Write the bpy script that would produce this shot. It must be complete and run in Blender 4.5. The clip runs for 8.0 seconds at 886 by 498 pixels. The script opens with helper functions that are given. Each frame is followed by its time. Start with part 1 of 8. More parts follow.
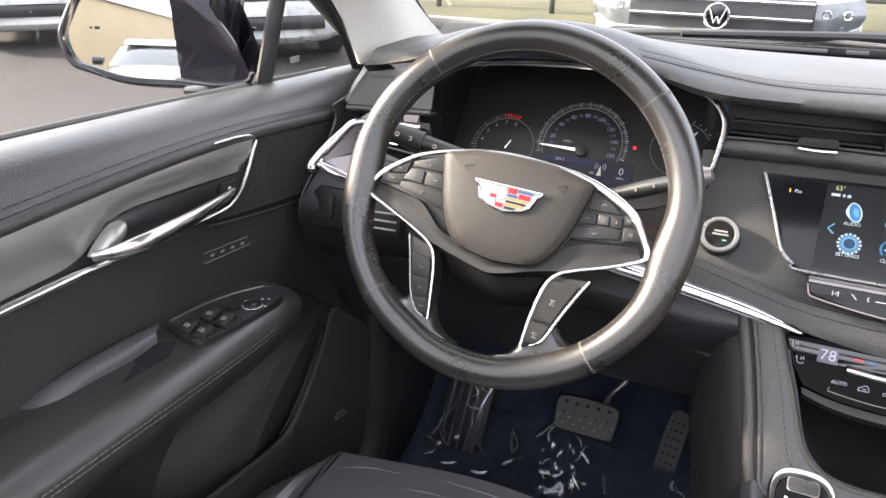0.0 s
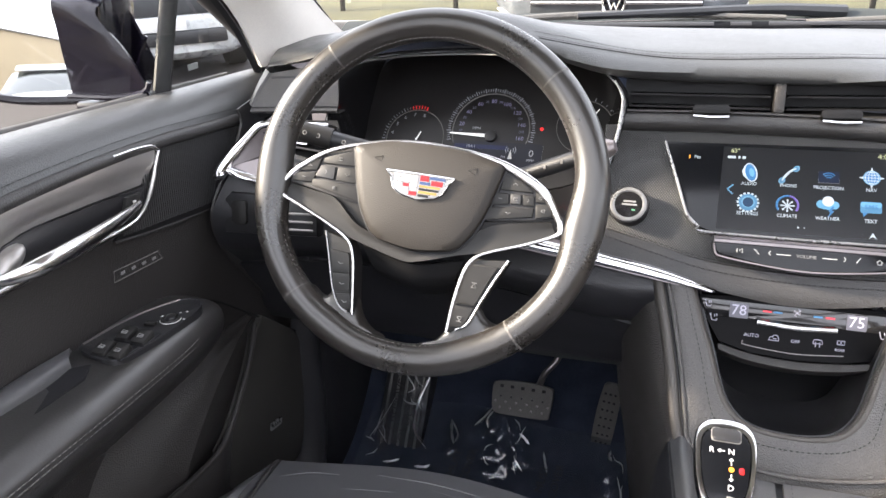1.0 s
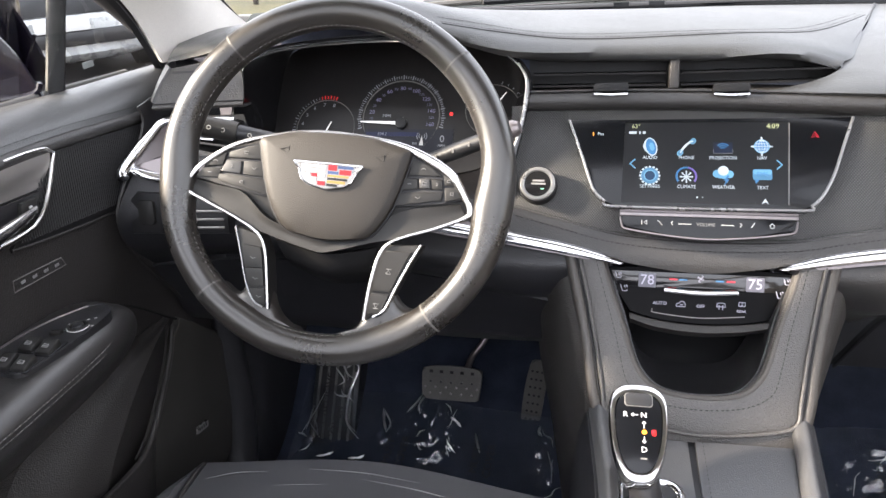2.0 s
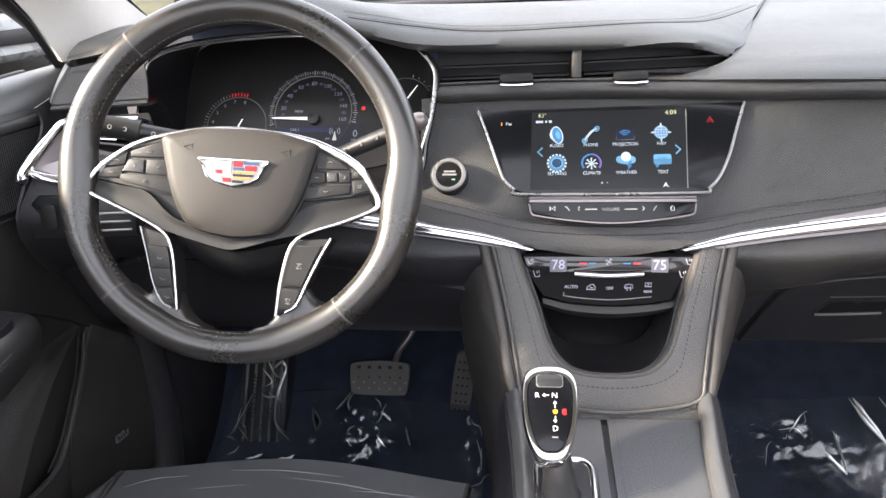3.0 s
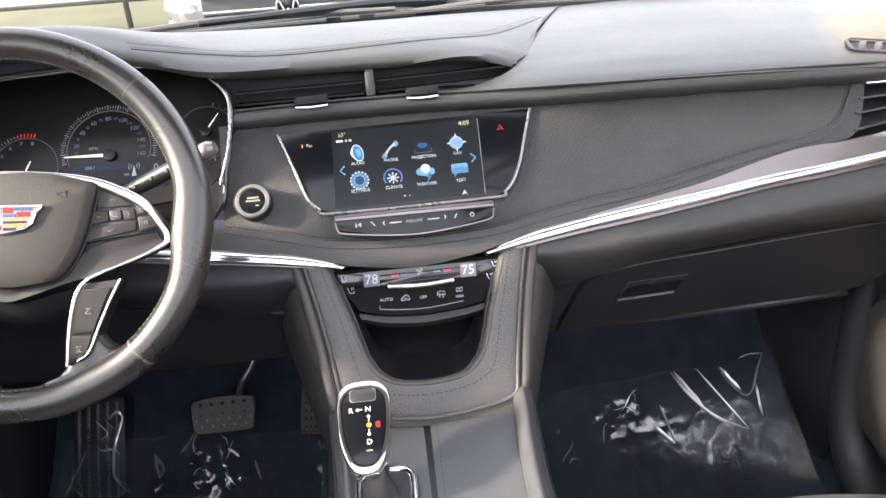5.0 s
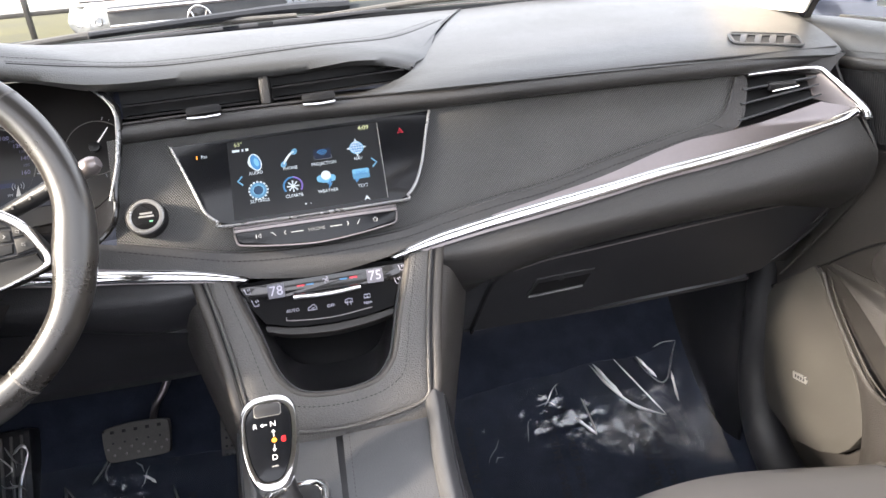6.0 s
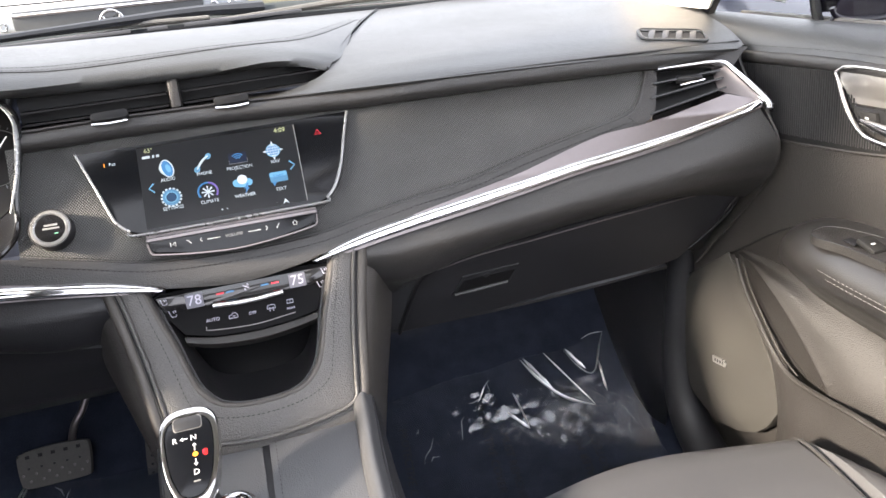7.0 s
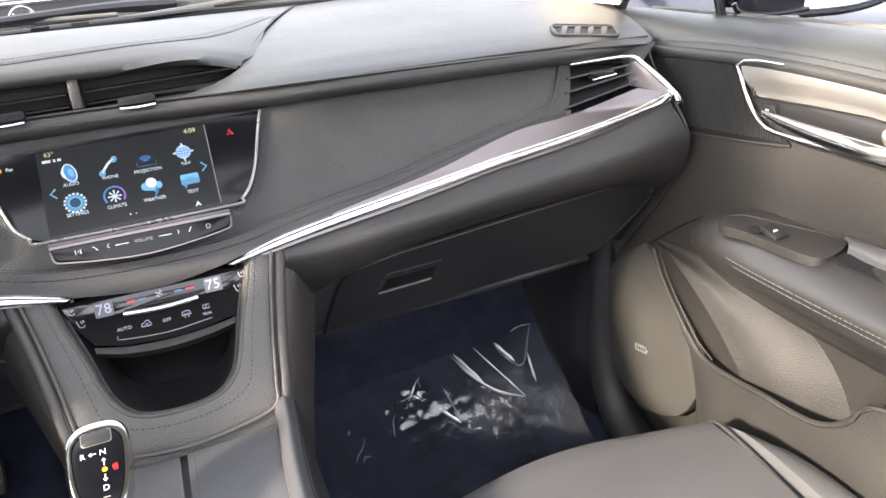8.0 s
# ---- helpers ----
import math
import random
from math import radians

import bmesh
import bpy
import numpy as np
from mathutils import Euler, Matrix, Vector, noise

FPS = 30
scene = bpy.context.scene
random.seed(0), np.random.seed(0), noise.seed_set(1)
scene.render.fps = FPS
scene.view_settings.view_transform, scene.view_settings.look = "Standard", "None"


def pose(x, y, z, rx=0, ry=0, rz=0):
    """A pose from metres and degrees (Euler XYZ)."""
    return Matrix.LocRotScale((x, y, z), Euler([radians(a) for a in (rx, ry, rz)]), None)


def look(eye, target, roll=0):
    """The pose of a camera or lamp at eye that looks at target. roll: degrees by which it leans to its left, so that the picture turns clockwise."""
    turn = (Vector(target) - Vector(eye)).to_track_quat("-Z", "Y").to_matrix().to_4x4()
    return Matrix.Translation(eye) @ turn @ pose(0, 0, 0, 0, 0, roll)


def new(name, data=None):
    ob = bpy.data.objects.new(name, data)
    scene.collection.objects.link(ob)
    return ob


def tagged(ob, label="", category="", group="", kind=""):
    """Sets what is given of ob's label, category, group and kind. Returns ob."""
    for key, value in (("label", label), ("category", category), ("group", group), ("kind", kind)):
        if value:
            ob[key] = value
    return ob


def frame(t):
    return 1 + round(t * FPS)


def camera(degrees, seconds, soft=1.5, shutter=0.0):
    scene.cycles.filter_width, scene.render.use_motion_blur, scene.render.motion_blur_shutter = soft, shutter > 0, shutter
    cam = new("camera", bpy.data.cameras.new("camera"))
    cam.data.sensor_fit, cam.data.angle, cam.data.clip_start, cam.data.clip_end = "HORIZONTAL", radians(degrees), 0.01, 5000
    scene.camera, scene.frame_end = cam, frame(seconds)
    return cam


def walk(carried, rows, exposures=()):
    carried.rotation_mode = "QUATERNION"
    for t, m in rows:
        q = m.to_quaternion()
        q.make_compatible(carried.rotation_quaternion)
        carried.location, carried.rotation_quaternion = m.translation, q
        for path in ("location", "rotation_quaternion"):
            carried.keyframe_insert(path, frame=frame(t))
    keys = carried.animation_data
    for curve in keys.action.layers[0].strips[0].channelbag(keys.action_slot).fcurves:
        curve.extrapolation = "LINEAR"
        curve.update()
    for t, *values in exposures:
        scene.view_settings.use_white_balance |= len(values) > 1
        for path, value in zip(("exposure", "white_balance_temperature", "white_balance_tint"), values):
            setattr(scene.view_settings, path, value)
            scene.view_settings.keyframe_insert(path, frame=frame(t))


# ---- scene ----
cam = camera(62.8, 8.0)
PATH = [
    (0, (-0.157, 0.001, 1.001), (-0.913, 1.653, 0.165), 0.6),
    (0.5, (-0.15, 0.0, 0.995), (-0.818, 1.694, 0.167), -0.9),
    (1, (-0.146, -0.001, 0.99), (-0.718, 1.725, 0.156), -2.2),
    (1.5, (-0.138, -0.001, 0.988), (-0.616, 1.745, 0.138), -2.9),
    (3, (-0.097, -0.007, 0.982), (-0.318, 1.776, 0.103), -3.0),
    (3.5, (-0.082, -0.009, 0.98), (-0.22, 1.786, 0.109), -3.0),
    (4, (-0.063, -0.013, 0.984), (-0.114, 1.79, 0.12), -3.2),
    (4.5, (-0.043, -0.015, 0.984), (-0.006, 1.791, 0.126), -3.6),
    (6, (0.013, -0.016, 0.976), (0.319, 1.766, 0.121), -4.7),
    (6.5, (0.02, -0.016, 0.973), (0.416, 1.746, 0.114), -4.6),
    (7, (0.026, -0.017, 0.971), (0.508, 1.721, 0.108), -4.5),
    (7.5, (0.035, -0.017, 0.97), (0.6, 1.693, 0.098), -4.2),
    (8, (0.048, -0.021, 0.97), (0.687, 1.655, 0.086), -3.9),
]
walk(cam, [(t, look(eye, target, roll)) for t, eye, target, roll in PATH])

from mathutils.bvhtree import BVHTree

# ---- light ----
world = bpy.data.worlds.new("world")
scene.world = world
world.use_nodes = True
wn = world.node_tree.nodes
sky = wn.new("ShaderNodeTexSky")
sky.sky_type = "NISHITA"
sky.sun_disc = False
sky.sun_elevation = radians(26.1)
sky.sun_rotation = radians(258.7)
sky.air_density, sky.dust_density, sky.ozone_density = 1.0, 6.0, 1.0
wn["Background"].inputs["Strength"].default_value = 0.15
haze = wn.new("ShaderNodeHueSaturation")
haze.inputs["Saturation"].default_value = 0.5
world.node_tree.links.new(sky.outputs[0], haze.inputs["Color"])
cloud = wn.new("ShaderNodeMix")
cloud.data_type = "RGBA"
cloud.inputs["Factor"].default_value = 0.6
cloud.inputs["B"].default_value = (5.25, 5.12, 5.65, 1)
world.node_tree.links.new(haze.outputs[0], cloud.inputs["A"])
world.node_tree.links.new(cloud.outputs["Result"], wn["Background"].inputs["Color"])
sun_dir = Vector((0.880, 0.176, -0.440))
sun = new("sun", bpy.data.lights.new("sun", "SUN"))
sun.data.energy, sun.data.angle, sun.data.color = 3.1, radians(5), (1.0, 0.86, 0.70)
sun.matrix_world = look((0, 0, 6), Vector((0, 0, 6)) + sun_dir)
scene.view_settings.exposure = 2.86

# ---- helpers for building ----
def spline(pts, n):
    """n points of a smooth curve through pts, at even steps along it."""
    p = [Vector(q) for q in pts]
    if len(p) == 2:
        fine = [p[0].lerp(p[1], i / 40) for i in range(41)]
    else:
        p = [2 * p[0] - p[1], *p, 2 * p[-1] - p[-2]]
        fine = []
        for i in range(1, len(p) - 2):
            a, b, c, d = p[i - 1], p[i], p[i + 1], p[i + 2]
            for k in range(16):
                t = k / 16
                fine.append(0.5 * (2 * b + (c - a) * t + (2 * a - 5 * b + 4 * c - d) * t * t + (3 * b - a - 3 * c + d) * t ** 3))
        fine.append(p[-2])
    run = [0.0]
    for a, b in zip(fine, fine[1:]):
        run.append(run[-1] + (b - a).length)
    out, j = [], 0
    for i in range(n):
        s = run[-1] * i / (n - 1)
        while j < len(fine) - 2 and run[j + 1] < s:
            j += 1
        w = (s - run[j]) / max(run[j + 1] - run[j], 1e-9)
        out.append(fine[j].lerp(fine[j + 1], min(max(w, 0), 1)))
    return out


def finish(bm, angle=38):
    bmesh.ops.recalc_face_normals(bm, faces=bm.faces[:])
    for f in bm.faces:
        f.smooth = True
    for e in bm.edges:
        if len(e.link_faces) == 2 and e.calc_face_angle(0) > radians(angle):
            e.smooth = False
    return bm


def grid(rows, closed=False):
    """A sheet through rows of points."""
    bm = bmesh.new()
    vs = [[bm.verts.new(p) for p in r] for r in rows]
    n = len(rows[0])
    for a, b in zip(vs, vs[1:]):
        for i in range(n if closed else n - 1):
            j = (i + 1) % n
            bm.faces.new((a[i], a[j], b[j], b[i]))
    return bm


SEEN_FROM = Vector((-0.05, 0.0, 0.97))


def thicken(bm, t):
    """Gives a sheet its thickness on the side away from the cabin's middle."""
    bmesh.ops.recalc_face_normals(bm, faces=bm.faces[:])
    bm.normal_update()
    if sum((SEEN_FROM - f.calc_center_median()).normalized().dot(f.normal) * f.calc_area() for f in bm.faces) < 0:
        bmesh.ops.reverse_faces(bm, faces=bm.faces[:])
        bm.normal_update()
    faces, edges = bm.faces[:], [e for e in bm.edges if e.is_boundary]
    back = {v: bm.verts.new(v.co - v.normal * t) for v in bm.verts[:]}
    for f in faces:
        bm.faces.new([back[v] for v in reversed(f.verts)])
    for e in edges:
        u, v = e.verts
        bm.faces.new((u, back[u], back[v], v))
    return bm


def loft(curves, nu=40, nv=24, thick=0.004, smooth=True):
    """A sheet with thickness through the given curves."""
    rs = [spline(c, nu) for c in curves]
    if smooth and len(rs) > 2:
        cols = [spline([r[i] for r in rs], nv) for i in range(nu)]
    else:
        cols = []
        for i in range(nu):
            col = []
            for k in range(len(rs) - 1):
                m = max(2, nv // (len(rs) - 1))
                col += [rs[k][i].lerp(rs[k + 1][i], q / m) for q in range(m)]
            cols.append(col + [rs[-1][i]])
    bm = grid(cols)
    return thicken(bm, thick) if thick else bm


def tube(path, r, seg=10, closed=False, n=0, flat=1.0, up=None):
    """A round bar along a path; r is a radius or a list of them along it."""
    p = spline(path, n) if n else [Vector(q) for q in path]
    m = len(p)
    rad = [r] * m if isinstance(r, (int, float)) else [float(np.interp(i / (m - 1), np.linspace(0, 1, len(r)), r)) for i in range(m)]
    bm, rings, side = bmesh.new(), [], None
    for i, q in enumerate(p):
        d = (p[(i + 1) % m] - p[i - 1]) if closed else (p[min(i + 1, m - 1)] - p[max(i - 1, 0)])
        d.normalize()
        if up is not None:
            side = Vector(up).cross(d).normalized()
        elif side is None:
            side = d.orthogonal().normalized()
        else:
            side = (side - d * side.dot(d)).normalized()
        o = d.cross(side)
        rings.append([bm.verts.new(q + rad[i] * (math.cos(a) * side + flat * math.sin(a) * o)) for a in (2 * math.pi * k / seg for k in range(seg))])
    for i in range(m if closed else m - 1):
        a, b = rings[i], rings[(i + 1) % m]
        for k in range(seg):
            bm.faces.new((a[k], a[(k + 1) % seg], b[(k + 1) % seg], b[k]))
    if not closed:
        bm.faces.new(rings[0][::-1])
        bm.faces.new(rings[-1])
    return bm


def plane_at(origin, xdir, normal):
    """A pose whose local x runs along xdir and whose local z is the normal."""
    z = Vector(normal).normalized()
    x = Vector(xdir)
    x = (x - z * x.dot(z)).normalized()
    y = z.cross(x)
    return Matrix(((x.x, y.x, z.x, origin[0]), (x.y, y.y, z.y, origin[1]), (x.z, y.z, z.z, origin[2]), (0, 0, 0, 1)))


def plate(outline, m=None, low=-0.003, high=0.0, bevel=0.0, seg=2):
    """A flat piece of the given outline, from low to high along the local z."""
    bm = bmesh.new()
    a = [bm.verts.new((x, y, low)) for x, y in outline]
    b = [bm.verts.new((x, y, high)) for x, y in outline]
    n = len(a)
    bm.faces.new(a[::-1])
    top = bm.faces.new(b)
    for i in range(n):
        bm.faces.new((a[i], a[(i + 1) % n], b[(i + 1) % n], b[i]))
    if bevel:
        bmesh.ops.bevel(bm, geom=list(top.edges), offset=bevel, segments=seg, affect="EDGES", profile=0.5)
    if m is not None:
        bm.transform(m)
    return bm


def rbox(sx, sy, sz, m=None, bevel=0.003, seg=2):
    bm = bmesh.new()
    bmesh.ops.create_cube(bm, size=1.0, matrix=Matrix.Diagonal((sx, sy, sz, 1)))
    if bevel:
        bmesh.ops.bevel(bm, geom=bm.edges[:], offset=bevel, segments=seg, affect="EDGES", profile=0.5)
    if m is not None:
        bm.transform(m)
    return bm


def ring(r0, r1, low, high, m=None, seg=48, bevel=0.001):
    """A flat ring between the radii."""
    prof = [(r0, low), (r0, high - bevel), (r0 + bevel, high), (r1 - bevel, high), (r1, high - bevel), (r1, low)]
    rows = [[Vector((r * math.cos(a), r * math.sin(a), z)) for r, z in prof] for a in (2 * math.pi * k / seg for k in range(seg))]
    bm = grid(rows + [rows[0]], closed=True)
    bmesh.ops.remove_doubles(bm, verts=bm.verts[:], dist=1e-6)
    if m is not None:
        bm.transform(m)
    return bm


def disc(r, low, high, m=None, seg=40, bevel=0.0):
    return plate([(r * math.cos(2 * math.pi * k / seg), r * math.sin(2 * math.pi * k / seg)) for k in range(seg)], m, low, high, bevel)


def rounded(w, h, r, n=5):
    """The outline of a rounded rectangle round the origin."""
    out = []
    for cx, cy, a0 in ((w / 2 - r, h / 2 - r, 0), (-w / 2 + r, h / 2 - r, 90), (-w / 2 + r, -h / 2 + r, 180), (w / 2 - r, -h / 2 + r, 270)):
        for k in range(n + 1):
            a = radians(a0 + 90 * k / n)
            out.append((cx + r * math.cos(a), cy + r * math.sin(a)))
    return out


def curve2(pts, n):
    """A smooth closed outline in 2D through pts."""
    p = [Vector((*q, 0)) for q in pts]
    p = p[-2:] + p + p[:3]
    out = []
    m = n // len(pts)
    for i in range(2, len(p) - 3):
        a, b, c, d = p[i - 1], p[i], p[i + 1], p[i + 2]
        for k in range(m):
            t = k / m
            q = 0.5 * (2 * b + (c - a) * t + (2 * a - 5 * b + 4 * c - d) * t * t + (3 * b - a - 3 * c + d) * t ** 3)
            out.append((q.x, q.y))
    return out


def join(*bms):
    out = bmesh.new()
    for b in bms:
        me = bpy.data.meshes.new("joined")
        b.to_mesh(me)
        out.from_mesh(me)
        bpy.data.meshes.remove(me)
        b.free()
    return out


def part(name, bm, material, parent=None, label="", angle=38):
    finish(bm, angle)
    me = bpy.data.meshes.new(name)
    bm.to_mesh(me)
    bm.free()
    me.materials.append(material)
    ob = new(name, me)
    if parent is not None:
        ob.parent = parent
        ob.matrix_parent_inverse = parent.matrix_basis.inverted()
    if label:
        tagged(ob, label)
    return ob


def thing(name, at, label, category, group="", kind=""):
    ob = new(name)
    ob.empty_display_size = 0.02
    ob.matrix_basis = Matrix.Translation(at)
    return tagged(ob, label, category, group, kind)


def text(name, words, size, m, material, parent, deep=0.0002, align="CENTER", squash=1.0):
    """Raised letters in the built-in font; the local z is out of the surface."""
    cu = bpy.data.curves.new(name, "FONT")
    cu.body, cu.size, cu.extrude, cu.align_x, cu.align_y, cu.resolution_u = words, size, deep, align, "CENTER", 2
    ob = bpy.data.objects.new(name, cu)
    me = bpy.data.meshes.new_from_object(ob)
    bpy.data.objects.remove(ob)
    bpy.data.curves.remove(cu)
    me.transform(m @ Matrix.Diagonal((squash, 1, 1, 1)))
    me.materials.clear()
    me.materials.append(material)
    out = new(name, me)
    out.parent = parent
    out.matrix_parent_inverse = parent.matrix_basis.inverted()
    return out


def stitches(path, length=0.004, gap=0.0016, r=0.00035, lift=(0, 0, 0)):
    """A row of short stitches along a path, as one mesh."""
    p = [Vector(q) + Vector(lift) for q in spline(path, 400)]
    total = sum((b - a).length for a, b in zip(p, p[1:]))
    n = max(2, int(total / (length + gap)))
    out = bmesh.new()
    for k in range(n):
        i = int(399 * k / n)
        j = min(399, int(399 * (k + length / (length + gap)) / n) + 1)
        a, b = p[i], p[j]
        d = (b - a).normalized()
        s = d.orthogonal().normalized()
        o = d.cross(s)
        mid = (a + b) / 2
        ring_a = [out.verts.new(q) for q in (a, mid + r * s, mid + r * o, mid - r * s, mid - r * o, b)]
        for x, y in ((1, 2), (2, 3), (3, 4), (4, 1)):
            out.faces.new((ring_a[0], ring_a[x], ring_a[y]))
            out.faces.new((ring_a[5], ring_a[y], ring_a[x]))
    return out


# ---- materials ----
def material(name, colour, rough=0.5, metal=0.0, vary=0.15, vary_scale=9.0, grain=0.0, grain_scale=900.0, kind="noise", rough_vary=0.08, coat=0.0, spec=0.5, tint=None, wear=0.0):
    """A principled surface with colour variation at two scales and a fine relief."""
    m = bpy.data.materials.new(name)
    m.use_nodes = True
    nt = m.node_tree
    n, l = nt.nodes, nt.links
    b = n["Principled BSDF"]
    b.inputs["Metallic"].default_value = metal
    b.inputs["Coat Weight"].default_value = coat
    b.inputs["Coat Roughness"].default_value = 0.05
    b.inputs["Specular IOR Level"].default_value = spec
    co = n.new("ShaderNodeTexCoord")
    big = n.new("ShaderNodeTexNoise")
    big.inputs["Scale"].default_value = vary_scale
    big.inputs["Detail"].default_value = 5
    l.new(co.outputs["Object"], big.inputs["Vector"])
    small = n.new("ShaderNodeTexNoise")
    small.inputs["Scale"].default_value = vary_scale * 22
    small.inputs["Detail"].default_value = 3
    l.new(co.outputs["Object"], small.inputs["Vector"])
    mix = n.new("ShaderNodeMath")
    mix.operation = "MULTIPLY_ADD"
    l.new(small.outputs["Fac"], mix.inputs[0])
    mix.inputs[1].default_value = 0.4
    l.new(big.outputs["Fac"], mix.inputs[2])
    ramp = n.new("ShaderNodeMapRange")
    ramp.inputs["From Min"].default_value, ramp.inputs["From Max"].default_value = 0.4, 1.0
    ramp.inputs["To Min"].default_value, ramp.inputs["To Max"].default_value = 0.0, 1.0
    l.new(mix.outputs[0], ramp.inputs["Value"])
    col = n.new("ShaderNodeMix")
    col.data_type = "RGBA"
    c = Vector(colour)
    c2 = Vector(tint) if tint else c
    col.inputs["A"].default_value = (*(c * (1 - vary)), 1)
    col.inputs["B"].default_value = (*(c2 * (1 + vary)), 1)
    l.new(ramp.outputs[0], col.inputs["Factor"])
    l.new(col.outputs["Result"], b.inputs["Base Color"])
    rr = n.new("ShaderNodeMapRange")
    rr.inputs["To Min"].default_value, rr.inputs["To Max"].default_value = max(0.02, rough - rough_vary), min(1, rough + rough_vary)
    l.new(ramp.outputs[0], rr.inputs["Value"])
    l.new(rr.outputs[0], b.inputs["Roughness"])
    if grain:
        if kind == "leather":
            tex = n.new("ShaderNodeTexVoronoi")
            tex.feature = "F1"
            out = tex.outputs["Distance"]
        elif kind == "weave":
            tex = None
            wa, wb, turn = n.new("ShaderNodeTexWave"), n.new("ShaderNodeTexWave"), n.new("ShaderNodeMapping")
            turn.inputs["Rotation"].default_value = (0, radians(45), 0)
            l.new(co.outputs["Object"], turn.inputs["Vector"])
            for w, axis in ((wa, "X"), (wb, "Z")):
                w.bands_direction = axis
                w.inputs["Scale"].default_value = grain_scale
                w.inputs["Distortion"].default_value = 0.15
                l.new(turn.outputs["Vector"], w.inputs["Vector"])
            mm = n.new("ShaderNodeMath")
            mm.operation = "MULTIPLY"
            l.new(wa.outputs["Fac"], mm.inputs[0])
            l.new(wb.outputs["Fac"], mm.inputs[1])
            out = mm.outputs[0]
        else:
            tex = n.new("ShaderNodeTexNoise")
            tex.inputs["Detail"].default_value = 2
            out = tex.outputs["Fac"]
        if tex:
            tex.inputs["Scale"].default_value = grain_scale
            l.new(co.outputs["Object"], tex.inputs["Vector"])
        pit = n.new("ShaderNodeMapRange")
        pit.inputs["To Min"].default_value, pit.inputs["To Max"].default_value = 1 - 0.35 * grain, 1 + 0.35 * grain
        l.new(out, pit.inputs["Value"])
        shade = n.new("ShaderNodeMix")
        shade.data_type, shade.blend_type = "RGBA", "MULTIPLY"
        shade.inputs["Factor"].default_value = 1.0
        l.new(col.outputs["Result"], shade.inputs["A"])
        l.new(pit.outputs[0], shade.inputs["B"])
        l.new(shade.outputs["Result"], b.inputs["Base Color"])
        bump = n.new("ShaderNodeBump")
        bump.inputs["Strength"].default_value = min(1.0, grain)
        bump.inputs["Distance"].default_value = 0.0009
        l.new(out, bump.inputs["Height"])
        l.new(bump.outputs[0], b.inputs["Normal"])
    return m


def glow(name, colour, strength):
    m = bpy.data.materials.new(name)
    m.use_nodes = True
    b = m.node_tree.nodes["Principled BSDF"]
    b.inputs["Base Color"].default_value = (*colour, 1)
    b.inputs["Emission Color"].default_value = (*colour, 1)
    b.inputs["Emission Strength"].default_value = strength * 0.16
    b.inputs["Roughness"].default_value = 0.3
    return m


def clear_sheet(name, tint, rough, bump=0.0, bump_scale=30.0, body=0.0, ior=1.45):
    """A thin clear sheet: it lets light straight through and mirrors by its angle."""
    m = bpy.data.materials.new(name)
    m.use_nodes = True
    nt = m.node_tree
    n, l = nt.nodes, nt.links
    n.remove(n["Principled BSDF"])
    tr, gl, mix, fr = n.new("ShaderNodeBsdfTransparent"), n.new("ShaderNodeBsdfGlossy"), n.new("ShaderNodeMixShader"), n.new("ShaderNodeLayerWeight")
    tr.inputs["Color"].default_value = (*tint, 1)
    gl.inputs["Roughness"].default_value = rough
    fr.inputs["Blend"].default_value = 0.5
    steep, share = n.new("ShaderNodeMath"), n.new("ShaderNodeMapRange")
    steep.operation = "POWER"
    l.new(fr.outputs["Facing"], steep.inputs[0])
    steep.inputs[1].default_value = 5.0
    share.inputs["To Min"].default_value = 2 * ((ior - 1) / (ior + 1)) ** 2
    l.new(steep.outputs[0], share.inputs["Value"])
    l.new(share.outputs[0], mix.inputs[0])
    l.new(tr.outputs[0], mix.inputs[1])
    l.new(gl.outputs[0], mix.inputs[2])
    if bump:
        t, bp = n.new("ShaderNodeTexNoise"), n.new("ShaderNodeBump")
        co = n.new("ShaderNodeTexCoord")
        t.inputs["Scale"].default_value, t.inputs["Detail"].default_value, t.inputs["Distortion"].default_value = bump_scale, 4, 1.0
        bp.inputs["Strength"].default_value, bp.inputs["Distance"].default_value = bump, 0.01
        l.new(co.outputs["Object"], t.inputs["Vector"])
        l.new(t.outputs["Fac"], bp.inputs["Height"])
        for k in (gl, fr):
            l.new(bp.outputs[0], k.inputs["Normal"])
    last = mix
    if body:
        di, last = n.new("ShaderNodeBsdfDiffuse"), n.new("ShaderNodeMixShader")
        di.inputs["Color"].default_value = (0.62, 0.68, 0.80, 1)
        last.inputs[0].default_value = body
        l.new(mix.outputs[0], last.inputs[1])
        l.new(di.outputs[0], last.inputs[2])
    l.new(last.outputs[0], n["Material Output"].inputs["Surface"])
    return m


LEATHER = material("black_leather", (0.0270, 0.0258, 0.0254), 0.46, spec=0.62, grain=0.42, grain_scale=680, kind="leather", vary=0.18)
LEATHER_TOP = material("dash_top_leather", (0.0245, 0.0255, 0.0255), 0.44, spec=0.85, grain=0.34, grain_scale=640, kind="leather", vary=0.14, vary_scale=5)
SEAT_LEATHER = material("seat_leather", (0.062, 0.062, 0.065), 0.32, spec=1.0, vary=0.08, vary_scale=6, rough_vary=0.05)
WHEEL_LEATHER = material("wheel_leather", (0.0215, 0.0193, 0.0172), 0.29, spec=0.80, vary=0.14, vary_scale=14, rough_vary=0.04)
WEB_LEATHER = material("web_leather", (0.026, 0.0232, 0.0206), 0.34, spec=0.80, grain=0.10, grain_scale=1100, kind="leather", vary=0.15)
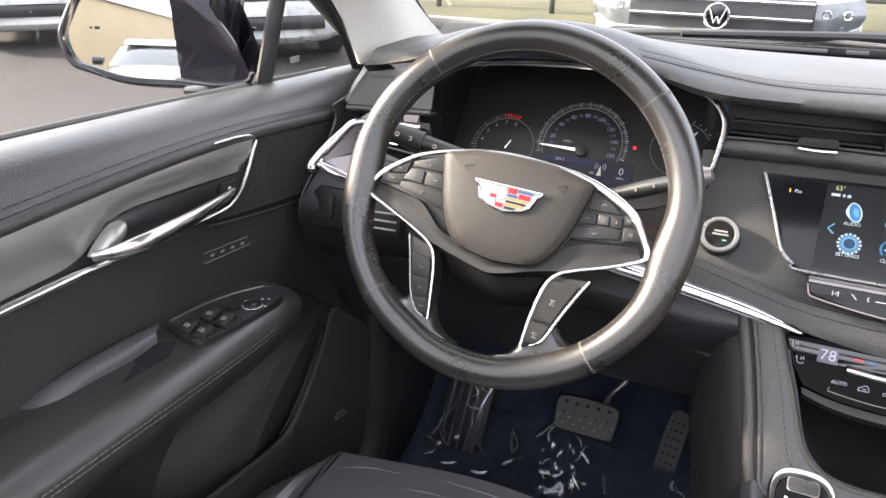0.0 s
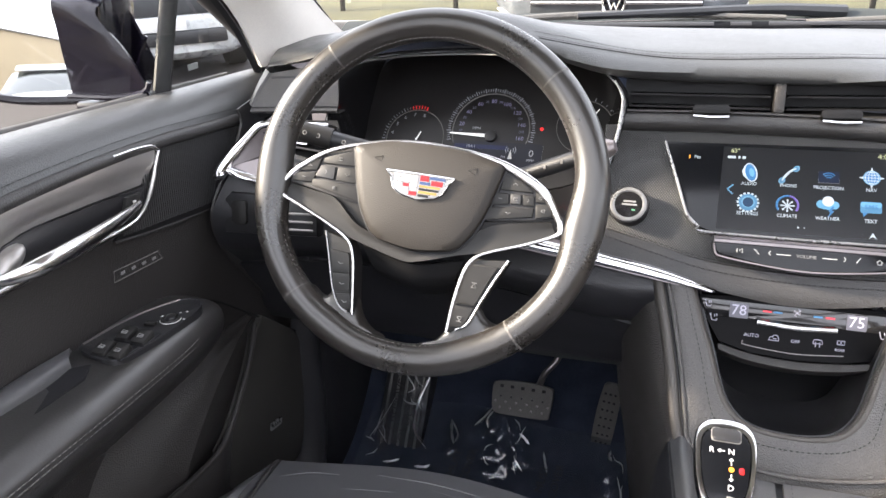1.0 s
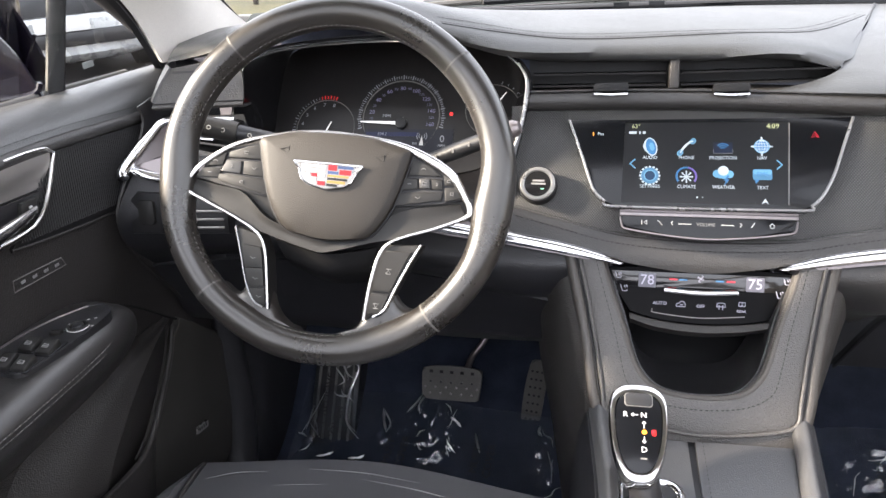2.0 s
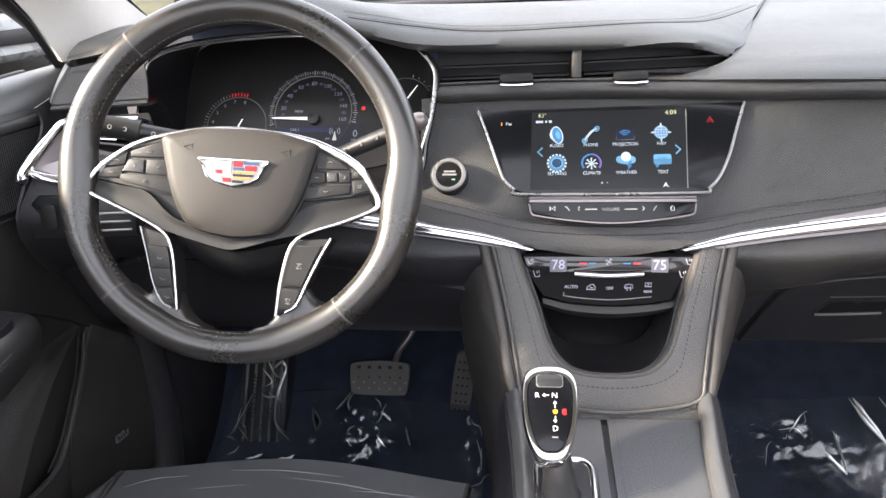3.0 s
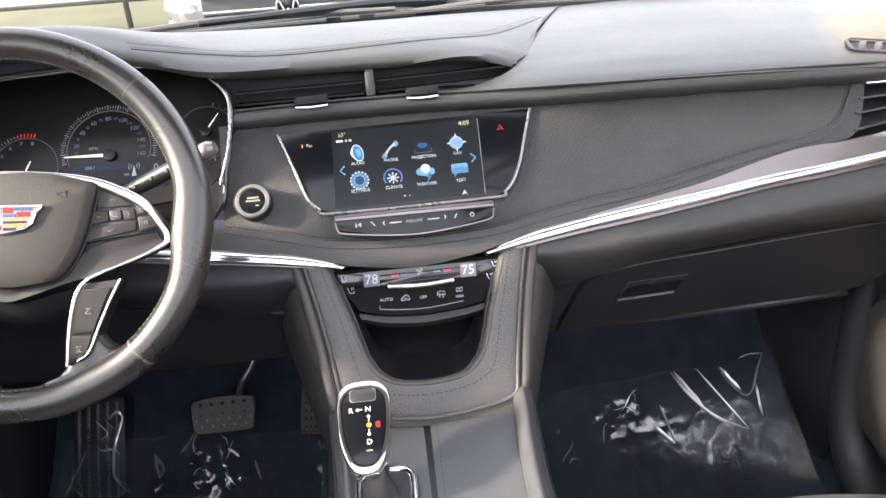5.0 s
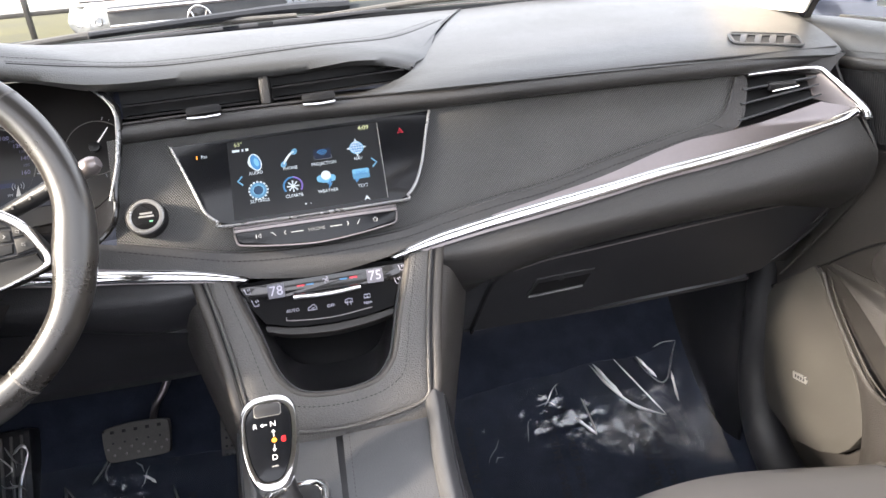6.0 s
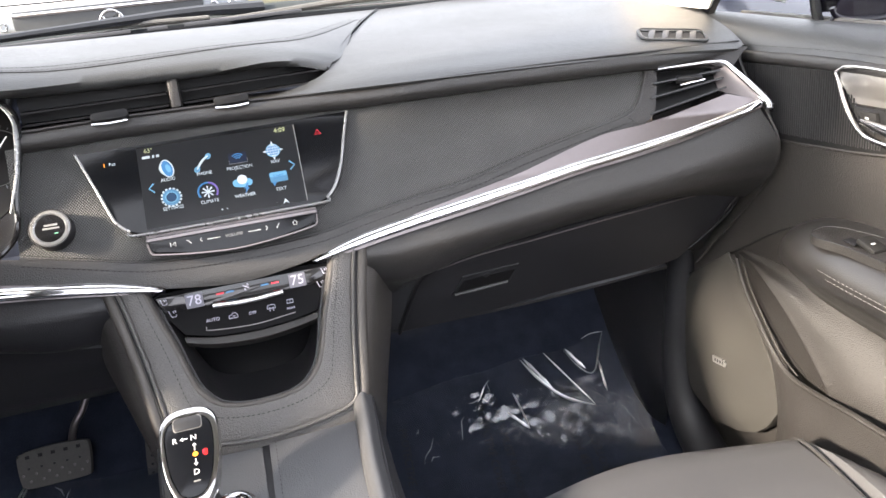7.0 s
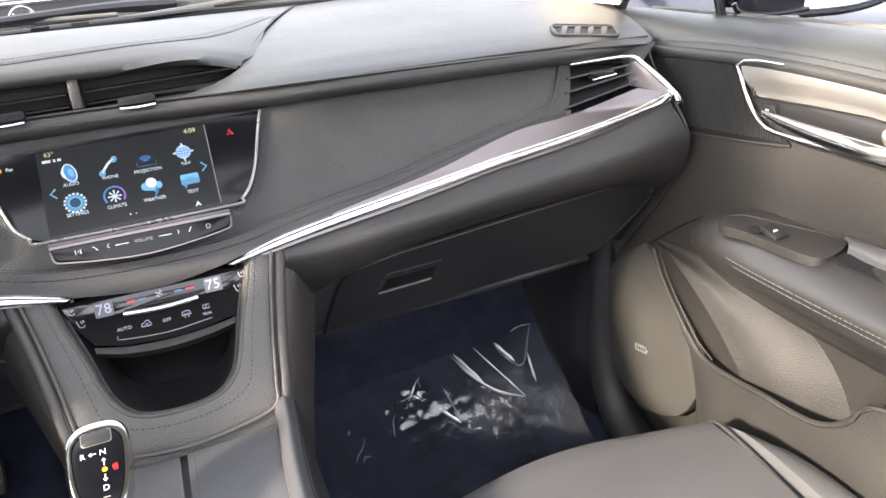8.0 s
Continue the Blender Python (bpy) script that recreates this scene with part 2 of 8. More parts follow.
# Lighter and warmer, for the highlight along the console's rolled edges.
ROLL_LEATHER_LIT = material("roll_leather_lit", (0.050, 0.0445, 0.0395), 0.50, spec=0.6, grain=0.40, grain_scale=700, kind="leather", vary=0.15)
# Lightened copies of the black leather, with the console's light in the colour.
CONSOLE_LEATHER_LIT = material("console_leather_lit", (0.046, 0.0425, 0.040), 0.42, spec=0.85, grain=0.70, grain_scale=620, kind="leather", vary=0.16)
DECK_LEATHER_LIT = material("deck_leather_lit", (0.046, 0.0465, 0.049), 0.40, spec=1.0, grain=0.30, grain_scale=640, kind="leather", vary=0.12)
HUB_PLASTIC = material("taupe_grained_plastic", (0.0230, 0.0200, 0.0172), 0.52, spec=0.35, grain=0.24, grain_scale=1000, kind="leather", vary=0.10)
ARM_LEATHER = material("arm_leather", (0.0225, 0.0212, 0.0208), 0.38, spec=0.80, grain=0.10, grain_scale=600, kind="leather", vary=0.12)
SOFT_PLASTIC = material("soft_plastic", (0.0250, 0.0232, 0.0222), 0.44, spec=0.52, grain=0.55, grain_scale=640, kind="leather", vary=0.14)
HARD_PLASTIC = material("hard_plastic", (0.0170, 0.0172, 0.0198), 0.46, spec=0.5, grain=0.32, grain_scale=680, kind="leather", vary=0.14)
DARK_PLASTIC = material("dark_plastic", (0.017, 0.017, 0.0185), 0.38, vary=0.2, grain=0.1, grain_scale=1500)
BUTTON = material("button_plastic", (0.019, 0.0185, 0.018), 0.48, spec=0.28, vary=0.12, grain=0.15, grain_scale=2200)
WHEEL_PLASTIC = material("wheel_plastic", (0.0150, 0.0145, 0.0142), 0.50, spec=0.35, grain=0.15, grain_scale=1200, vary=0.12)
GRIP_KEY = material("raised_key_plastic", (0.040, 0.039, 0.038), 0.38, vary=0.12, grain=0.1, grain_scale=2200)
GLOSS_BLACK = material("gloss_black", (0.008, 0.008, 0.009), 0.12, coat=0.6, vary=0.2, rough_vary=0.05)
WEAVE = material("woven_panel", (0.062, 0.062, 0.062), 0.42, spec=0.7, grain=1.9, grain_scale=150, kind="weave", vary=0.25, vary_scale=14)
MESH = material("speaker_mesh", (0.026, 0.026, 0.028), 0.45, vary=0.15, grain=0.1, grain_scale=1500)
GRIP_GREY = material("grey_grip_plastic", (0.065, 0.065, 0.068), 0.40, vary=0.1, grain=0.15, grain_scale=1200)
CHROME = material("chrome", (0.80, 0.80, 0.81), 0.14, metal=1.0, vary=0.05, rough_vary=0.06)
SATIN = material("satin_silver", (0.36, 0.345, 0.33), 0.37, metal=0.75, vary=0.06, rough_vary=0.06, grain=0.05, grain_scale=2500)
TRIM = material("brushed_bright_trim", (0.60, 0.59, 0.58), 0.22, metal=1.0, vary=0.06, rough_vary=0.08)
SATIN_DARK = material("smoked_satin_trim", (0.215, 0.193, 0.195), 0.34, metal=0.75, vary=0.08)
CARPET = material("dark_carpet", (0.034, 0.041, 0.062), 0.95, spec=0.1, grain=1.0, grain_scale=700, vary=0.30, vary_scale=25)
HEADLINER = material("light_trim_fabric", (0.66, 0.63, 0.58), 0.85, grain=0.4, grain_scale=900, vary=0.06)
SATIN_LIGHT = material("pale_satin_ring", (0.32, 0.32, 0.32), 0.28, metal=0.7, vary=0.05)
VENT_BLACK = material("vent_black", (0.006, 0.006, 0.0065), 0.55, vary=0.2, spec=0.3)
SHELL = material("cabin_lining", (0.05, 0.048, 0.046), 0.8, vary=0.1)
STITCH = material("grey_thread", (0.16, 0.155, 0.15), 0.7, vary=0.2)
STITCH_DARK = material("dark_thread", (0.012, 0.012, 0.012), 0.7, vary=0.2)
RUBBER = material("pedal_rubber", (0.10, 0.094, 0.088), 0.6, grain=0.3, grain_scale=900, vary=0.25)
FILM = clear_sheet("clear_film", (0.90, 0.93, 0.97), 0.13, bump=0.15, bump_scale=14, body=0.022, ior=1.70)
FOLD = clear_sheet("film_fold", (0.88, 0.91, 0.95), 0.30, ior=4.6)
GLASS = clear_sheet("clear_glass", (0.93, 0.96, 0.95), 0.01)
# Black of print and joints, also drawn in for the shade in recesses.
INK_AND_SHADE = material("ink_and_shade", (0.006, 0.006, 0.008), 0.6, vary=0.1)
MARK = material("pale_marking", (0.55, 0.55, 0.54), 0.5, vary=0.1)
MARK_DIM = material("dim_marking", (0.20, 0.20, 0.20), 0.5, vary=0.1)

# ---- dashboard ----
def face_y(x, z):
    """The depth of the dashboard's face, which leans back in the middle and stands upright towards the doors."""
    mid = float(np.interp(z, [0.45, 0.575, 0.60, 0.655, 0.70, 0.75, 0.78], [0.75, 0.770, 0.775, 0.805, 0.845, 0.880, 0.885]))
    end = float(np.interp(z, [0.45, 0.61, 0.705, 0.765, 0.79], [0.79, 0.745, 0.742, 0.80, 0.81]))
    s = min(max((abs(x) - 0.16) / 0.5, 0), 1.2)
    return (1 - s) * mid + s * end


def on_face(pts, out=0.0):
    return [(x, face_y(x, z) - out, z) for x, z in pts]


def face_sheet(top, bottom, nu, nv, thick, out=0.0):
    """A piece of the dashboard's face between two lines given as x, z."""
    a, b = spline([(x, 0, z) for x, z in top], nu), spline([(x, 0, z) for x, z in bottom], nu)
    rows = []
    for p, q in zip(a, b):
        rows.append([Vector((r.x, face_y(r.x, r.z) - out, r.z)) for r in (p.lerp(q, k / (nv - 1)) for k in range(nv))])
    return thicken(grid(rows), thick)


dash = thing("dashboard", (0, 1.0, 0.4), "black leather and woven dashboard with chrome strips", "dashboard")

# leather pad over the cluster and the middle vents
PAD_FRONT = [(-0.668, 0.862, 0.8165), (-0.633, 0.868, 0.8225), (-0.595, 0.873, 0.8310), (-0.55, 0.877, 0.8430), (-0.46, 0.880, 0.860), (-0.37, 0.884, 0.856), (-0.29, 0.882, 0.838), (-0.20, 0.874, 0.820),
             (-0.03, 0.884, 0.8145), (0.05, 0.890, 0.8125), (0.092, 0.896, 0.8080), (0.120, 0.902, 0.8018), (0.138, 0.907, 0.7955), (0.151, 0.914, 0.790)]


def shifted(pts, dy, dz, end=None):
    out = [(x, y + dy, z + dz) for x, y, z in pts]
    if end:
        out[-1] = end
    return out


def pad_row(dx, dy, dz):
    """A row behind the pad's front edge; it closes in towards the passenger's corner and towards the driver's door."""
    out = []
    for p in spline(PAD_FRONT, 90):
        t, u = min(1, max(0, (p.x + 0.02) / 0.171)), min(1, max(0, (-0.56 - p.x) / 0.108))
        t *= t * (3 - 2 * t)
        out.append(p + Vector((dx * t - 0.4 * max(0, dy) * u, dy * (1 - 0.25 * t), dz * (1 - 0.6 * t) * (1 - 0.75 * u))))
    return out


pad_mid = [(-0.74, 1.06, 0.822), (-0.57, 1.08, 0.836), (-0.40, 1.10, 0.842), (-0.20, 1.10, 0.836), (0.0, 1.10, 0.832), (0.15, 1.10, 0.822), (0.232, 1.11, 0.814)]
pad_back = [(-0.76, 1.15, 0.800), (-0.57, 1.20, 0.806), (-0.35, 1.235, 0.807), (-0.12, 1.29, 0.806), (0.05, 1.32, 0.806), (0.20, 1.33, 0.804), (0.315, 1.33, 0.803)]
pad_rows = [pad_row(0, 0.050, -0.016), pad_row(0, 0.016, -0.0125), pad_row(0, 0.004, -0.0070), pad_row(0, 0.0005, -0.0005), pad_row(0.003, 0.007, 0.0055), pad_row(0.007, 0.018, 0.0100), pad_row(0.031, 0.066, 0.019), spline(pad_mid, 90), spline(pad_back, 90)]
pad = part("top_pad", thicken(grid([spline([r[i] for r in pad_rows], 44) for i in range(90)]), 0.0008), LEATHER_TOP, dash, "black stitched leather pad", 75)
pad_skin = BVHTree.FromPolygons([v.co for v in pad.data.vertices], [tuple(p.vertices) for p in pad.data.polygons])


def on_pad(pts, lift):
    """Points laid on the pad from above."""
    out = []
    for p in spline(pts, 60):
        hit = pad_skin.ray_cast(Vector((p.x, p.y, 1.0)), Vector((0, 0, -1)))
        out.append((hit[0] if hit[0] is not None else p) + Vector((0, 0, lift)))
    return out


PAD_SEAM = [(-0.3105, 0.8965, 0.850), (-0.2677, 0.9000, 0.843), (-0.2232, 0.9035, 0.837), (-0.150, 0.9015, 0.830), (-0.063, 0.911, 0.829), (0.034, 0.9305, 0.826), (0.1057, 0.9656, 0.821), (0.1517, 1.0084, 0.817), (0.2097, 1.0915, 0.816), (0.240, 1.142, 0.815)]
part("stitching", stitches(on_pad([(x - 0.003, y + 0.004, z) for x, y, z in PAD_SEAM], 0.0003), 0.0036, 0.0014, 0.00032), STITCH_DARK, pad)
part("stitching", stitches(on_pad([(x - 0.008, y + 0.012, z) for x, y, z in PAD_SEAM], 0.0003), 0.0036, 0.0014, 0.00032), STITCH_DARK, pad)
part("seam", tube(on_pad(PAD_SEAM, 0.0), 0.0008, 6), INK_AND_SHADE, pad)

# defroster slots along the windscreen
for x0, x1 in ((-0.42, -0.10), (-0.075, -0.045), (-0.02, 0.17)):
    a, b = (x0, 1.218 + 0.09 * (x0 + 0.4), 0.8225), (x1, 1.218 + 0.09 * (x1 + 0.4), 0.8225)
    part("defroster_slot", tube([a, b], 0.0035, 8, n=6, flat=0.35), DARK_PLASTIC, dash)

# passenger side of the top
top_lip = [(0.050, 0.876, 0.7715), (0.150, 0.868, 0.772), (0.29, 0.842, 0.775), (0.43, 0.817, 0.777), (0.58, 0.795, 0.776), (0.685, 0.800, 0.768)]
part("passenger_top", loft([top_lip, [(0.086, 0.884, 0.7740), (0.165, 0.878, 0.7785), (0.29, 0.854, 0.7812), (0.43, 0.829, 0.7832), (0.58, 0.807, 0.7822), (0.690, 0.812, 0.774)],
     [(0.122, 0.895, 0.7800), (0.19, 0.893, 0.7850), (0.30, 0.876, 0.7870), (0.43, 0.853, 0.7892), (0.58, 0.830, 0.7882), (0.695, 0.835, 0.780)],
     [(0.1525, 0.9155, 0.7890), (0.21, 0.917, 0.7910), (0.30, 0.905, 0.7930), (0.43, 0.886, 0.7952), (0.58, 0.862, 0.7935), (0.700, 0.860, 0.786)],
     [(0.183, 0.988, 0.8010), (0.30, 0.985, 0.8030), (0.45, 0.965, 0.8045), (0.60, 0.945, 0.8025), (0.720, 0.935, 0.7935)],
     [(0.236, 1.112, 0.8090), (0.36, 1.12, 0.8120), (0.50, 1.10, 0.8125), (0.65, 1.06, 0.8095), (0.745, 1.02, 0.801)],
     [(0.300, 1.33, 0.802), (0.45, 1.33, 0.804), (0.58, 1.29, 0.805), (0.70, 1.22, 0.804), (0.775, 1.15, 0.800)]], 64, 48, 0.004), LEATHER_TOP, dash, "grained soft black dash top")
part("seam", tube([(0.1525, 0.916, 0.7905), (0.183, 0.988, 0.8035), (0.234, 1.112, 0.8120), (0.308, 1.32, 0.8045)], 0.0015, 6, n=30), DARK_PLASTIC, dash)

# small side vent in the passenger top
sv = plane_at((0.600, 0.838, 0.7892), (0.96, -0.28, 0.02), (0.03, -0.26, 1))
vent = part("demister_vent", tube([sv @ Vector((x, y, 0.0008)) for x, y in rounded(0.088, 0.034, 0.009)], 0.0024, 8, closed=True), LEATHER_TOP, dash, "small slotted demister vent")
part("slot", plate(rounded(0.085, 0.031, 0.008), sv, -0.006, 0.0006), INK_AND_SHADE, vent)
for k in range(4):
    part("fin", plate([(-0.0072, -0.0105), (0.0010, -0.0105), (0.0085, 0.0105), (0.0002, 0.0105)], sv @ pose(-0.029 + 0.0185 * k, -0.001, 0.0006, 0, -14, 0), -0.001, 0.0014, 0.0005), GRIP_GREY, vent)
part("vent_web", rbox(0.085, 0.0045, 0.0016, sv @ Matrix.Translation((0, 0.0125, 0.0012)), 0.0006), LEATHER_TOP, vent)
part("sensor_cap", rbox(0.030, 0.006, 0.004, pose(0.60, 1.03, 0.806, 0, 0, -20), 0.0015), SOFT_PLASTIC, dash)

# rolled leather lip under the top, across the whole width
LIP = [(-0.205, 0.864, 0.763), (-0.10, 0.868, 0.764), (0.03, 0.868, 0.763), (0.163, 0.864, 0.760), (0.295, 0.838, 0.765), (0.438, 0.814, 0.769), (0.56, 0.797, 0.770), (0.685, 0.808, 0.765)]
part("rolled_lip", loft([shifted(LIP, 0.034, -0.017), shifted(LIP, 0.006, -0.013), shifted(LIP, -0.003, -0.002), shifted(LIP, 0.002, 0.007), shifted(LIP, 0.018, 0.010)], 70, 16, 0.003), LEATHER, dash, "rolled black leather lip")
part("piping", tube(shifted(LIP, 0.006, 0.0105), 0.0016, 8, n=70), LEATHER, dash)
part("ledge", loft([shifted(LIP[:4], 0.010, 0.0080), shifted(LIP[:4], 0.045, 0.0095)], 30, 4, 0.002), SOFT_PLASTIC, dash)

# middle vents
part("vent_back", loft([[(-0.205, 0.905, 0.770), (0.0, 0.918, 0.770), (0.165, 0.940, 0.772)], [(-0.205, 0.915, 0.806), (0.0, 0.925, 0.802), (0.165, 0.946, 0.792)]], 20, 4, 0.003), VENT_BLACK, dash)
part("vent_divider", rbox(0.012, 0.030, 0.036, pose(-0.034, 0.897, 0.786, -25, 0, 0), 0.003), SOFT_PLASTIC, dash)
for x0, x1, y0, y1 in ((-0.198, -0.043, 0.889, 0.896), (-0.025, 0.142, 0.897, 0.917)):
    for k, z in enumerate((0.778, 0.791)):
        c0, c1 = Vector((x0, y0 + 0.004 * k, z)), Vector((x1, y1 + 0.004 * k, z))
        part("slat", loft([[c0 + Vector((0, -0.011, 0.001)), c1 + Vector((0, -0.011, 0.001))], [c0 + Vector((0, 0.011, -0.002)), c1 + Vector((0, 0.011, -0.002))]], 8, 3, 0.0022), VENT_BLACK, dash)
for x, y, z in ((-0.106, 0.864, 0.7800), (0.028, 0.868, 0.7785)):
    tab = part("vent_tab", plate(rounded(0.040, 0.010, 0.003), plane_at((x, y, z), (1, 0.05, 0), (0, -0.8, 0.6)), -0.006, 0.002, 0.0012), VENT_BLACK, dash)
    part("tab_edge", tube([(x - 0.019, y - 0.008, z - 0.0055), (x, y - 0.010, z - 0.0060), (x + 0.019, y - 0.008, z - 0.0055)], 0.0013, 8, n=12), CHROME, tab, "thin chrome edge")

# woven face panel round the screen
BOT = [(-0.30, 0.672), (-0.222, 0.655), (-0.158, 0.638), (-0.09, 0.6245), (0.004, 0.6196), (0.0966, 0.6225), (0.156, 0.632), (0.2187, 0.6437), (0.2915, 0.6555), (0.366, 0.6745), (0.440, 0.693), (0.4986, 0.708), (0.518, 0.718), (0.533, 0.737), (0.546, 0.757)]
TOPF = [(-0.222, 0.756), (-0.15, 0.756), (-0.05, 0.757), (0.05, 0.757), (0.163, 0.752), (0.295, 0.758), (0.438, 0.764), (0.547, 0.766)]
panel = part("face_panel", face_sheet(TOPF, BOT[1:], 70, 18, 0.006), WEAVE, dash, "dark grey woven carbon-look panel")
part("panel_stitching", stitches(on_face([(x - 0.002, z + 0.004) for x, z in BOT[1:]], 0.0008), 0.004, 0.002, 0.0006), STITCH_DARK, panel)
part("panel_edge", tube(on_face(BOT[1:], 0.001), 0.0022, 8, n=80), LEATHER, dash)
part("panel_end_trim", face_sheet([(0.4986, 0.708), (0.518, 0.718), (0.533, 0.737), (0.546, 0.757)], [(0.518, 0.699), (0.536, 0.712), (0.549, 0.735), (0.559, 0.758)], 14, 6, 0.010, 0.004), SOFT_PLASTIC, dash)

# stitched leather band below the panel
UP = [(-0.62, 0.733), (-0.53, 0.712), (-0.42, 0.690), (-0.30, 0.670), (-0.222, 0.655), (-0.158, 0.638), (-0.09, 0.6245), (0.004, 0.6196), (0.0966, 0.6225), (0.156, 0.632), (0.2187, 0.6437), (0.2915, 0.6555), (0.366, 0.6745), (0.440, 0.693), (0.4986, 0.708)]
DOWN = [(-0.62, 0.715), (-0.53, 0.695), (-0.42, 0.668), (-0.30, 0.644), (-0.20, 0.624), (-0.140, 0.611), (-0.078, 0.598), (0.003, 0.5895), (0.085, 0.600), (0.141, 0.6123), (0.2143, 0.6278), (0.2878, 0.6432), (0.362, 0.660), (0.4374, 0.6830), (0.4738, 0.6922), (0.519, 0.699)]
band = part("leather_band", face_sheet(UP, DOWN, 80, 8, 0.008, 0.003), LEATHER, dash, "black leather band with stitched edge")
part("band_stitching", stitches(on_face([(x, z - 0.006) for x, z in UP[4:]], 0.0042), 0.004, 0.002, 0.0007), STITCH_DARK, band)

# chrome strips and smoked trim running out to the side vents
CH_UP = [(0.083, 0.6012), (0.1407, 0.6150), (0.2129, 0.6275), (0.2854, 0.6390), (0.3583, 0.6508), (0.4321, 0.6641), (0.5052, 0.6757), (0.5766, 0.6899), (0.6475, 0.7090), (0.6690, 0.7152)]
CH_LO = [(0.094, 0.5968), (0.1383, 0.6004), (0.2107, 0.6108), (0.2837, 0.6209), (0.3577, 0.6334), (0.4322, 0.6480), (0.5063, 0.6593), (0.5795, 0.6743), (0.6491, 0.6966), (0.6720, 0.7070)]
LAV_UP = [(0.2143, 0.6285), (0.2878, 0.6437), (0.362, 0.6605), (0.4374, 0.6834), (0.4738, 0.6926), (0.520, 0.6990), (0.600, 0.7150), (0.6350, 0.7222)]
LAV_LO = [(0.2129, 0.6262), (0.2854, 0.6380), (0.3583, 0.6498), (0.4321, 0.6631), (0.5052, 0.6747), (0.5766, 0.6889), (0.6475, 0.7080), (0.6665, 0.7142)]
CH_CUT = [(a[0] * 0.26 + b[0] * 0.74, a[1] * 0.26 + b[1] * 0.74) for a, b in zip(CH_UP, CH_LO)]
for s in (1, -1):
    side = (lambda pts: pts) if s > 0 else (lambda pts: [(-x, z) for x, z in pts])
    mid = [((a[0] + b[0]) / 2, (a[1] + b[1]) / 2) for a, b in zip(CH_UP, CH_CUT)]
    lower = CH_LO if s > 0 else [(a[0] * 0.12 + b[0] * 0.88, a[1] * 0.12 + b[1] * 0.88) for a, b in zip(CH_UP, CH_LO)]
    strip = loft([on_face(side(CH_UP), 0.002), on_face(side([(x, z * 0.7 + m[1] * 0.3) for (x, z), m in zip(CH_UP, mid)]), 0.0070), on_face(side(mid), 0.0085),
                  on_face(side([(x, z * 0.7 + m[1] * 0.3) for (x, z), m in zip(CH_CUT, mid)]), 0.0075), on_face(side(CH_CUT), 0.003)], 70, 12, 0.003)
    part("chrome_strip", strip, CHROME, dash, "bright chrome trim strip")
    part("strip_shadow_gap", tube(on_face(side(CH_CUT), 0.0030), 0.0006, 6, n=70), DARK_PLASTIC, dash)
    part("strip_lower_edge", face_sheet(side([(x, z - 0.001) for x, z in CH_CUT]), side(lower), 70, 5, 0.004, 0.003), SATIN_DARK, dash, "smoked satin lower edge")
    part("smoked_trim", face_sheet(side(LAV_UP), side(LAV_LO), 50, 8, 0.005, 0.0035), SATIN_DARK, dash, "smoked satin metal trim")

# side air vents
for s in (1, -1):
    vt = part("side_vent", face_sheet([(s * 0.556, 0.757), (s * 0.640, 0.757)], [(s * 0.522, 0.699), (s * 0.635, 0.7225)], 12, 8, 0.003, -0.016), VENT_BLACK, dash, "black air vent with slats")
    for k in range(4):
        f = 0.10 + 0.25 * k
        xl, xr = 0.558 - 0.034 * f, 0.640 - 0.005 * f
        zl, zr = 0.757 - 0.0585 * f, 0.756 - 0.0335 * f
        a, b = Vector((s * xl, face_y(xl, zl) + 0.006, zl)), Vector((s * xr, face_y(xr, zr) + 0.006, zr))
        up = Vector((0, -0.009, 0.004))
        part("slat", loft([[a + up, b + up], [a - up, b - up]], 10, 3, 0.0022), DARK_PLASTIC, vt)
    part("vent_tab", rbox(0.034, 0.010, 0.010, pose(s * 0.594, face_y(0.594, 0.742) - 0.004, 0.742, 15, 0, -s * 18), 0.003), DARK_PLASTIC, vt)
    part("tab_edge", tube([(s * 0.578, face_y(0.578, 0.738) - 0.009, 0.7375), (s * 0.611, face_y(0.611, 0.741) - 0.0095, 0.7415)], 0.0013, 8, n=6), CHROME, vt, "thin chrome edge")
    loop = on_face([(s * x, z) for x, z in ((0.556, 0.757), (0.600, 0.7585), (0.640, 0.758), (0.654, 0.746), (0.677, 0.713), (0.676, 0.704))], 0.010)
    part("vent_chrome", tube(loop, [(1.0 if s > 0 else 1.5) * r for r in (0.0022, 0.0026, 0.003, 0.0036, 0.0048, 0.0052)], 10, n=40), CHROME, dash, "chrome vent surround")
    part("vent_wall", loft([on_face([(s * 0.640, 0.764), (s * 0.637, 0.745), (s * 0.635, 0.7225)], -0.014), on_face([(s * 0.652, 0.752), (s * 0.662, 0.735), (s * 0.672, 0.713)], 0.004)], 10, 6, 0.003), SATIN_DARK, dash)
    part("vent_sill", face_sheet([(s * 0.524, 0.6990), (s * 0.635, 0.7222)], [(s * 0.524, 0.6985), (s * 0.669, 0.7145)], 12, 4, 0.004, 0.001), SATIN_DARK, dash)

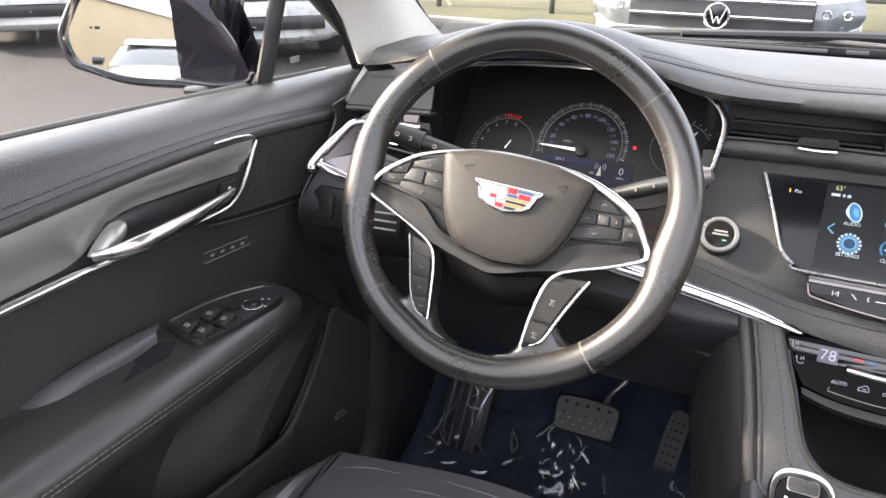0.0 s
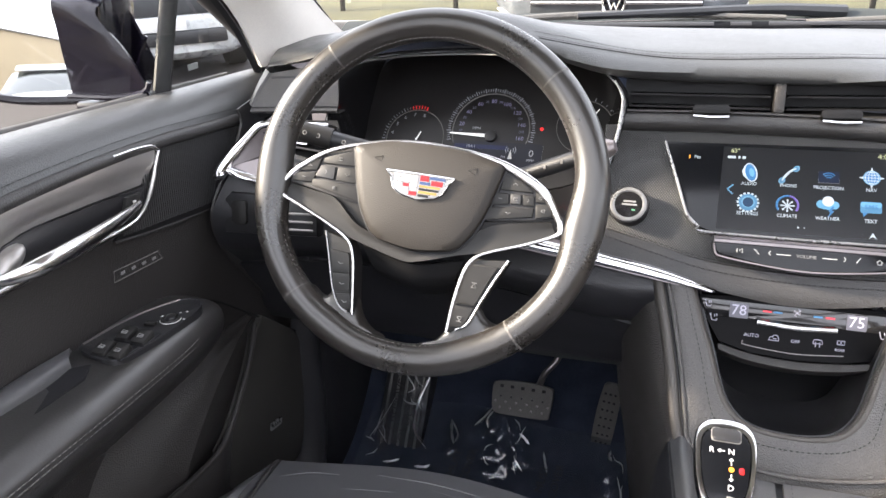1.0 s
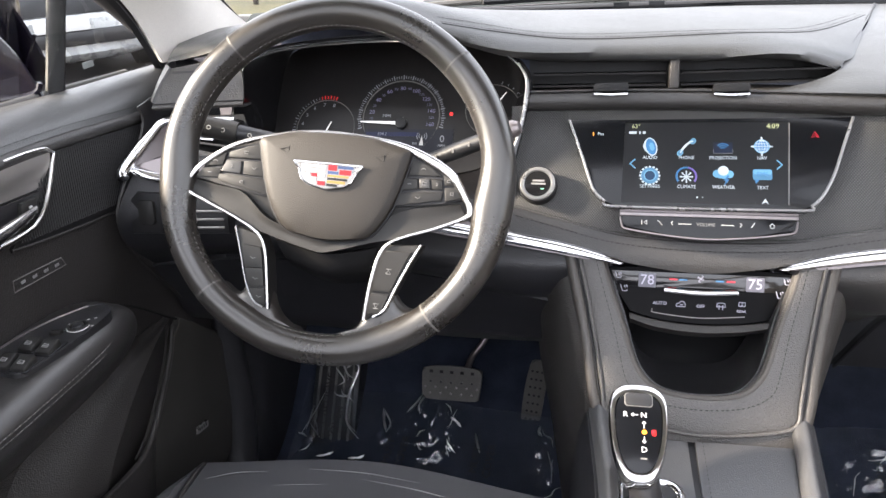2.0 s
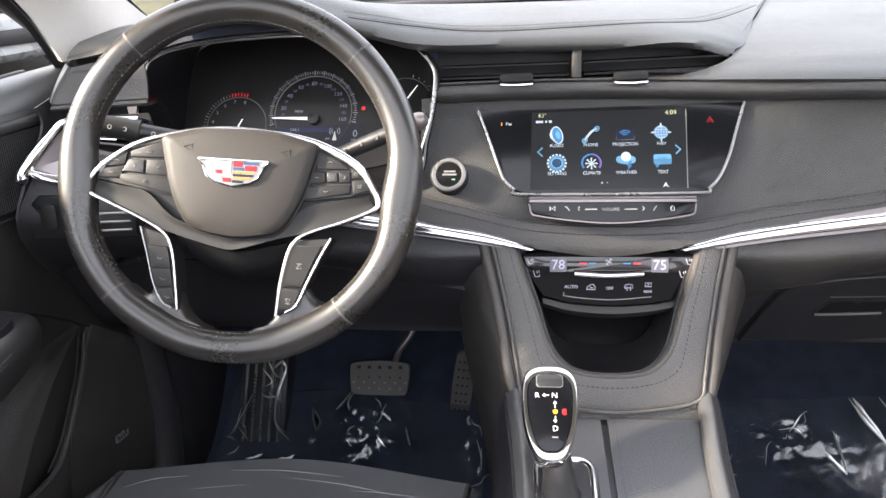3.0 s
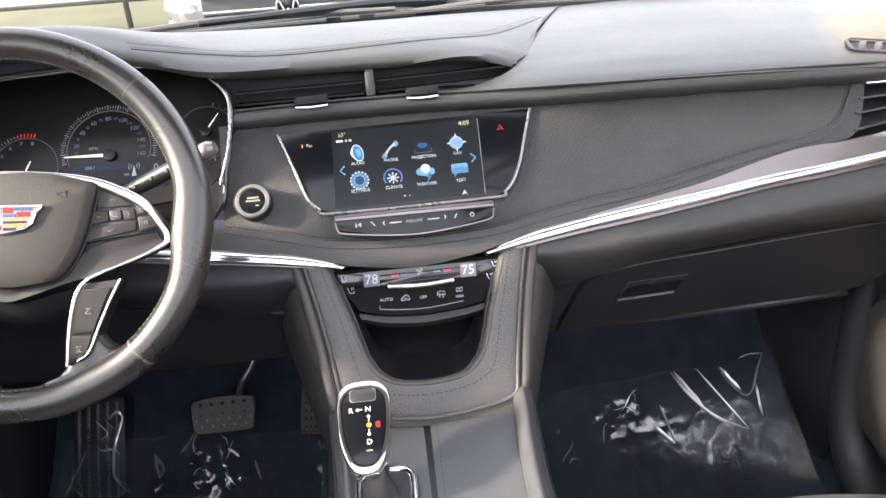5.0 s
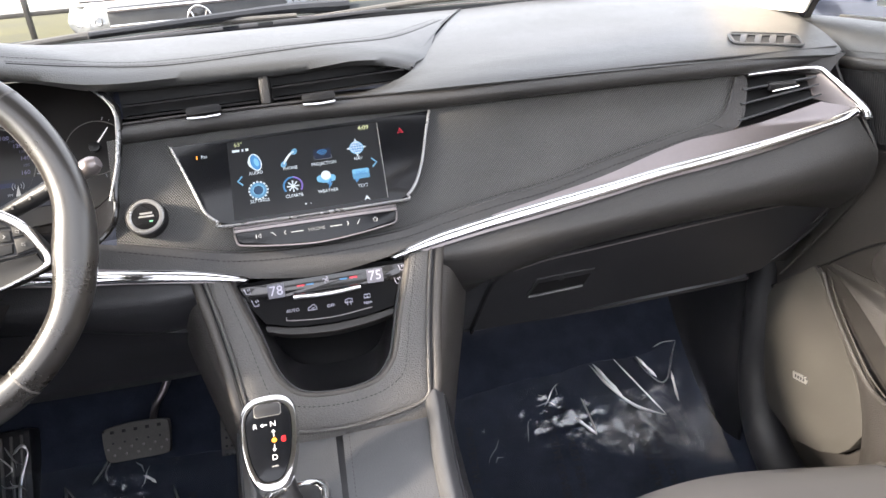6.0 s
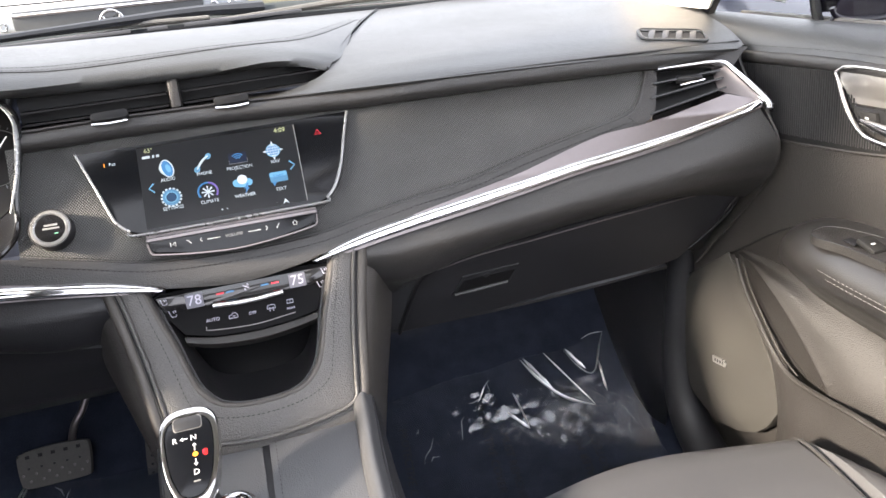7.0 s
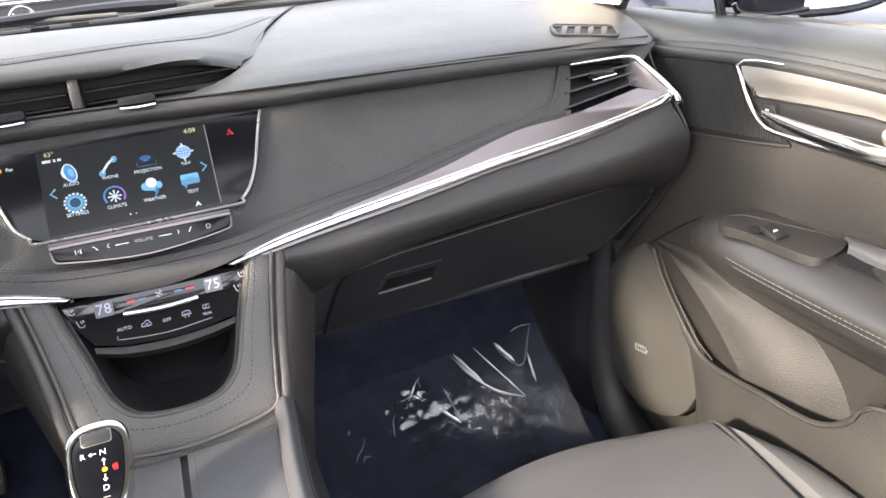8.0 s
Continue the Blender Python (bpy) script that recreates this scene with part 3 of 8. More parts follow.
# lower dashboard on the passenger side, and the end towards each door
for s in (1, -1):
    c0 = on_face([(s * x, z + 0.001) for x, z in CH_LO[1:]], -0.006)
    c1 = [(s * x, y, z) for x, y, z in ((0.145, 0.772, 0.585), (0.20, 0.768, 0.585), (0.30, 0.764, 0.598), (0.41, 0.757, 0.612), (0.52, 0.747, 0.626), (0.60, 0.735, 0.640), (0.690, 0.722, 0.660))]
    c2 = [(s * x, y, z) for x, y, z in ((0.160, 0.790, 0.545), (0.215, 0.786, 0.542), (0.30, 0.778, 0.568), (0.41, 0.770, 0.585), (0.52, 0.760, 0.596), (0.61, 0.748, 0.604), (0.697, 0.735, 0.612))]
    c3 = [(s * x, y, z) for x, y, z in ((0.185, 0.822, 0.505), (0.222, 0.818, 0.522), (0.30, 0.806, 0.546), (0.41, 0.800, 0.562), (0.52, 0.795, 0.571), (0.61, 0.792, 0.575), (0.702, 0.785, 0.560))]
    # Driver's side takes the darker plastic to put its shade into the colour.
    part("lower_dash", loft([c0, c1, c2, c3], 60, 24, 0.004), LEATHER if s > 0 else HARD_PLASTIC, dash, "grained black lower dash, darker material for shade on driver's side")
    part("end_cap", loft([[(s * 0.680, 0.742, 0.699), (s * 0.690, 0.722, 0.660), (s * 0.697, 0.735, 0.612), (s * 0.702, 0.785, 0.540), (s * 0.690, 0.868, 0.42)],
                          [(s * 0.705, 0.80, 0.705), (s * 0.712, 0.80, 0.660), (s * 0.716, 0.81, 0.612), (s * 0.716, 0.85, 0.540), (s * 0.716, 0.93, 0.42)],
                          [(s * 0.715, 0.95, 0.72), (s * 0.715, 0.95, 0.66), (s * 0.717, 0.96, 0.61), (s * 0.717, 0.98, 0.54), (s * 0.717, 1.02, 0.42)]], 24, 12, 0.003), SOFT_PLASTIC, dash)
    part("upper_end", loft([[(s * 0.685, 0.803, 0.772), (s * 0.684, 0.806, 0.750), (s * 0.680, 0.750, 0.700)], [(s * 0.712, 0.95, 0.775), (s * 0.712, 0.95, 0.750), (s * 0.712, 0.95, 0.700)]], 10, 6, 0.003), SOFT_PLASTIC, dash)
    if s > 0:
        part("vent_upper", face_sheet([(s * 0.548, 0.772), (s * 0.69, 0.770)], [(s * 0.548, 0.757), (s * 0.66, 0.750)], 14, 4, 0.004, -0.002), SOFT_PLASTIC, dash)

# glove box
GP = plane_at((0.45, 0.836, 0.478), (1, 0, 0), (0, -1, -0.45))


def glove_pt(x, z):
    return (x - 0.45, (z - 0.478) * math.hypot(1, 0.45))


glove_outline = [glove_pt(*p) for p in ((0.196, 0.413), (0.214, 0.488), (0.226, 0.520), (0.246, 0.533), (0.300, 0.5445), (0.372, 0.5515), (0.452, 0.560), (0.534, 0.568), (0.61, 0.575), (0.685, 0.579), (0.700, 0.575), (0.705, 0.560), (0.700, 0.525), (0.675, 0.485), (0.655, 0.462), (0.645, 0.442), (0.60, 0.434), (0.45, 0.428), (0.31, 0.417))]
glove = part("glove_box_door", plate(glove_outline, GP, -0.010, 0.0, 0.003), HARD_PLASTIC, dash, "grained black glove box door, shut")
latch = part("latch", plate([glove_pt(*p) for p in ((0.270, 0.4735), (0.358, 0.4785), (0.366, 0.511), (0.283, 0.508))], GP, -0.001, 0.0022, 0.0015), HARD_PLASTIC, glove)
part("latch_grip", tube([GP @ Vector((*glove_pt(0.274, 0.4765), 0.004)), GP @ Vector((*glove_pt(0.352, 0.481), 0.004))], 0.0022, 8, n=8), GRIP_GREY, latch)
# Raised black plate stands in for the shade in the latch hollow.
part("latch_hollow_shade", plate([glove_pt(*p) for p in ((0.276, 0.4795), (0.354, 0.484), (0.361, 0.503), (0.286, 0.5005))], GP, 0.001, 0.0027), VENT_BLACK, latch)
part("keyhole", disc(0.0045, 0, 0.0032, GP @ Matrix.Translation((*glove_pt(0.318, 0.503), 0)), 16), DARK_PLASTIC, latch)
# Pale satin bar draws the glint along the glove box's upper edge.
part("glove_edge_glint", tube([GP @ Vector((*q, 0.0022)) for q in glove_outline[3:10]], 0.0010, 6, n=60), SATIN_DARK, dash)
part("glove_gap", tube([GP @ Vector((q[0], q[1] + 0.0026, 0.0004)) for q in glove_outline[3:10]], 0.0009, 6, n=60), INK_AND_SHADE, dash)
part("glove_gap", tube([GP @ Vector((*q, 0.0004)) for q in glove_outline[8:15]], 0.0016, 6, n=50), INK_AND_SHADE, dash)
part("glove_gap", tube([GP @ Vector((*q, 0.0004)) for q in glove_outline[:4]], 0.0026, 6, n=30), INK_AND_SHADE, dash)
part("under_panel", loft([[(0.15, 0.873, 0.416), (0.40, 0.871, 0.414), (0.64, 0.871, 0.422)], [(0.15, 1.05, 0.405), (0.40, 1.05, 0.40), (0.68, 1.05, 0.40)], [(0.15, 1.38, 0.42), (0.40, 1.38, 0.42), (0.70, 1.38, 0.42)]], 20, 8, 0.004), HARD_PLASTIC, dash)
part("side_fill", loft([[(0.655, 0.850, 0.455), (0.690, 0.815, 0.525), (0.704, 0.79, 0.565)], [(0.70, 0.87, 0.44), (0.712, 0.84, 0.51), (0.714, 0.82, 0.56)]], 8, 4, 0.003), SOFT_PLASTIC, dash)

# driver's knee panel and light switch
KP = plane_at((-0.42, 0.83, 0.50), (1, 0, 0), (0, -1, -0.35))
knee = part("knee_panel", loft([[(-0.705, 0.785, 0.56), (-0.55, 0.80, 0.57), (-0.35, 0.80, 0.56), (-0.17, 0.80, 0.53)], [(-0.705, 0.82, 0.50), (-0.55, 0.83, 0.50), (-0.35, 0.83, 0.49), (-0.16, 0.84, 0.48)],
                                [(-0.71, 0.87, 0.43), (-0.55, 0.88, 0.42), (-0.35, 0.88, 0.42), (-0.16, 0.88, 0.42)], [(-0.71, 1.10, 0.40), (-0.55, 1.12, 0.40), (-0.35, 1.12, 0.40), (-0.15, 1.12, 0.40)],
                                [(-0.71, 1.38, 0.42), (-0.55, 1.38, 0.42), (-0.35, 1.38, 0.42), (-0.15, 1.38, 0.42)]], 30, 20, 0.004), HARD_PLASTIC, dash, "grained black knee panel")
SW = plane_at((-0.625, 0.733, 0.660), (1, 0, 0.03), (0.05, -1, 0.25))
sw = part("light_switch_panel", plate([(-0.052, -0.026), (0.075, -0.026), (0.075, 0.018), (-0.040, 0.026), (-0.052, 0.016)], SW, -0.02, 0.004, 0.003), DARK_PLASTIC, dash, "dark switch panel with silver bars")
part("rocker", plate(rounded(0.020, 0.030, 0.004), SW @ Matrix.Translation((-0.028, 0.001, 0.004)), 0, 0.005, 0.002), BUTTON, sw)
for k in range(3):
    part("bar", rbox(0.070, 0.003, 0.003, SW @ Matrix.Translation((0.035, -0.018 + 0.010 * k, 0.005)), 0.001), SATIN, sw, "satin silver bar")

# left shoulder of the dashboard
part("left_shoulder", loft([[(-0.668, 0.813, 0.7735), (-0.610, 0.828, 0.7730), (-0.560, 0.841, 0.7722)], [(-0.666, 0.832, 0.7900), (-0.610, 0.848, 0.7940), (-0.565, 0.858, 0.7970)], [(-0.662, 0.858, 0.8080), (-0.615, 0.868, 0.8150), (-0.575, 0.874, 0.8230)]], 16, 10, 0.004), LEATHER, dash, "black leather dash shoulder")
part("shoulder_side", loft([[(-0.668, 0.813, 0.7735), (-0.666, 0.832, 0.7900), (-0.662, 0.858, 0.8080)], [(-0.690, 0.850, 0.7700), (-0.688, 0.868, 0.7890), (-0.684, 0.888, 0.8070)], [(-0.712, 0.95, 0.7650), (-0.712, 0.95, 0.7850), (-0.712, 0.95, 0.8030)]], 10, 12, 0.003), LEATHER, dash)
# Black box on the face draws the slot's shade under the pad's end.
part("shoulder_slot_shade", rbox(0.038, 0.005, 0.0085, pose(-0.640, 0.8545, 0.8010, -35, 0, 8), 0.0015), INK_AND_SHADE, dash)
part("shoulder_roll", loft([[(-0.669, 0.812, 0.7725), (-0.610, 0.827, 0.7720), (-0.560, 0.840, 0.7712)], [(-0.670, 0.8075, 0.7690), (-0.610, 0.8225, 0.7680), (-0.560, 0.8355, 0.7672)], [(-0.669, 0.812, 0.7645), (-0.610, 0.827, 0.7635), (-0.560, 0.840, 0.7627)], [(-0.669, 0.832, 0.7630), (-0.610, 0.847, 0.7620), (-0.560, 0.860, 0.7612)]], 16, 12, 0.002), LEATHER, dash)
part("shoulder_line", tube([(-0.669, 0.8115, 0.7730), (-0.610, 0.8265, 0.7725), (-0.560, 0.8395, 0.7717)], 0.0009, 6, n=20), INK_AND_SHADE, dash)

# ---- touch screen ----
SM = plane_at((0.005, 0.799, 0.6560), (1, 0, 0.012), (0, -0.772, 0.636))
SC_OUT = [(-0.096, 0.001), (0.096, 0.0), (0.110, 0.0055), (0.1225, 0.0185), (0.1350, 0.0437), (0.1466, 0.0791), (0.1575, 0.1114), (-0.1565, 0.1085), (-0.1408, 0.0639), (-0.1285, 0.0270), (-0.1240, 0.0180), (-0.1130, 0.0075)]
SCREEN = material("screen_glass", (0.0045, 0.005, 0.0065), 0.16, vary=0.1, rough_vary=0.03, spec=0.32)
screen = part("touch_screen", plate(SC_OUT, SM, -0.010, 0.003, 0.001), SCREEN, dash, "glossy black touch screen, switched on")
frame_line = [SM @ Vector((x, y, 0.0025)) for x, y in SC_OUT[7:] + SC_OUT[:7]]
part("screen_trim", tube(frame_line, 0.0019, 8, n=90), SATIN_LIGHT, dash, "chrome screen surround")
UI_BLUE, UI_PALE, UI_RED, UI_AMBER = glow("screen_blue", (0.035, 0.13, 0.27), 0.55), glow("screen_white", (0.40, 0.45, 0.48), 0.36), glow("screen_red", (0.55, 0.03, 0.05), 0.6), glow("screen_amber", (0.9, 0.30, 0.03), 0.9)
UI_CYAN, UI_BLACK = glow("screen_cyan", (0.10, 0.25, 0.38), 0.5), glow("screen_grey", (0.006, 0.0065, 0.008), 0.10)
UI_MID, UI_VIOLET = glow("screen_mid_blue", (0.06, 0.16, 0.26), 0.45), glow("screen_violet", (0.13, 0.09, 0.30), 0.5)
ZS = 0.0034


def sm(u, v, z=ZS, rot=0):
    return SM @ pose(u, v, z, 0, 0, rot)


part("display_area", plate([(-0.0945, 0.006), (0.086, 0.006), (0.089, 0.105), (-0.0915, 0.105)], SM, 0.0, 0.0031), UI_BLACK, screen, "faintly lit display area")
part("divider", tube([sm(0.0898, 0.104) @ Vector((0, 0, 0)), sm(0.0866, 0.006) @ Vector((0, 0, 0))], 0.0005, 5), MARK_DIM, screen)
COLS = (-0.0627, -0.0222, 0.0180, 0.0598)
for name, col, row in (("AUDIO", 0, 0), ("PHONE", 1, 0), ("PROJECTION", 2, 0), ("NAV", 3, 0), ("SETTINGS", 0, 1), ("CLIMATE", 1, 1), ("WEATHER", 2, 1), ("TEXT", 3, 1)):
    text("caption", name, 0.0056, sm(COLS[col], 0.0612 - 0.0352 * row), UI_PALE, screen, squash=0.92)


def oval(rx, ry, n=28):
    return [(rx * math.cos(2 * math.pi * k / n), ry * math.sin(2 * math.pi * k / n)) for k in range(n)]


def ui(u, v, lift=0.0):
    """A point on the display."""
    return SM @ Vector((u, v, ZS + lift))


# loudspeaker
part("audio_icon", plate(oval(0.0062, 0.0108), sm(COLS[0] + 0.001, 0.0745, rot=14), 0, 0.0003), UI_BLUE, screen)
part("audio_icon_rim", tube([sm(COLS[0] + 0.001, 0.0745, ZS + 0.0003, 14) @ Vector((x, y, 0)) for x, y in oval(0.0062, 0.0108)], 0.0007, 6, closed=True), UI_PALE, screen)
part("audio_icon_cone", plate(oval(0.0026, 0.0052, 18), sm(COLS[0] + 0.002, 0.0745, ZS + 0.0004, 14), 0, 0.0003), UI_CYAN, screen)
part("audio_icon_horn", plate([(-0.009, 0.002), (-0.006, 0.0085), (-0.0045, -0.0075), (-0.008, -0.003)], sm(COLS[0] + 0.001, 0.0745, ZS, 6), 0, 0.0002), UI_PALE, screen)
# telephone
part("phone_icon", tube([ui(-0.0290, 0.0668), ui(-0.0265, 0.0715), ui(-0.0205, 0.0785), ui(-0.0150, 0.0815)], [0.0012, 0.0013, 0.0013, 0.0012], 8, n=16), UI_PALE, screen)
for u, v in ((-0.0292, 0.0668), (-0.0150, 0.0812)):
    part("phone_icon_end", plate(oval(0.0038, 0.0030, 16), sm(u, v, rot=50), 0, 0.0008), UI_MID, screen)
    part("phone_icon_rim", tube([sm(u, v, ZS + 0.0008, 50) @ Vector((x, y, 0)) for x, y in oval(0.0036, 0.0028, 16)], 0.0004, 5, closed=True), UI_CYAN, screen)
# projection tile
part("projection_icon", plate(rounded(0.021, 0.0135, 0.0012), sm(COLS[2], 0.0735), 0, 0.0002), glow("screen_navy", (0.006, 0.010, 0.026), 0.3), screen)
part("projection_edge", tube([ui(COLS[2] + x, 0.0735 + y) for x, y in ((-0.0104, -0.002), (-0.0104, -0.0066), (0.0104, -0.0066), (0.0104, -0.002))], 0.0003, 5), MARK_DIM, screen)
for r in (0.003, 0.0055, 0.008):
    part("wave", tube([ui(COLS[2] + r * math.cos(a), 0.0705 + r * math.sin(a), 0.0003) for a in np.linspace(0.75, 2.39, 9)], 0.0006, 6), UI_BLUE, screen)
# globe
part("globe", disc(0.0078, 0, 0.0003, sm(COLS[3], 0.0752), 24), UI_BLUE, screen)
part("globe_rim", tube([ui(COLS[3] + x, 0.0752 + y, 0.0004) for x, y in oval(0.0079, 0.0079)], 0.0005, 5, closed=True), UI_CYAN, screen)
for k in range(5):
    f = (k - 2) / 2.4
    part("globe_line", tube([ui(COLS[3] + 0.0078 * f * math.cos(a), 0.0752 + 0.0078 * math.sin(a), 0.0005) for a in np.linspace(-1.57, 1.57, 9)], 0.0003, 5), UI_PALE, screen)
    part("globe_line", tube([ui(COLS[3] - 0.0078 * math.sqrt(1 - f * f), 0.0752 + 0.0078 * f, 0.0005), ui(COLS[3] + 0.0078 * math.sqrt(1 - f * f), 0.0752 + 0.0078 * f, 0.0005)], 0.0003, 5), UI_PALE, screen)
for k in range(4):
    part("pointer", plate([(-0.0014, 0.0), (0.0014, 0.0), (0.0004, 0.0042), (-0.0004, 0.0042)], sm(COLS[3], 0.0752, ZS, 90 * k) @ Matrix.Translation((0, 0.0076, 0)), 0, 0.0004), UI_PALE, screen)
# cog wheel
for a in range(16):
    part("gear_tooth", rbox(0.0024, 0.0026, 0.0004, sm(COLS[0], 0.0390, ZS, 22.5 * a) @ Matrix.Translation((0, 0.0104, 0)), 0), UI_PALE, screen)
part("gear_ring", ring(0.0062, 0.0098, 0, 0.0004, sm(COLS[0], 0.0390), 32, 0.0001), UI_MID, screen)
part("gear_core", disc(0.0060, 0, 0.0002, sm(COLS[0], 0.0390), 24), glow("screen_deep_blue", (0.012, 0.035, 0.075), 0.4), screen)
part("gear_core_rim", tube([ui(COLS[0] + x, 0.0390 + y, 0.0004) for x, y in oval(0.0062, 0.0062)], 0.0006, 5, closed=True), UI_CYAN, screen)
# climate dial
part("dial_ring", tube([ui(COLS[1] + 0.0108 * math.cos(a), 0.0385 + 0.0108 * math.sin(a)) for a in np.linspace(1.4, 3.74, 18)], 0.0011, 6), UI_BLUE, screen)
part("dial_ring_warm", tube([ui(COLS[1] + 0.0108 * math.cos(a), 0.0385 + 0.0108 * math.sin(a)) for a in np.linspace(-0.6, 1.4, 16)], 0.0011, 6), UI_VIOLET, screen)
for a in range(4):
    part("flake_bar", rbox(0.0013, 0.0145, 0.0004, sm(COLS[1], 0.0380, ZS, 45 * a), 0), UI_PALE, screen)
for a in range(8):
    part("flake_tip", disc(0.0010, 0, 0.0005, sm(COLS[1], 0.0380, ZS, 45 * a) @ Matrix.Translation((0, 0.0060, 0)), 8), UI_PALE, screen)
# cloud and lightning
for u, v, r in ((-0.0068, -0.0005, 0.0046), (0.0, 0.0030, 0.0058), (0.0068, -0.0010, 0.0044), (0.0005, -0.0020, 0.0046), (-0.003, -0.0015, 0.0046)):
    part("cloud", disc(r, 0, 0.0004 + 0.02 * r, sm(COLS[2] + u, 0.0425 + v), 20), UI_CYAN if v < 0 else UI_PALE, screen)
part("bolt", plate([(0.004, 0.0), (0.0, -0.006), (0.0022, -0.006), (0.0, -0.0125), (0.006, -0.005), (0.0036, -0.005), (0.0062, 0.0)], sm(COLS[2] + 0.0005, 0.0400), 0, 0.0008), UI_BLUE, screen)
# message bubble
part("speech_box", plate(rounded(0.0205, 0.0125, 0.002), sm(COLS[3], 0.0415), 0, 0.0003), UI_MID, screen)
part("speech_gloss", plate(rounded(0.0195, 0.0055, 0.002), sm(COLS[3], 0.0445), 0, 0.0005), UI_CYAN, screen)
part("speech_tail", plate([(0, 0), (0.005, 0), (0.001, -0.005)], sm(COLS[3] - 0.008, 0.0355), 0, 0.0003), UI_BLUE, screen)
text("sms", "SMS", 0.0078, sm(COLS[3], 0.0415, ZS + 0.0007), UI_BLUE, screen)
for u, d in ((-0.0822, 1), (0.0782, -1)):
    part("arrow", tube([ui(u + 0.0028 * d, 0.0590), ui(u - 0.0028 * d, 0.0535), ui(u + 0.0028 * d, 0.0480)], 0.0009, 6), UI_CYAN, screen)
UI_LIME = glow("screen_lime", (0.42, 0.45, 0.25), 0.4)
text("clock", "4:09", 0.0080, sm(0.0723, 0.1000), UI_LIME, screen)
text("outside_temperature", "63\u00b0", 0.0072, sm(-0.0788, 0.1000), UI_LIME, screen)
for u, w in ((-0.0825, 0.0085), (-0.0745, 0.0022), (-0.0695, 0.0034)):
    part("status_mark", rbox(w, 0.0030, 0.0004, sm(u, 0.0922), 0), UI_PALE, screen)
for u, w in ((-0.0105, 0.0020), (-0.0045, 0.0012)):
    part("page_dot", disc(w / 2, 0, 0.0003, sm(u, 0.0136), 10), UI_PALE, screen)
part("parking_mark", rbox(0.0011, 0.0042, 0.0004, sm(-0.128, 0.0905), 0), UI_AMBER, screen)
text("parking_word", "Pas", 0.0055, sm(-0.1195, 0.0905), UI_PALE, screen)
part("hazard_triangle", tube([ui(0.1165 + 0.0042 * math.cos(a), 0.0890 + 0.0042 * math.sin(a)) for a in (1.571, 3.665, 5.760)], 0.0007, 6, closed=True), UI_RED, screen)
part("hazard_core", tube([ui(0.1165 + 0.0016 * math.cos(a), 0.0888 + 0.0016 * math.sin(a)) for a in (1.571, 3.665, 5.760)], 0.0004, 5, closed=True), UI_RED, screen)
part("nav_pointer_mark", plate([(-0.0036, -0.0025), (0, 0.0042), (0.0036, -0.0025), (0, 0)], sm(0.0620, 0.0092), 0, 0.0003), UI_PALE, screen)
part("pointer_glow_bar", rbox(0.0200, 0.0050, 0.0002, sm(0.0620, 0.0095, ZS - 0.0001), 0), UI_BLACK, screen)

# volume bar under the screen
BM = plane_at((0.0035, 0.783, 0.6550), (1, 0, 0), (0, -0.80, 0.60))
bar = part("volume_bar", plate([(-0.0945, 0.0045), (0.0945, 0.0045), (0.0935, -0.006), (0.0915, -0.0125), (0.0870, -0.0165), (0.045, -0.0225), (0.006, -0.0255), (-0.006, -0.0255), (-0.045, -0.0225), (-0.0865, -0.0165), (-0.0910, -0.0125), (-0.0935, -0.006)], BM, -0.012, 0.002, 0.002), SCREEN, dash, "black touch bar with volume marks")
part("bar_trim", plate([(-0.0945, -0.0028), (0.0945, -0.0028), (0.0945, 0.0048), (-0.0945, 0.0048)], BM, 0.0, 0.0042, 0.0016), SATIN_DARK, dash, "satin trim strip")
part("bar_trim_line", rbox(0.188, 0.0008, 0.0008, BM @ Matrix.Translation((0, 0.0012, 0.0042)), 0), INK_AND_SHADE, dash)
part("bar_edge", tube([BM @ Vector(q) for q in ((-0.0940, -0.004, 0.001), (-0.0920, -0.0128, 0.0012), (-0.0870, -0.0175, 0.0012), (-0.045, -0.0237, 0.0012), (0, -0.0268, 0.0012), (0.045, -0.0237, 0.0012), (0.0870, -0.0175, 0.0012), (0.0925, -0.0128, 0.0012), (0.0940, -0.004, 0.001))], 0.0012, 6, n=60), SATIN_DARK, dash)
text("volume_word", "VOLUME", 0.0050, BM @ Matrix.Translation((-0.0012, -0.0107, 0.0023)), MARK_DIM, bar)
for u in (-0.0235, 0.0215):
    part("touch_line", rbox(0.014, 0.0007, 0.0006, BM @ Matrix.Translation((u, -0.0105, 0.0021)), 0), MARK, bar)


def bar_sign(u, strokes):
    part("touch_mark", join(*[tube([BM @ Vector((u + 0.0030 * x, -0.0097 + 0.0030 * y, 0.0024)) for x, y in line], 0.0004, 5) for line in strokes]), MARK, bar)


bar_sign(-0.0674, [[(0.9, 0.8), (-0.2, 0), (0.9, -0.8), (0.9, 0.8)], [(-0.9, 0.8), (-0.9, -0.8)]])
bar_sign(-0.0504, [[(-0.9, 0.8), (-0.2, 0.5), (0.4, -0.4), (0.9, -0.8)]])
bar_sign(-0.0373, [[(0.3, 0.8), (-0.3, 0), (0.3, -0.8)]])
bar_sign(0.0355, [[(-0.3, 0.8), (0.3, 0), (-0.3, -0.8)]])
bar_sign(0.0480, [[(-0.5, -0.9), (0.0, 0.0), (0.7, 0.9)]])
bar_sign(0.0678, [[(-0.9, 0), (0, 0.9), (0.9, 0)], [(-0.6, 0), (-0.6, -0.8), (0.6, -0.8), (0.6, 0)]])

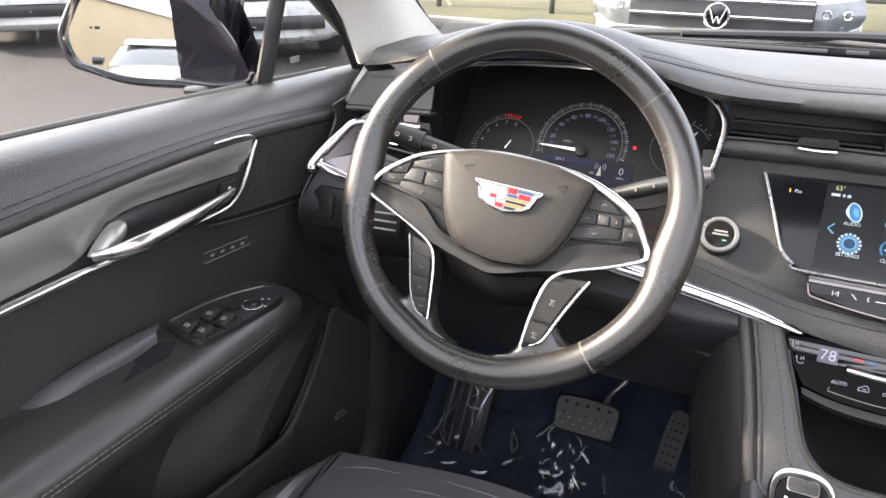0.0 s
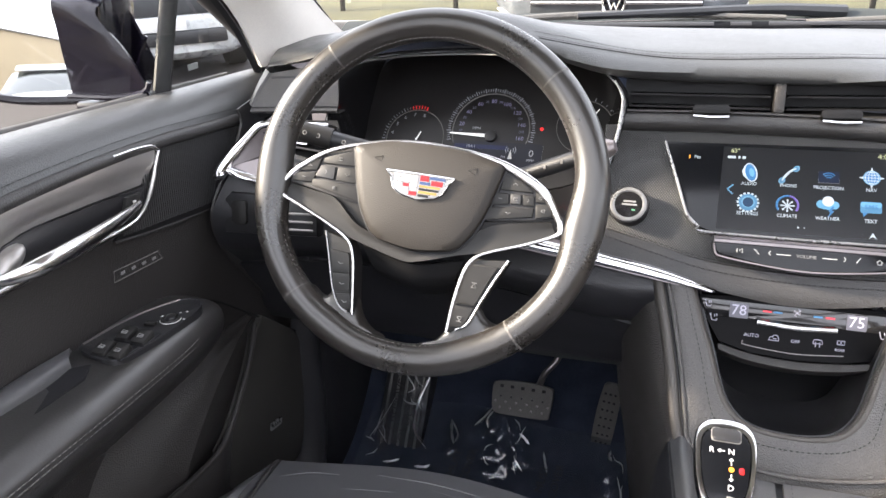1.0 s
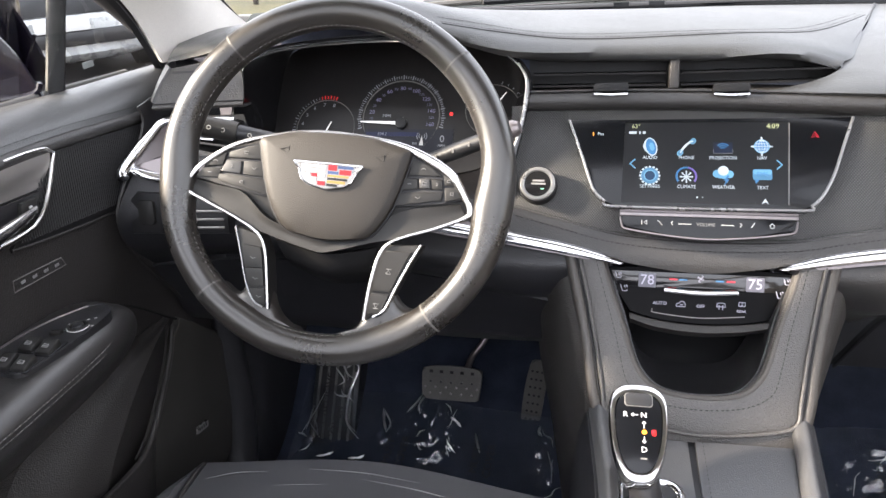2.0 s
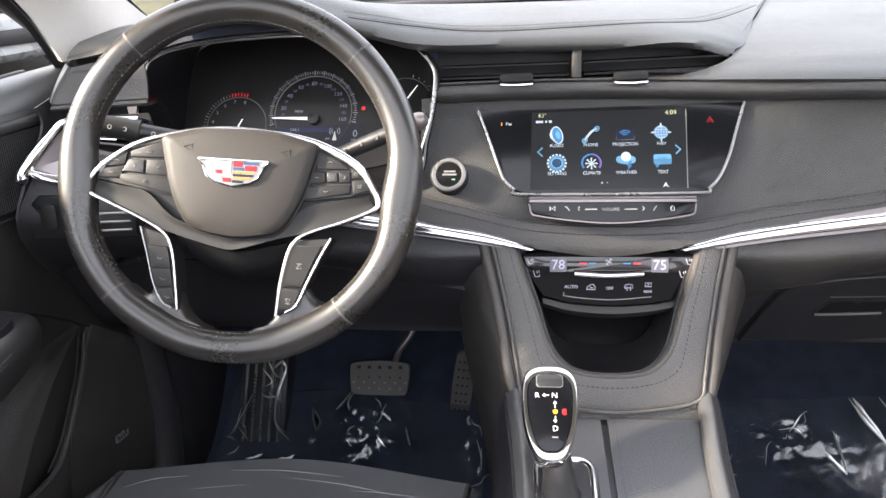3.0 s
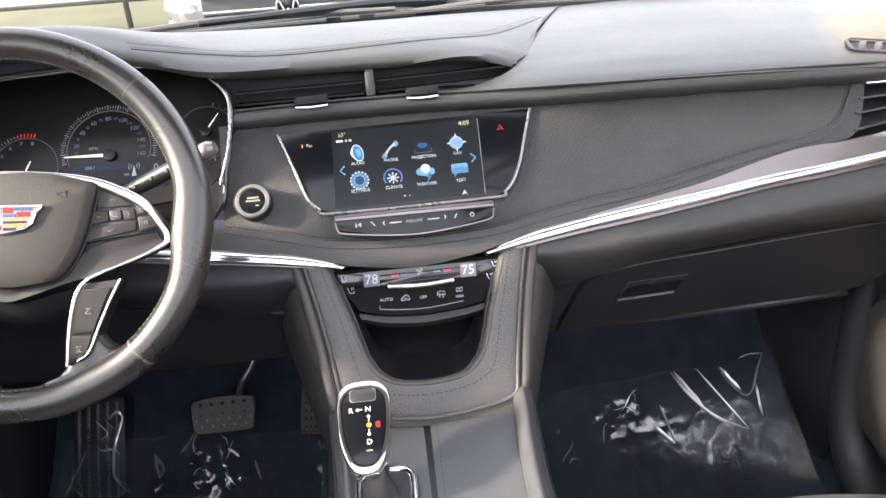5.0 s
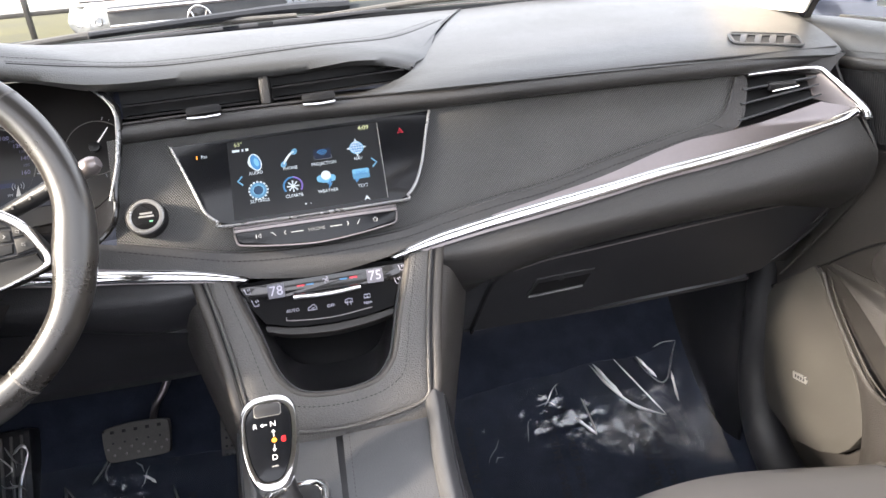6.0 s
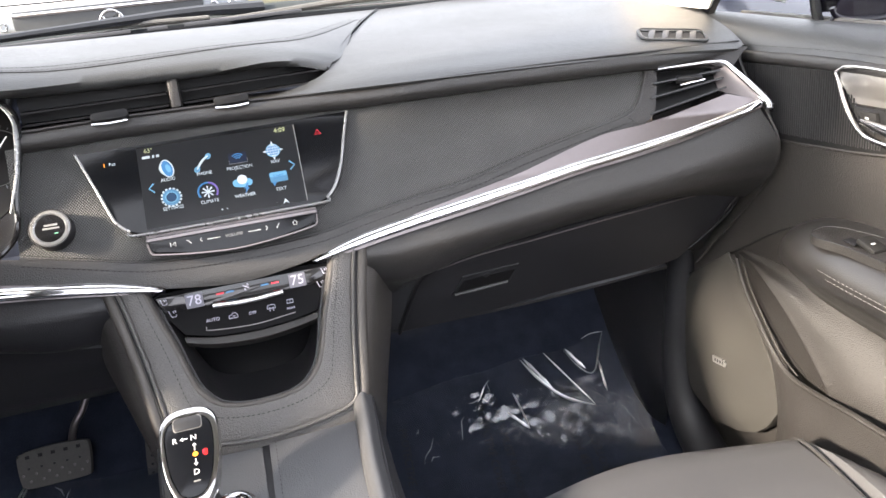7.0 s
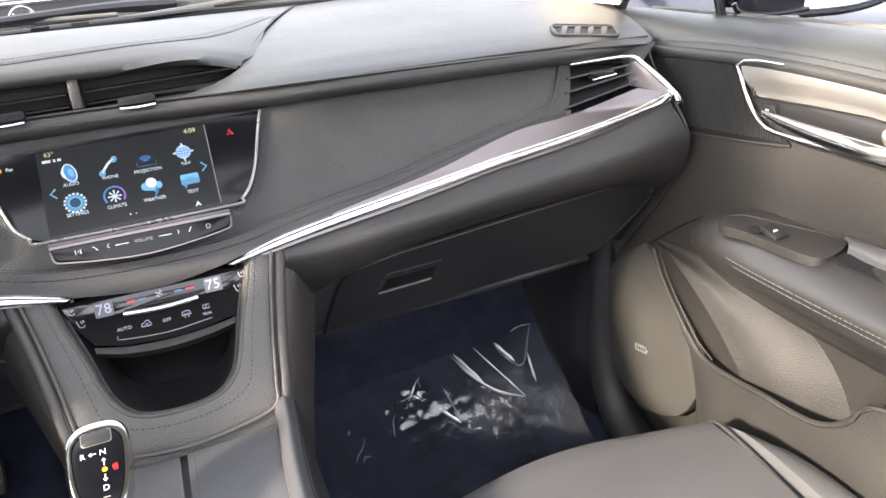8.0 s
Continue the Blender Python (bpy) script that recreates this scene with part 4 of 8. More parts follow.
# start button
SB = plane_at((-0.186, 0.808, 0.6787), (1, -0.03, 0), (-0.05, -0.77, 0.63))
btn = part("start_button", disc(0.0155, -0.01, 0.0035, SB, 40, 0.0015), GLOSS_BLACK, dash, "round black engine start button")
part("button_ring", ring(0.0155, 0.0210, -0.01, 0.0045, SB, 48, 0.0014), SATIN_LIGHT, btn, "chrome ring")
for k, w in enumerate((0.014, 0.017)):
    part("button_mark", rbox(w, 0.0022, 0.0004, SB @ Matrix.Translation((0.001, 0.0035 - 0.0038 * k, 0.0037)), 0), MARK_DIM, btn)
part("button_groove", ring(0.0205, 0.0222, -0.01, 0.0038, SB, 48, 0.0006), INK_AND_SHADE, btn)
part("button_light", rbox(0.004, 0.0012, 0.0004, SB @ Matrix.Translation((0.006, -0.0065, 0.0037)), 0), glow("green_light", (0.2, 0.5, 0.3), 0.4), btn)

# ---- instrument cluster ----
cluster = thing("instrument_cluster", (-0.39, 0.93, 0.62), "dark instrument cluster with lit round gauges", "instrument cluster")
BEZ = [(-0.575, 0.670), (-0.583, 0.715), (-0.583, 0.750), (-0.578, 0.797), (-0.556, 0.818), (-0.494, 0.829), (-0.396, 0.834), (-0.290, 0.832), (-0.240, 0.822), (-0.210, 0.800), (-0.202, 0.782), (-0.206, 0.750), (-0.214, 0.715), (-0.228, 0.670), (-0.30, 0.645), (-0.50, 0.645)]


def bez_y(z):
    return 0.858 + (z - 0.756) * 0.62


loop = curve2(BEZ, 96)

def cl_y(z):
    return 0.945 + (z - 0.727) * 0.80


outer = [Vector((x, bez_y(z), z)) for x, z in loop]
inner = []
for x, z in loop:
    x2, z2 = -0.392 + (x + 0.392) * 0.90, 0.738 + (z - 0.738) * 0.86
    inner.append(Vector((x2, cl_y(z2) + 0.003, z2)))
part("housing", thicken(grid([outer, [a.lerp(b, 0.5) + Vector((0, 0, 0.001)) for a, b in zip(outer, inner)], inner], closed=True), 0.002), GLOSS_BLACK, cluster, "gloss black cluster housing")
part("bezel", tube(outer, 0.0032, 8, closed=True), GLOSS_BLACK, cluster)
part("bezel_line", tube([Vector((x, bez_y(z) - 0.008, z - 0.003)) for x, z in loop[6:60]], 0.0015, 6), CHROME, cluster, "thin chrome line")
part("bezel_line", tube([(-0.216, bez_y(0.80) - 0.004, 0.806), (-0.204, bez_y(0.782) - 0.004, 0.784), (-0.209, bez_y(0.74) - 0.004, 0.74), (-0.222, bez_y(0.70) - 0.004, 0.70)], [0.0012, 0.0030, 0.0020, 0.0012], 8, n=24), SATIN_LIGHT, cluster, "chrome cluster edge")
CM = plane_at((-0.385, cl_y(0.727), 0.727), (1, 0, 0), (0, -0.78, 0.625))
k = 1 / 0.78
face_out = [((x + 0.385), (z - 0.727) * 1.25) for x, z in ((-0.392 + (x + 0.392) * 0.905, 0.738 + (z - 0.738) * 0.865) for x, z in loop)]
CFACE = material("cluster_face", (0.012, 0.011, 0.011), 0.35, vary=0.3, vary_scale=14)
part("face", plate(face_out, CM, -0.002, 0.0), CFACE, cluster, "matt black gauge face")
G_WHITE, G_RED, G_BLUE = glow("gauge_white", (0.26, 0.27, 0.30), 0.16), glow("gauge_red", (0.75, 0.03, 0.03), 0.6), glow("gauge_blue", (0.004, 0.008, 0.040), 0.35)
NEEDLE = glow("needle_white", (0.8, 0.8, 0.8), 0.6)
G_LILAC, G_DIM = glow("gauge_lilac", (0.18, 0.17, 0.28), 0.16), glow("gauge_dim", (0.10, 0.10, 0.16), 0.12)


def gauge(cx, cy, r, a0, a1, ticks, red_from=None):
    g = part("gauge", ring(r * 0.865, r * 0.885, 0, 0.0012, CM @ Matrix.Translation((cx, cy, 0)), 56, 0.0003), STITCH, cluster)
    for i in range(ticks + 1):
        a = radians(a0 + (a1 - a0) * i / ticks)
        long = i % 4 == 0
        red = red_from is not None and i >= red_from
        part("tick", rbox(0.0012 if long else 0.0008, r * (0.10 if long or red else 0.06), 0.0006, CM @ pose(cx + r * 0.96 * math.cos(a), cy + r * 0.96 * math.sin(a), 0.0008, 0, 0, math.degrees(a) - 90), 0), G_RED if red else G_WHITE, g)
    return g


speedo = gauge(0.002, -0.007, 0.0615, 196, -14, 64)
for i in range(16):
    a = radians(196 - 210 * (i + 1) / 16)
    text("number", str(10 * (i + 1)), 0.0078 if i % 2 else 0.0052, CM @ Matrix.Translation((0.002 + 0.0425 * math.cos(a), -0.007 + 0.0425 * math.sin(a), 0.0006)), G_LILAC if i % 2 else G_DIM, speedo)
part("needle", plate([(-0.0520, -0.0008), (0.004, -0.0024), (0.004, 0.0024), (-0.0520, 0.0008)], CM @ pose(-0.002, -0.0165, 0.003, 0, 0, -2), 0, 0.001), NEEDLE, speedo, "white needle at rest")
part("needle_cap", disc(0.008, 0.002, 0.006, CM @ Matrix.Translation((0.004, -0.0165, 0)), 24, 0.001), DARK_PLASTIC, speedo)
text("unit", "MPH", 0.0058, CM @ Matrix.Translation((-0.018, -0.005, 0.0006)), G_WHITE, speedo)
tach = gauge(-0.105, -0.024, 0.0480, 205, 75, 24, 19)
for i in range(4, 9):
    a = radians(205 - 130 * (i - 2.5) / 5.5)
    text("number", str(i), 0.0072, CM @ Matrix.Translation((-0.105 + 0.035 * math.cos(a), -0.024 + 0.035 * math.sin(a), 0.0006)), G_WHITE, tach)
part("needle", plate([(-0.001, 0.0), (0.001, 0.0), (0.0005, 0.014), (-0.0005, 0.014)], CM @ pose(-0.102, -0.028, 0.003, 0, 0, -25), 0, 0.001), NEEDLE, tach)
fuel = gauge(0.128, 0.004, 0.042, 75, -75, 12)
part("needle", plate([(-0.001, 0.0), (0.001, 0.0), (0.0005, 0.030), (-0.0005, 0.030)], CM @ pose(0.128, 0.004, 0.003, 0, 0, -35), 0, 0.001), NEEDLE, fuel)
part("needle_cap", disc(0.007, 0.002, 0.006, CM @ Matrix.Translation((0.128, 0.004, 0)), 20, 0.001), DARK_PLASTIC, fuel)
info = part("info_screen", plate(rounded(0.125, 0.040, 0.002), CM @ Matrix.Translation((0.0145, -0.0445, 0)), 0, 0.0012), glow("info_black", (0.005, 0.006, 0.012), 0.2), cluster, "small lit information screen")
part("blue_band", rbox(0.075, 0.006, 0.0004, CM @ Matrix.Translation((-0.0075, -0.0320, 0.0014)), 0), G_BLUE, info)
text("frequency", "104.1", 0.0062, CM @ Matrix.Translation((-0.022, -0.0320, 0.0018)), G_WHITE, info)
text("speed_digit", "0", 0.014, CM @ Matrix.Translation((0.0622, -0.0385, 0.0014)), G_WHITE, info)
text("unit", "MPH", 0.0050, CM @ Matrix.Translation((0.0622, -0.0480, 0.0014)), G_WHITE, info)
for rr in (0.004, 0.007):
    for sgn in (0, math.pi):
        part("radio_wave", tube([CM @ Vector((0.0341 + rr * math.cos(a + sgn), -0.0345 + rr * math.sin(a + sgn), 0.0014)) for a in np.linspace(-0.7, 0.7, 7)], 0.0005, 5), G_WHITE, info)
part("radio_mast", plate([(-0.003, -0.013), (0, 0.001), (0.003, -0.013)], CM @ Matrix.Translation((0.0341, -0.0345, 0.0012)), 0, 0.0004), MARK, info)
text("band", "FM", 0.0050, CM @ Matrix.Translation((0.0245, -0.0455, 0.0014)), G_WHITE, info)
part("warning_light", disc(0.0026, 0, 0.001, CM @ Matrix.Translation((0.072, -0.002, 0)), 12), G_RED, cluster)

# ---- steering wheel ----
WN = Vector((0.03, -0.893, 0.449)).normalized()
WM = plane_at((-0.3860, 0.6625, 0.7330), (1, 0, 0), WN) @ pose(0, 0, 0, 0, 0, -4)
wheel = thing("steering_wheel", (-0.39, 0.6625, 0.733), "black leather steering wheel with silver-edged spokes", "steering wheel")
R0, RT = 0.1735, 0.0165


def wm(u, v, w=0.0, rot=0):
    return WM @ pose(u, v, w, 0, 0, rot)


def wpts(pts, w=0.0):
    return [WM @ Vector((p[0], p[1], p[2] if len(p) > 2 else w)) for p in pts]


def rim_section(a0, a1, n, grow=1.0):
    """A stretch of the rim from angle a0 to a1; the grip swells beside the spokes."""
    rows = []
    for i in range(n + 1):
        a = radians(a0 + (a1 - a0) * i / n)
        deg = math.degrees(a) % 360
        swell = 1.35 * (math.exp(-((deg + 4) / 13) ** 2) + math.exp(-((deg - 356) / 13) ** 2) + math.exp(-((deg - 184) / 13) ** 2)) + 0.3 * (math.exp(-((deg - 243) / 9) ** 2) + math.exp(-((deg - 297) / 9) ** 2))
        rows.append([WM @ Vector(((R0 - 0.0035 * swell + (RT * grow + 0.0028 * swell) * math.cos(b)) * math.cos(a), (R0 - 0.0035 * swell + (RT * grow + 0.0028 * swell) * math.cos(b)) * math.sin(a), (RT * 1.08 * grow) * math.sin(b))) for b in (2 * math.pi * q / 20 for q in range(20))])
    return grid(rows, closed=True)


SEAMS = (47.5, 132.5, 227, 313)
part("rim", rim_section(47.5, 132.5, 44), WHEEL_LEATHER, wheel, "smooth black leather rim")
part("rim", rim_section(132.5, 227, 48), WHEEL_LEATHER, wheel)
part("rim", rim_section(227, 313, 44), WHEEL_LEATHER, wheel)
part("rim", rim_section(-47, 47.5, 48), WHEEL_LEATHER, wheel)
for a in SEAMS:
    part("rim_seam", rim_section(a - 0.35, a + 0.35, 2, 1.025), RUBBER, wheel, "stitched seam ring")
rim_in = [WM @ Vector(((R0 - RT * 0.93) * math.cos(a), (R0 - RT * 0.93) * math.sin(a), RT * 0.42)) for a in np.linspace(radians(15), radians(165), 80)]
part("rim_stitching", stitches(rim_in, 0.0036, 0.002, 0.0006), STITCH, wheel)
for a0, a1 in ((195, 226), (240, 300), (314, 345)):
    part("rim_stitching", stitches([WM @ Vector(((R0 - RT * 0.93) * math.cos(a), (R0 - RT * 0.93) * math.sin(a), RT * 0.42)) for a in np.linspace(radians(a0), radians(a1), 40)], 0.0036, 0.002, 0.0006), STITCH, wheel)

# spoke body behind the hub
body_out = [(-0.157, -0.022), (-0.150, -0.007), (-0.136, 0.008), (-0.106, 0.027), (-0.070, 0.039), (-0.014, 0.048), (0.039, 0.0455), (0.075, 0.0395), (0.106, 0.0275), (0.128, 0.0145), (0.142, -0.004), (0.148, -0.0165), (0.1435, -0.024), (0.114, -0.038), (0.070, -0.0515), (0.040, -0.0605), (0.008, -0.072), (-0.007, -0.0735), (-0.039, -0.068), (-0.078, -0.0585), (-0.130, -0.035)]
part("spoke_body", plate(body_out, WM, -0.022, 0.001, 0.003), WHEEL_PLASTIC, wheel, "matt black spokes")


def apron(lo, hi):
    """The dished cover between the keys and the lower edge of the spokes."""
    mid = [tuple(0.5 * (a + b) for a, b in zip(p, q)) for p, q in zip(lo, hi)]
    return loft([wpts(lo), wpts([(x, y, w - 0.0015) for x, y, w in mid]), wpts(hi)], 60, 10, 0.004)


part("lower_apron", apron([(-0.155, -0.0235, 0.004), (-0.130, -0.036, 0.005), (-0.096, -0.0495, 0.006), (-0.060, -0.0620, 0.006), (-0.010, -0.0735, 0.006), (0.008, -0.0725, 0.006), (0.050, -0.0590, 0.006), (0.087, -0.0490, 0.006), (0.114, -0.0385, 0.005), (0.143, -0.0245, 0.004)],
                          [(-0.143, -0.0130, 0.006), (-0.120, -0.0165, 0.006), (-0.092, -0.0215, 0.006), (-0.060, -0.0460, 0.007), (-0.010, -0.0590, 0.008), (0.010, -0.0590, 0.008), (0.050, -0.0430, 0.007), (0.080, -0.0240, 0.006), (0.112, -0.0165, 0.006), (0.137, -0.0120, 0.006)]), WHEEL_PLASTIC, wheel, "dished matt black lower spoke cover")
part("column_nose", loft([wpts([(-0.055, -0.066, -0.004), (0, -0.076, -0.004), (0.055, -0.064, -0.004)]), wpts([(-0.045, -0.088, -0.02), (0, -0.096, -0.02), (0.045, -0.086, -0.02)]), wpts([(-0.04, -0.100, -0.06), (0, -0.108, -0.06), (0.04, -0.100, -0.06)])], 20, 10, 0.004), VENT_BLACK, wheel)

# leather webs where the lower spokes run into the rim
for web in ([(-0.112, -0.1165), (-0.100, -0.1240), (-0.092, -0.1262), (-0.085, -0.1225), (-0.079, -0.113), (-0.060, -0.104), (-0.054, -0.118), (-0.049, -0.134), (-0.041, -0.1455), (-0.030, -0.1535), (-0.018, -0.1580)],
            [(0.016, -0.1585), (0.028, -0.1545), (0.038, -0.1480), (0.0465, -0.1370), (0.052, -0.118), (0.058, -0.104), (0.078, -0.108), (0.084, -0.1150), (0.093, -0.1205), (0.104, -0.1205), (0.116, -0.1130)]):
    a0, a1 = math.atan2(web[-1][1], web[-1][0]), math.atan2(web[0][1], web[0][0])
    back_edge = [(0.172 * math.cos(a0 + (a1 - a0) * k / 8), 0.172 * math.sin(a0 + (a1 - a0) * k / 8)) for k in range(9)]
    line = curve2(web + back_edge, 60)
    mx, my = sum(p[0] for p in line) / len(line), sum(p[1] for p in line) / len(line)
    web_pad = grid([[WM @ Vector((mx + (x - mx) * g, my + (y - my) * g, w)) for x, y in line] for g, w in ((0.96, -0.020), (1.0, -0.012), (0.97, -0.0065), (0.90, -0.0020), (0.78, 0.0008), (0.55, 0.0020), (0.25, 0.0024), (0.03, 0.0024))], closed=True)
    part("spoke_web", web_pad, WEB_LEATHER, wheel, "smooth leather web between spoke and rim")

# silver edging: one line round the upper spokes and down the inner side of both lower spokes
EDGE = [(-0.0507, -0.1386), (-0.0551, -0.1085), (-0.0606, -0.0790), (-0.0700, -0.0625), (-0.0957, -0.0486), (-0.1301, -0.0349), (-0.1569, -0.0229), (-0.1505, -0.0082), (-0.1363, 0.0067), (-0.1067, 0.0267), (-0.0703, 0.0388), (-0.0157, 0.0479), (0.0388, 0.0454), (0.0749, 0.0395), (0.1053, 0.0276),
        (0.1270, 0.0143), (0.1409, -0.0048), (0.1470, -0.0160), (0.1435, -0.0240), (0.1144, -0.0378), (0.0872, -0.0482), (0.0700, -0.0570), (0.0601, -0.0718), (0.0541, -0.1042), (0.0517, -0.1372)]
part("spoke_trim", tube(wpts([(x, y, 0.0075) for x, y in EDGE]), [0.0014, 0.0015, 0.0016, 0.0018, 0.0016, 0.0018, 0.0025, 0.0025, 0.0022, 0.0020, 0.0017, 0.0016, 0.0016, 0.0020, 0.0026, 0.0037, 0.0046, 0.0043, 0.0030, 0.0018, 0.0016, 0.0018, 0.0016, 0.0016, 0.0015], 10, n=150, flat=0.6, up=WN), TRIM, wheel, "bright silver spoke edging")

# lower spokes with their keys
LOW_L = ([(-0.0957, -0.0570), (-0.0874, -0.0833), (-0.0776, -0.1147), (-0.0675, -0.1316), (-0.0572, -0.1372)], [(-0.0700, -0.0625), (-0.0606, -0.0790), (-0.0551, -0.1085), (-0.0520, -0.1290), (-0.0507, -0.1386)])
LOW_R = ([(0.0690, -0.0590), (0.0601, -0.0718), (0.0541, -0.1042), (0.0525, -0.1270), (0.0517, -0.1372)], [(0.1021, -0.0558), (0.0926, -0.0747), (0.0817, -0.1001), (0.0717, -0.1244), (0.0611, -0.1329)])
UP_SIGN = [[(-0.8, -0.6), (0.0, 0.6), (0.8, -0.6), (-0.8, -0.6)], [(-0.8, 0.9), (0.8, 0.9)]]
DOWN_SIGN = [[(-0.8, 0.6), (0.0, -0.6), (0.8, 0.6), (-0.8, 0.6)], [(-0.8, -0.9), (0.8, -0.9)]]
DASH_SIGN = [[(-0.9, 0.3), (0.0, -0.3), (0.9, 0.1)]]
for (le, ri), cells, signs in ((LOW_L, ((0.20, 0.47), (0.485, 0.70), (0.715, 0.93)), (DASH_SIGN, DASH_SIGN, DASH_SIGN)), (LOW_R, ((0.10, 0.62), (0.64, 0.93)), (UP_SIGN, DOWN_SIGN))):
    left_line, right_line = spline([(*p, 0) for p in le], 41), spline([(*p, 0) for p in ri], 41)
    arm = part("lower_spoke", plate([(p.x, p.y) for p in left_line] + [(p.x, p.y) for p in right_line[::-1]], WM, -0.020, 0.0050, 0.0015), WHEEL_PLASTIC, wheel)
    outer_line = left_line if le[0][0] < 0 else right_line
    part("outer_edge", tube(wpts([(p.x, p.y, 0.0058) for p in outer_line]), 0.0011 if le[0][0] < 0 else 0.0016, 8), SATIN_LIGHT if le[0][0] < 0 else CHROME, arm, "thin silver edge")
    for (c0, c1), sign in zip(cells, signs):
        i0, i1 = round(c0 * 40), round(c1 * 40)
        a = [left_line[i].lerp(right_line[i], 0.14) for i in range(i0, i1 + 1)]
        b = [left_line[i].lerp(right_line[i], 0.86) for i in range(i0, i1 + 1)]
        key = part("key", plate([(p.x, p.y) for p in a] + [(p.x, p.y) for p in b[::-1]], WM, 0.003, 0.0080, 0.0010), BUTTON, arm)
        g = (a[len(a) // 2] + b[len(b) // 2]) / 2
        part("key_mark", join(*[tube(wpts([(g.x + 0.0032 * x, g.y + 0.0032 * y, 0.0083) for x, y in line]), 0.0004, 5) for line in sign]), MARK_DIM, key)

# thumb keys on the upper spokes
KEYS_L = ([(-0.135, 0.0050), (-0.1233, 0.0140), (-0.1140, 0.0180), (-0.1168, 0.0049), (-0.1365, 0.0021)], [(-0.1380, 0.0002), (-0.1177, 0.0024), (-0.1200, -0.0086), (-0.1460, -0.0095)], [(-0.1110, 0.0190), (-0.0731, 0.0325), (-0.0715, 0.0141), (-0.1116, 0.0133)],
          [(-0.1125, 0.0110), (-0.0963, 0.0106), (-0.0963, -0.0027), (-0.1184, -0.0018)], [(-0.0938, 0.0110), (-0.0711, 0.0118), (-0.0683, -0.0037), (-0.0938, -0.0025)], [(-0.1206, -0.0045), (-0.0679, -0.0066), (-0.0651, -0.0220), (-0.1209, -0.0115)])
KEYS_R = ([(0.0839, 0.0300), (0.1040, 0.0225), (0.1150, 0.0143), (0.0825, 0.0128)], [(0.0766, 0.0097), (0.0915, 0.0099), (0.0924, -0.0001), (0.0743, -0.0036)], [(0.0932, 0.0101), (0.1035, 0.0102), (0.1047, 0.0013), (0.0941, 0.0001)], [(0.1051, 0.0109), (0.1164, 0.0111), (0.1178, 0.0012), (0.1066, 0.0004)],
          [(0.0729, -0.0059), (0.1181, -0.0006), (0.1176, -0.0097), (0.0650, -0.0205)], [(0.1171, 0.0160), (0.1245, 0.0120), (0.1323, 0.0068), (0.1190, 0.0053)], [(0.1193, 0.0031), (0.1331, 0.0047), (0.1374, -0.0059), (0.1212, -0.0107)])
for keys, pod_out in ((KEYS_L, [(-0.147, -0.0105), (-0.137, 0.0045), (-0.1235, 0.0160), (-0.105, 0.0245), (-0.070, 0.0345), (-0.062, -0.024), (-0.092, -0.0195)]), (KEYS_R, [(0.062, -0.0225), (0.080, 0.0330), (0.1050, 0.0240), (0.1250, 0.0125), (0.1360, 0.0), (0.1400, -0.0075), (0.1180, -0.0125)])):
    pod = part("key_pod", plate(pod_out, WM, -0.004, 0.0052, 0.001), INK_AND_SHADE, wheel)
    for q in keys:
        bright = keys is KEYS_L and q is KEYS_L[3] or keys is KEYS_R and q is KEYS_R[2]
        k = part("key", plate(q, WM, 0.003, 0.0078 if bright else 0.0072, 0.0008), GRIP_KEY if bright else BUTTON, pod)
        qx, qy = sum(p[0] for p in q) / len(q), sum(p[1] for p in q) / len(q)
        sign = {0: [[(-1, -0.3), (0, 0.4), (1, -0.3)]], 1: [[(-0.8, 0), (0.8, 0)]], 2: [[(-0.8, -0.5), (0.8, -0.5), (0.8, 0.5), (-0.8, 0.5), (-0.8, -0.5)]], 3: [[(-0.3, 0.7), (0.4, 0), (-0.3, -0.7)]], 4: [[(-1, 0.3), (0, -0.4), (1, 0.3)]], 5: [[(-0.8, -0.4), (-0.2, -0.4), (0.4, -0.8), (0.4, 0.8), (-0.2, 0.4), (-0.8, 0.4), (-0.8, -0.4)]], 6: [[(-0.8, -0.4), (-0.2, -0.4), (0.4, -0.8), (0.4, 0.8), (-0.2, 0.4), (-0.8, 0.4), (-0.8, -0.4)]]}[keys.index(q)]
        part("key_mark", join(*[tube(wpts([(qx + 0.0024 * x, qy + 0.0024 * y, 0.0081) for x, y in line]), 0.00035, 5) for line in sign]), MARK_DIM, k)

# hub cover
hub_half = [(0.0, 0.0480), (0.040, 0.0460), (0.070, 0.0395), (0.0790, 0.0365), (0.0800, 0.0300), (0.0755, 0.0110), (0.0700, -0.0100), (0.0625, -0.0290), (0.0520, -0.0460), (0.0430, -0.0540), (0.0320, -0.0580), (0.0, -0.0620)]
hub_line = hub_half[:-1] + [(-x, y) for x, y in hub_half[:0:-1]]
hub_loop = curve2(hub_line, 88)
rows = []
for f, w in ((1.0, -0.008), (1.0, 0.0080), (0.990, 0.0105), (0.970, 0.0122), (0.86, 0.0142), (0.65, 0.0160), (0.40, 0.0172), (0.18, 0.0178)):
    rows.append([WM @ Vector((0.003 + x * f, -0.006 + (y + 0.006) * f, w)) for x, y in hub_loop])
bm = grid(rows, closed=True)
bm.faces.new([v for v in bm.verts][-len(hub_loop):])
hub = part("hub_cover", bm, HUB_PLASTIC, wheel, "grained dark airbag cover")
part("hub_gap", tube([WM @ Vector((0.003 + x * 1.012, -0.006 + (y + 0.006) * 1.012, 0.0062)) for x, y in hub_loop], 0.0014, 6, closed=True), INK_AND_SHADE, wheel)
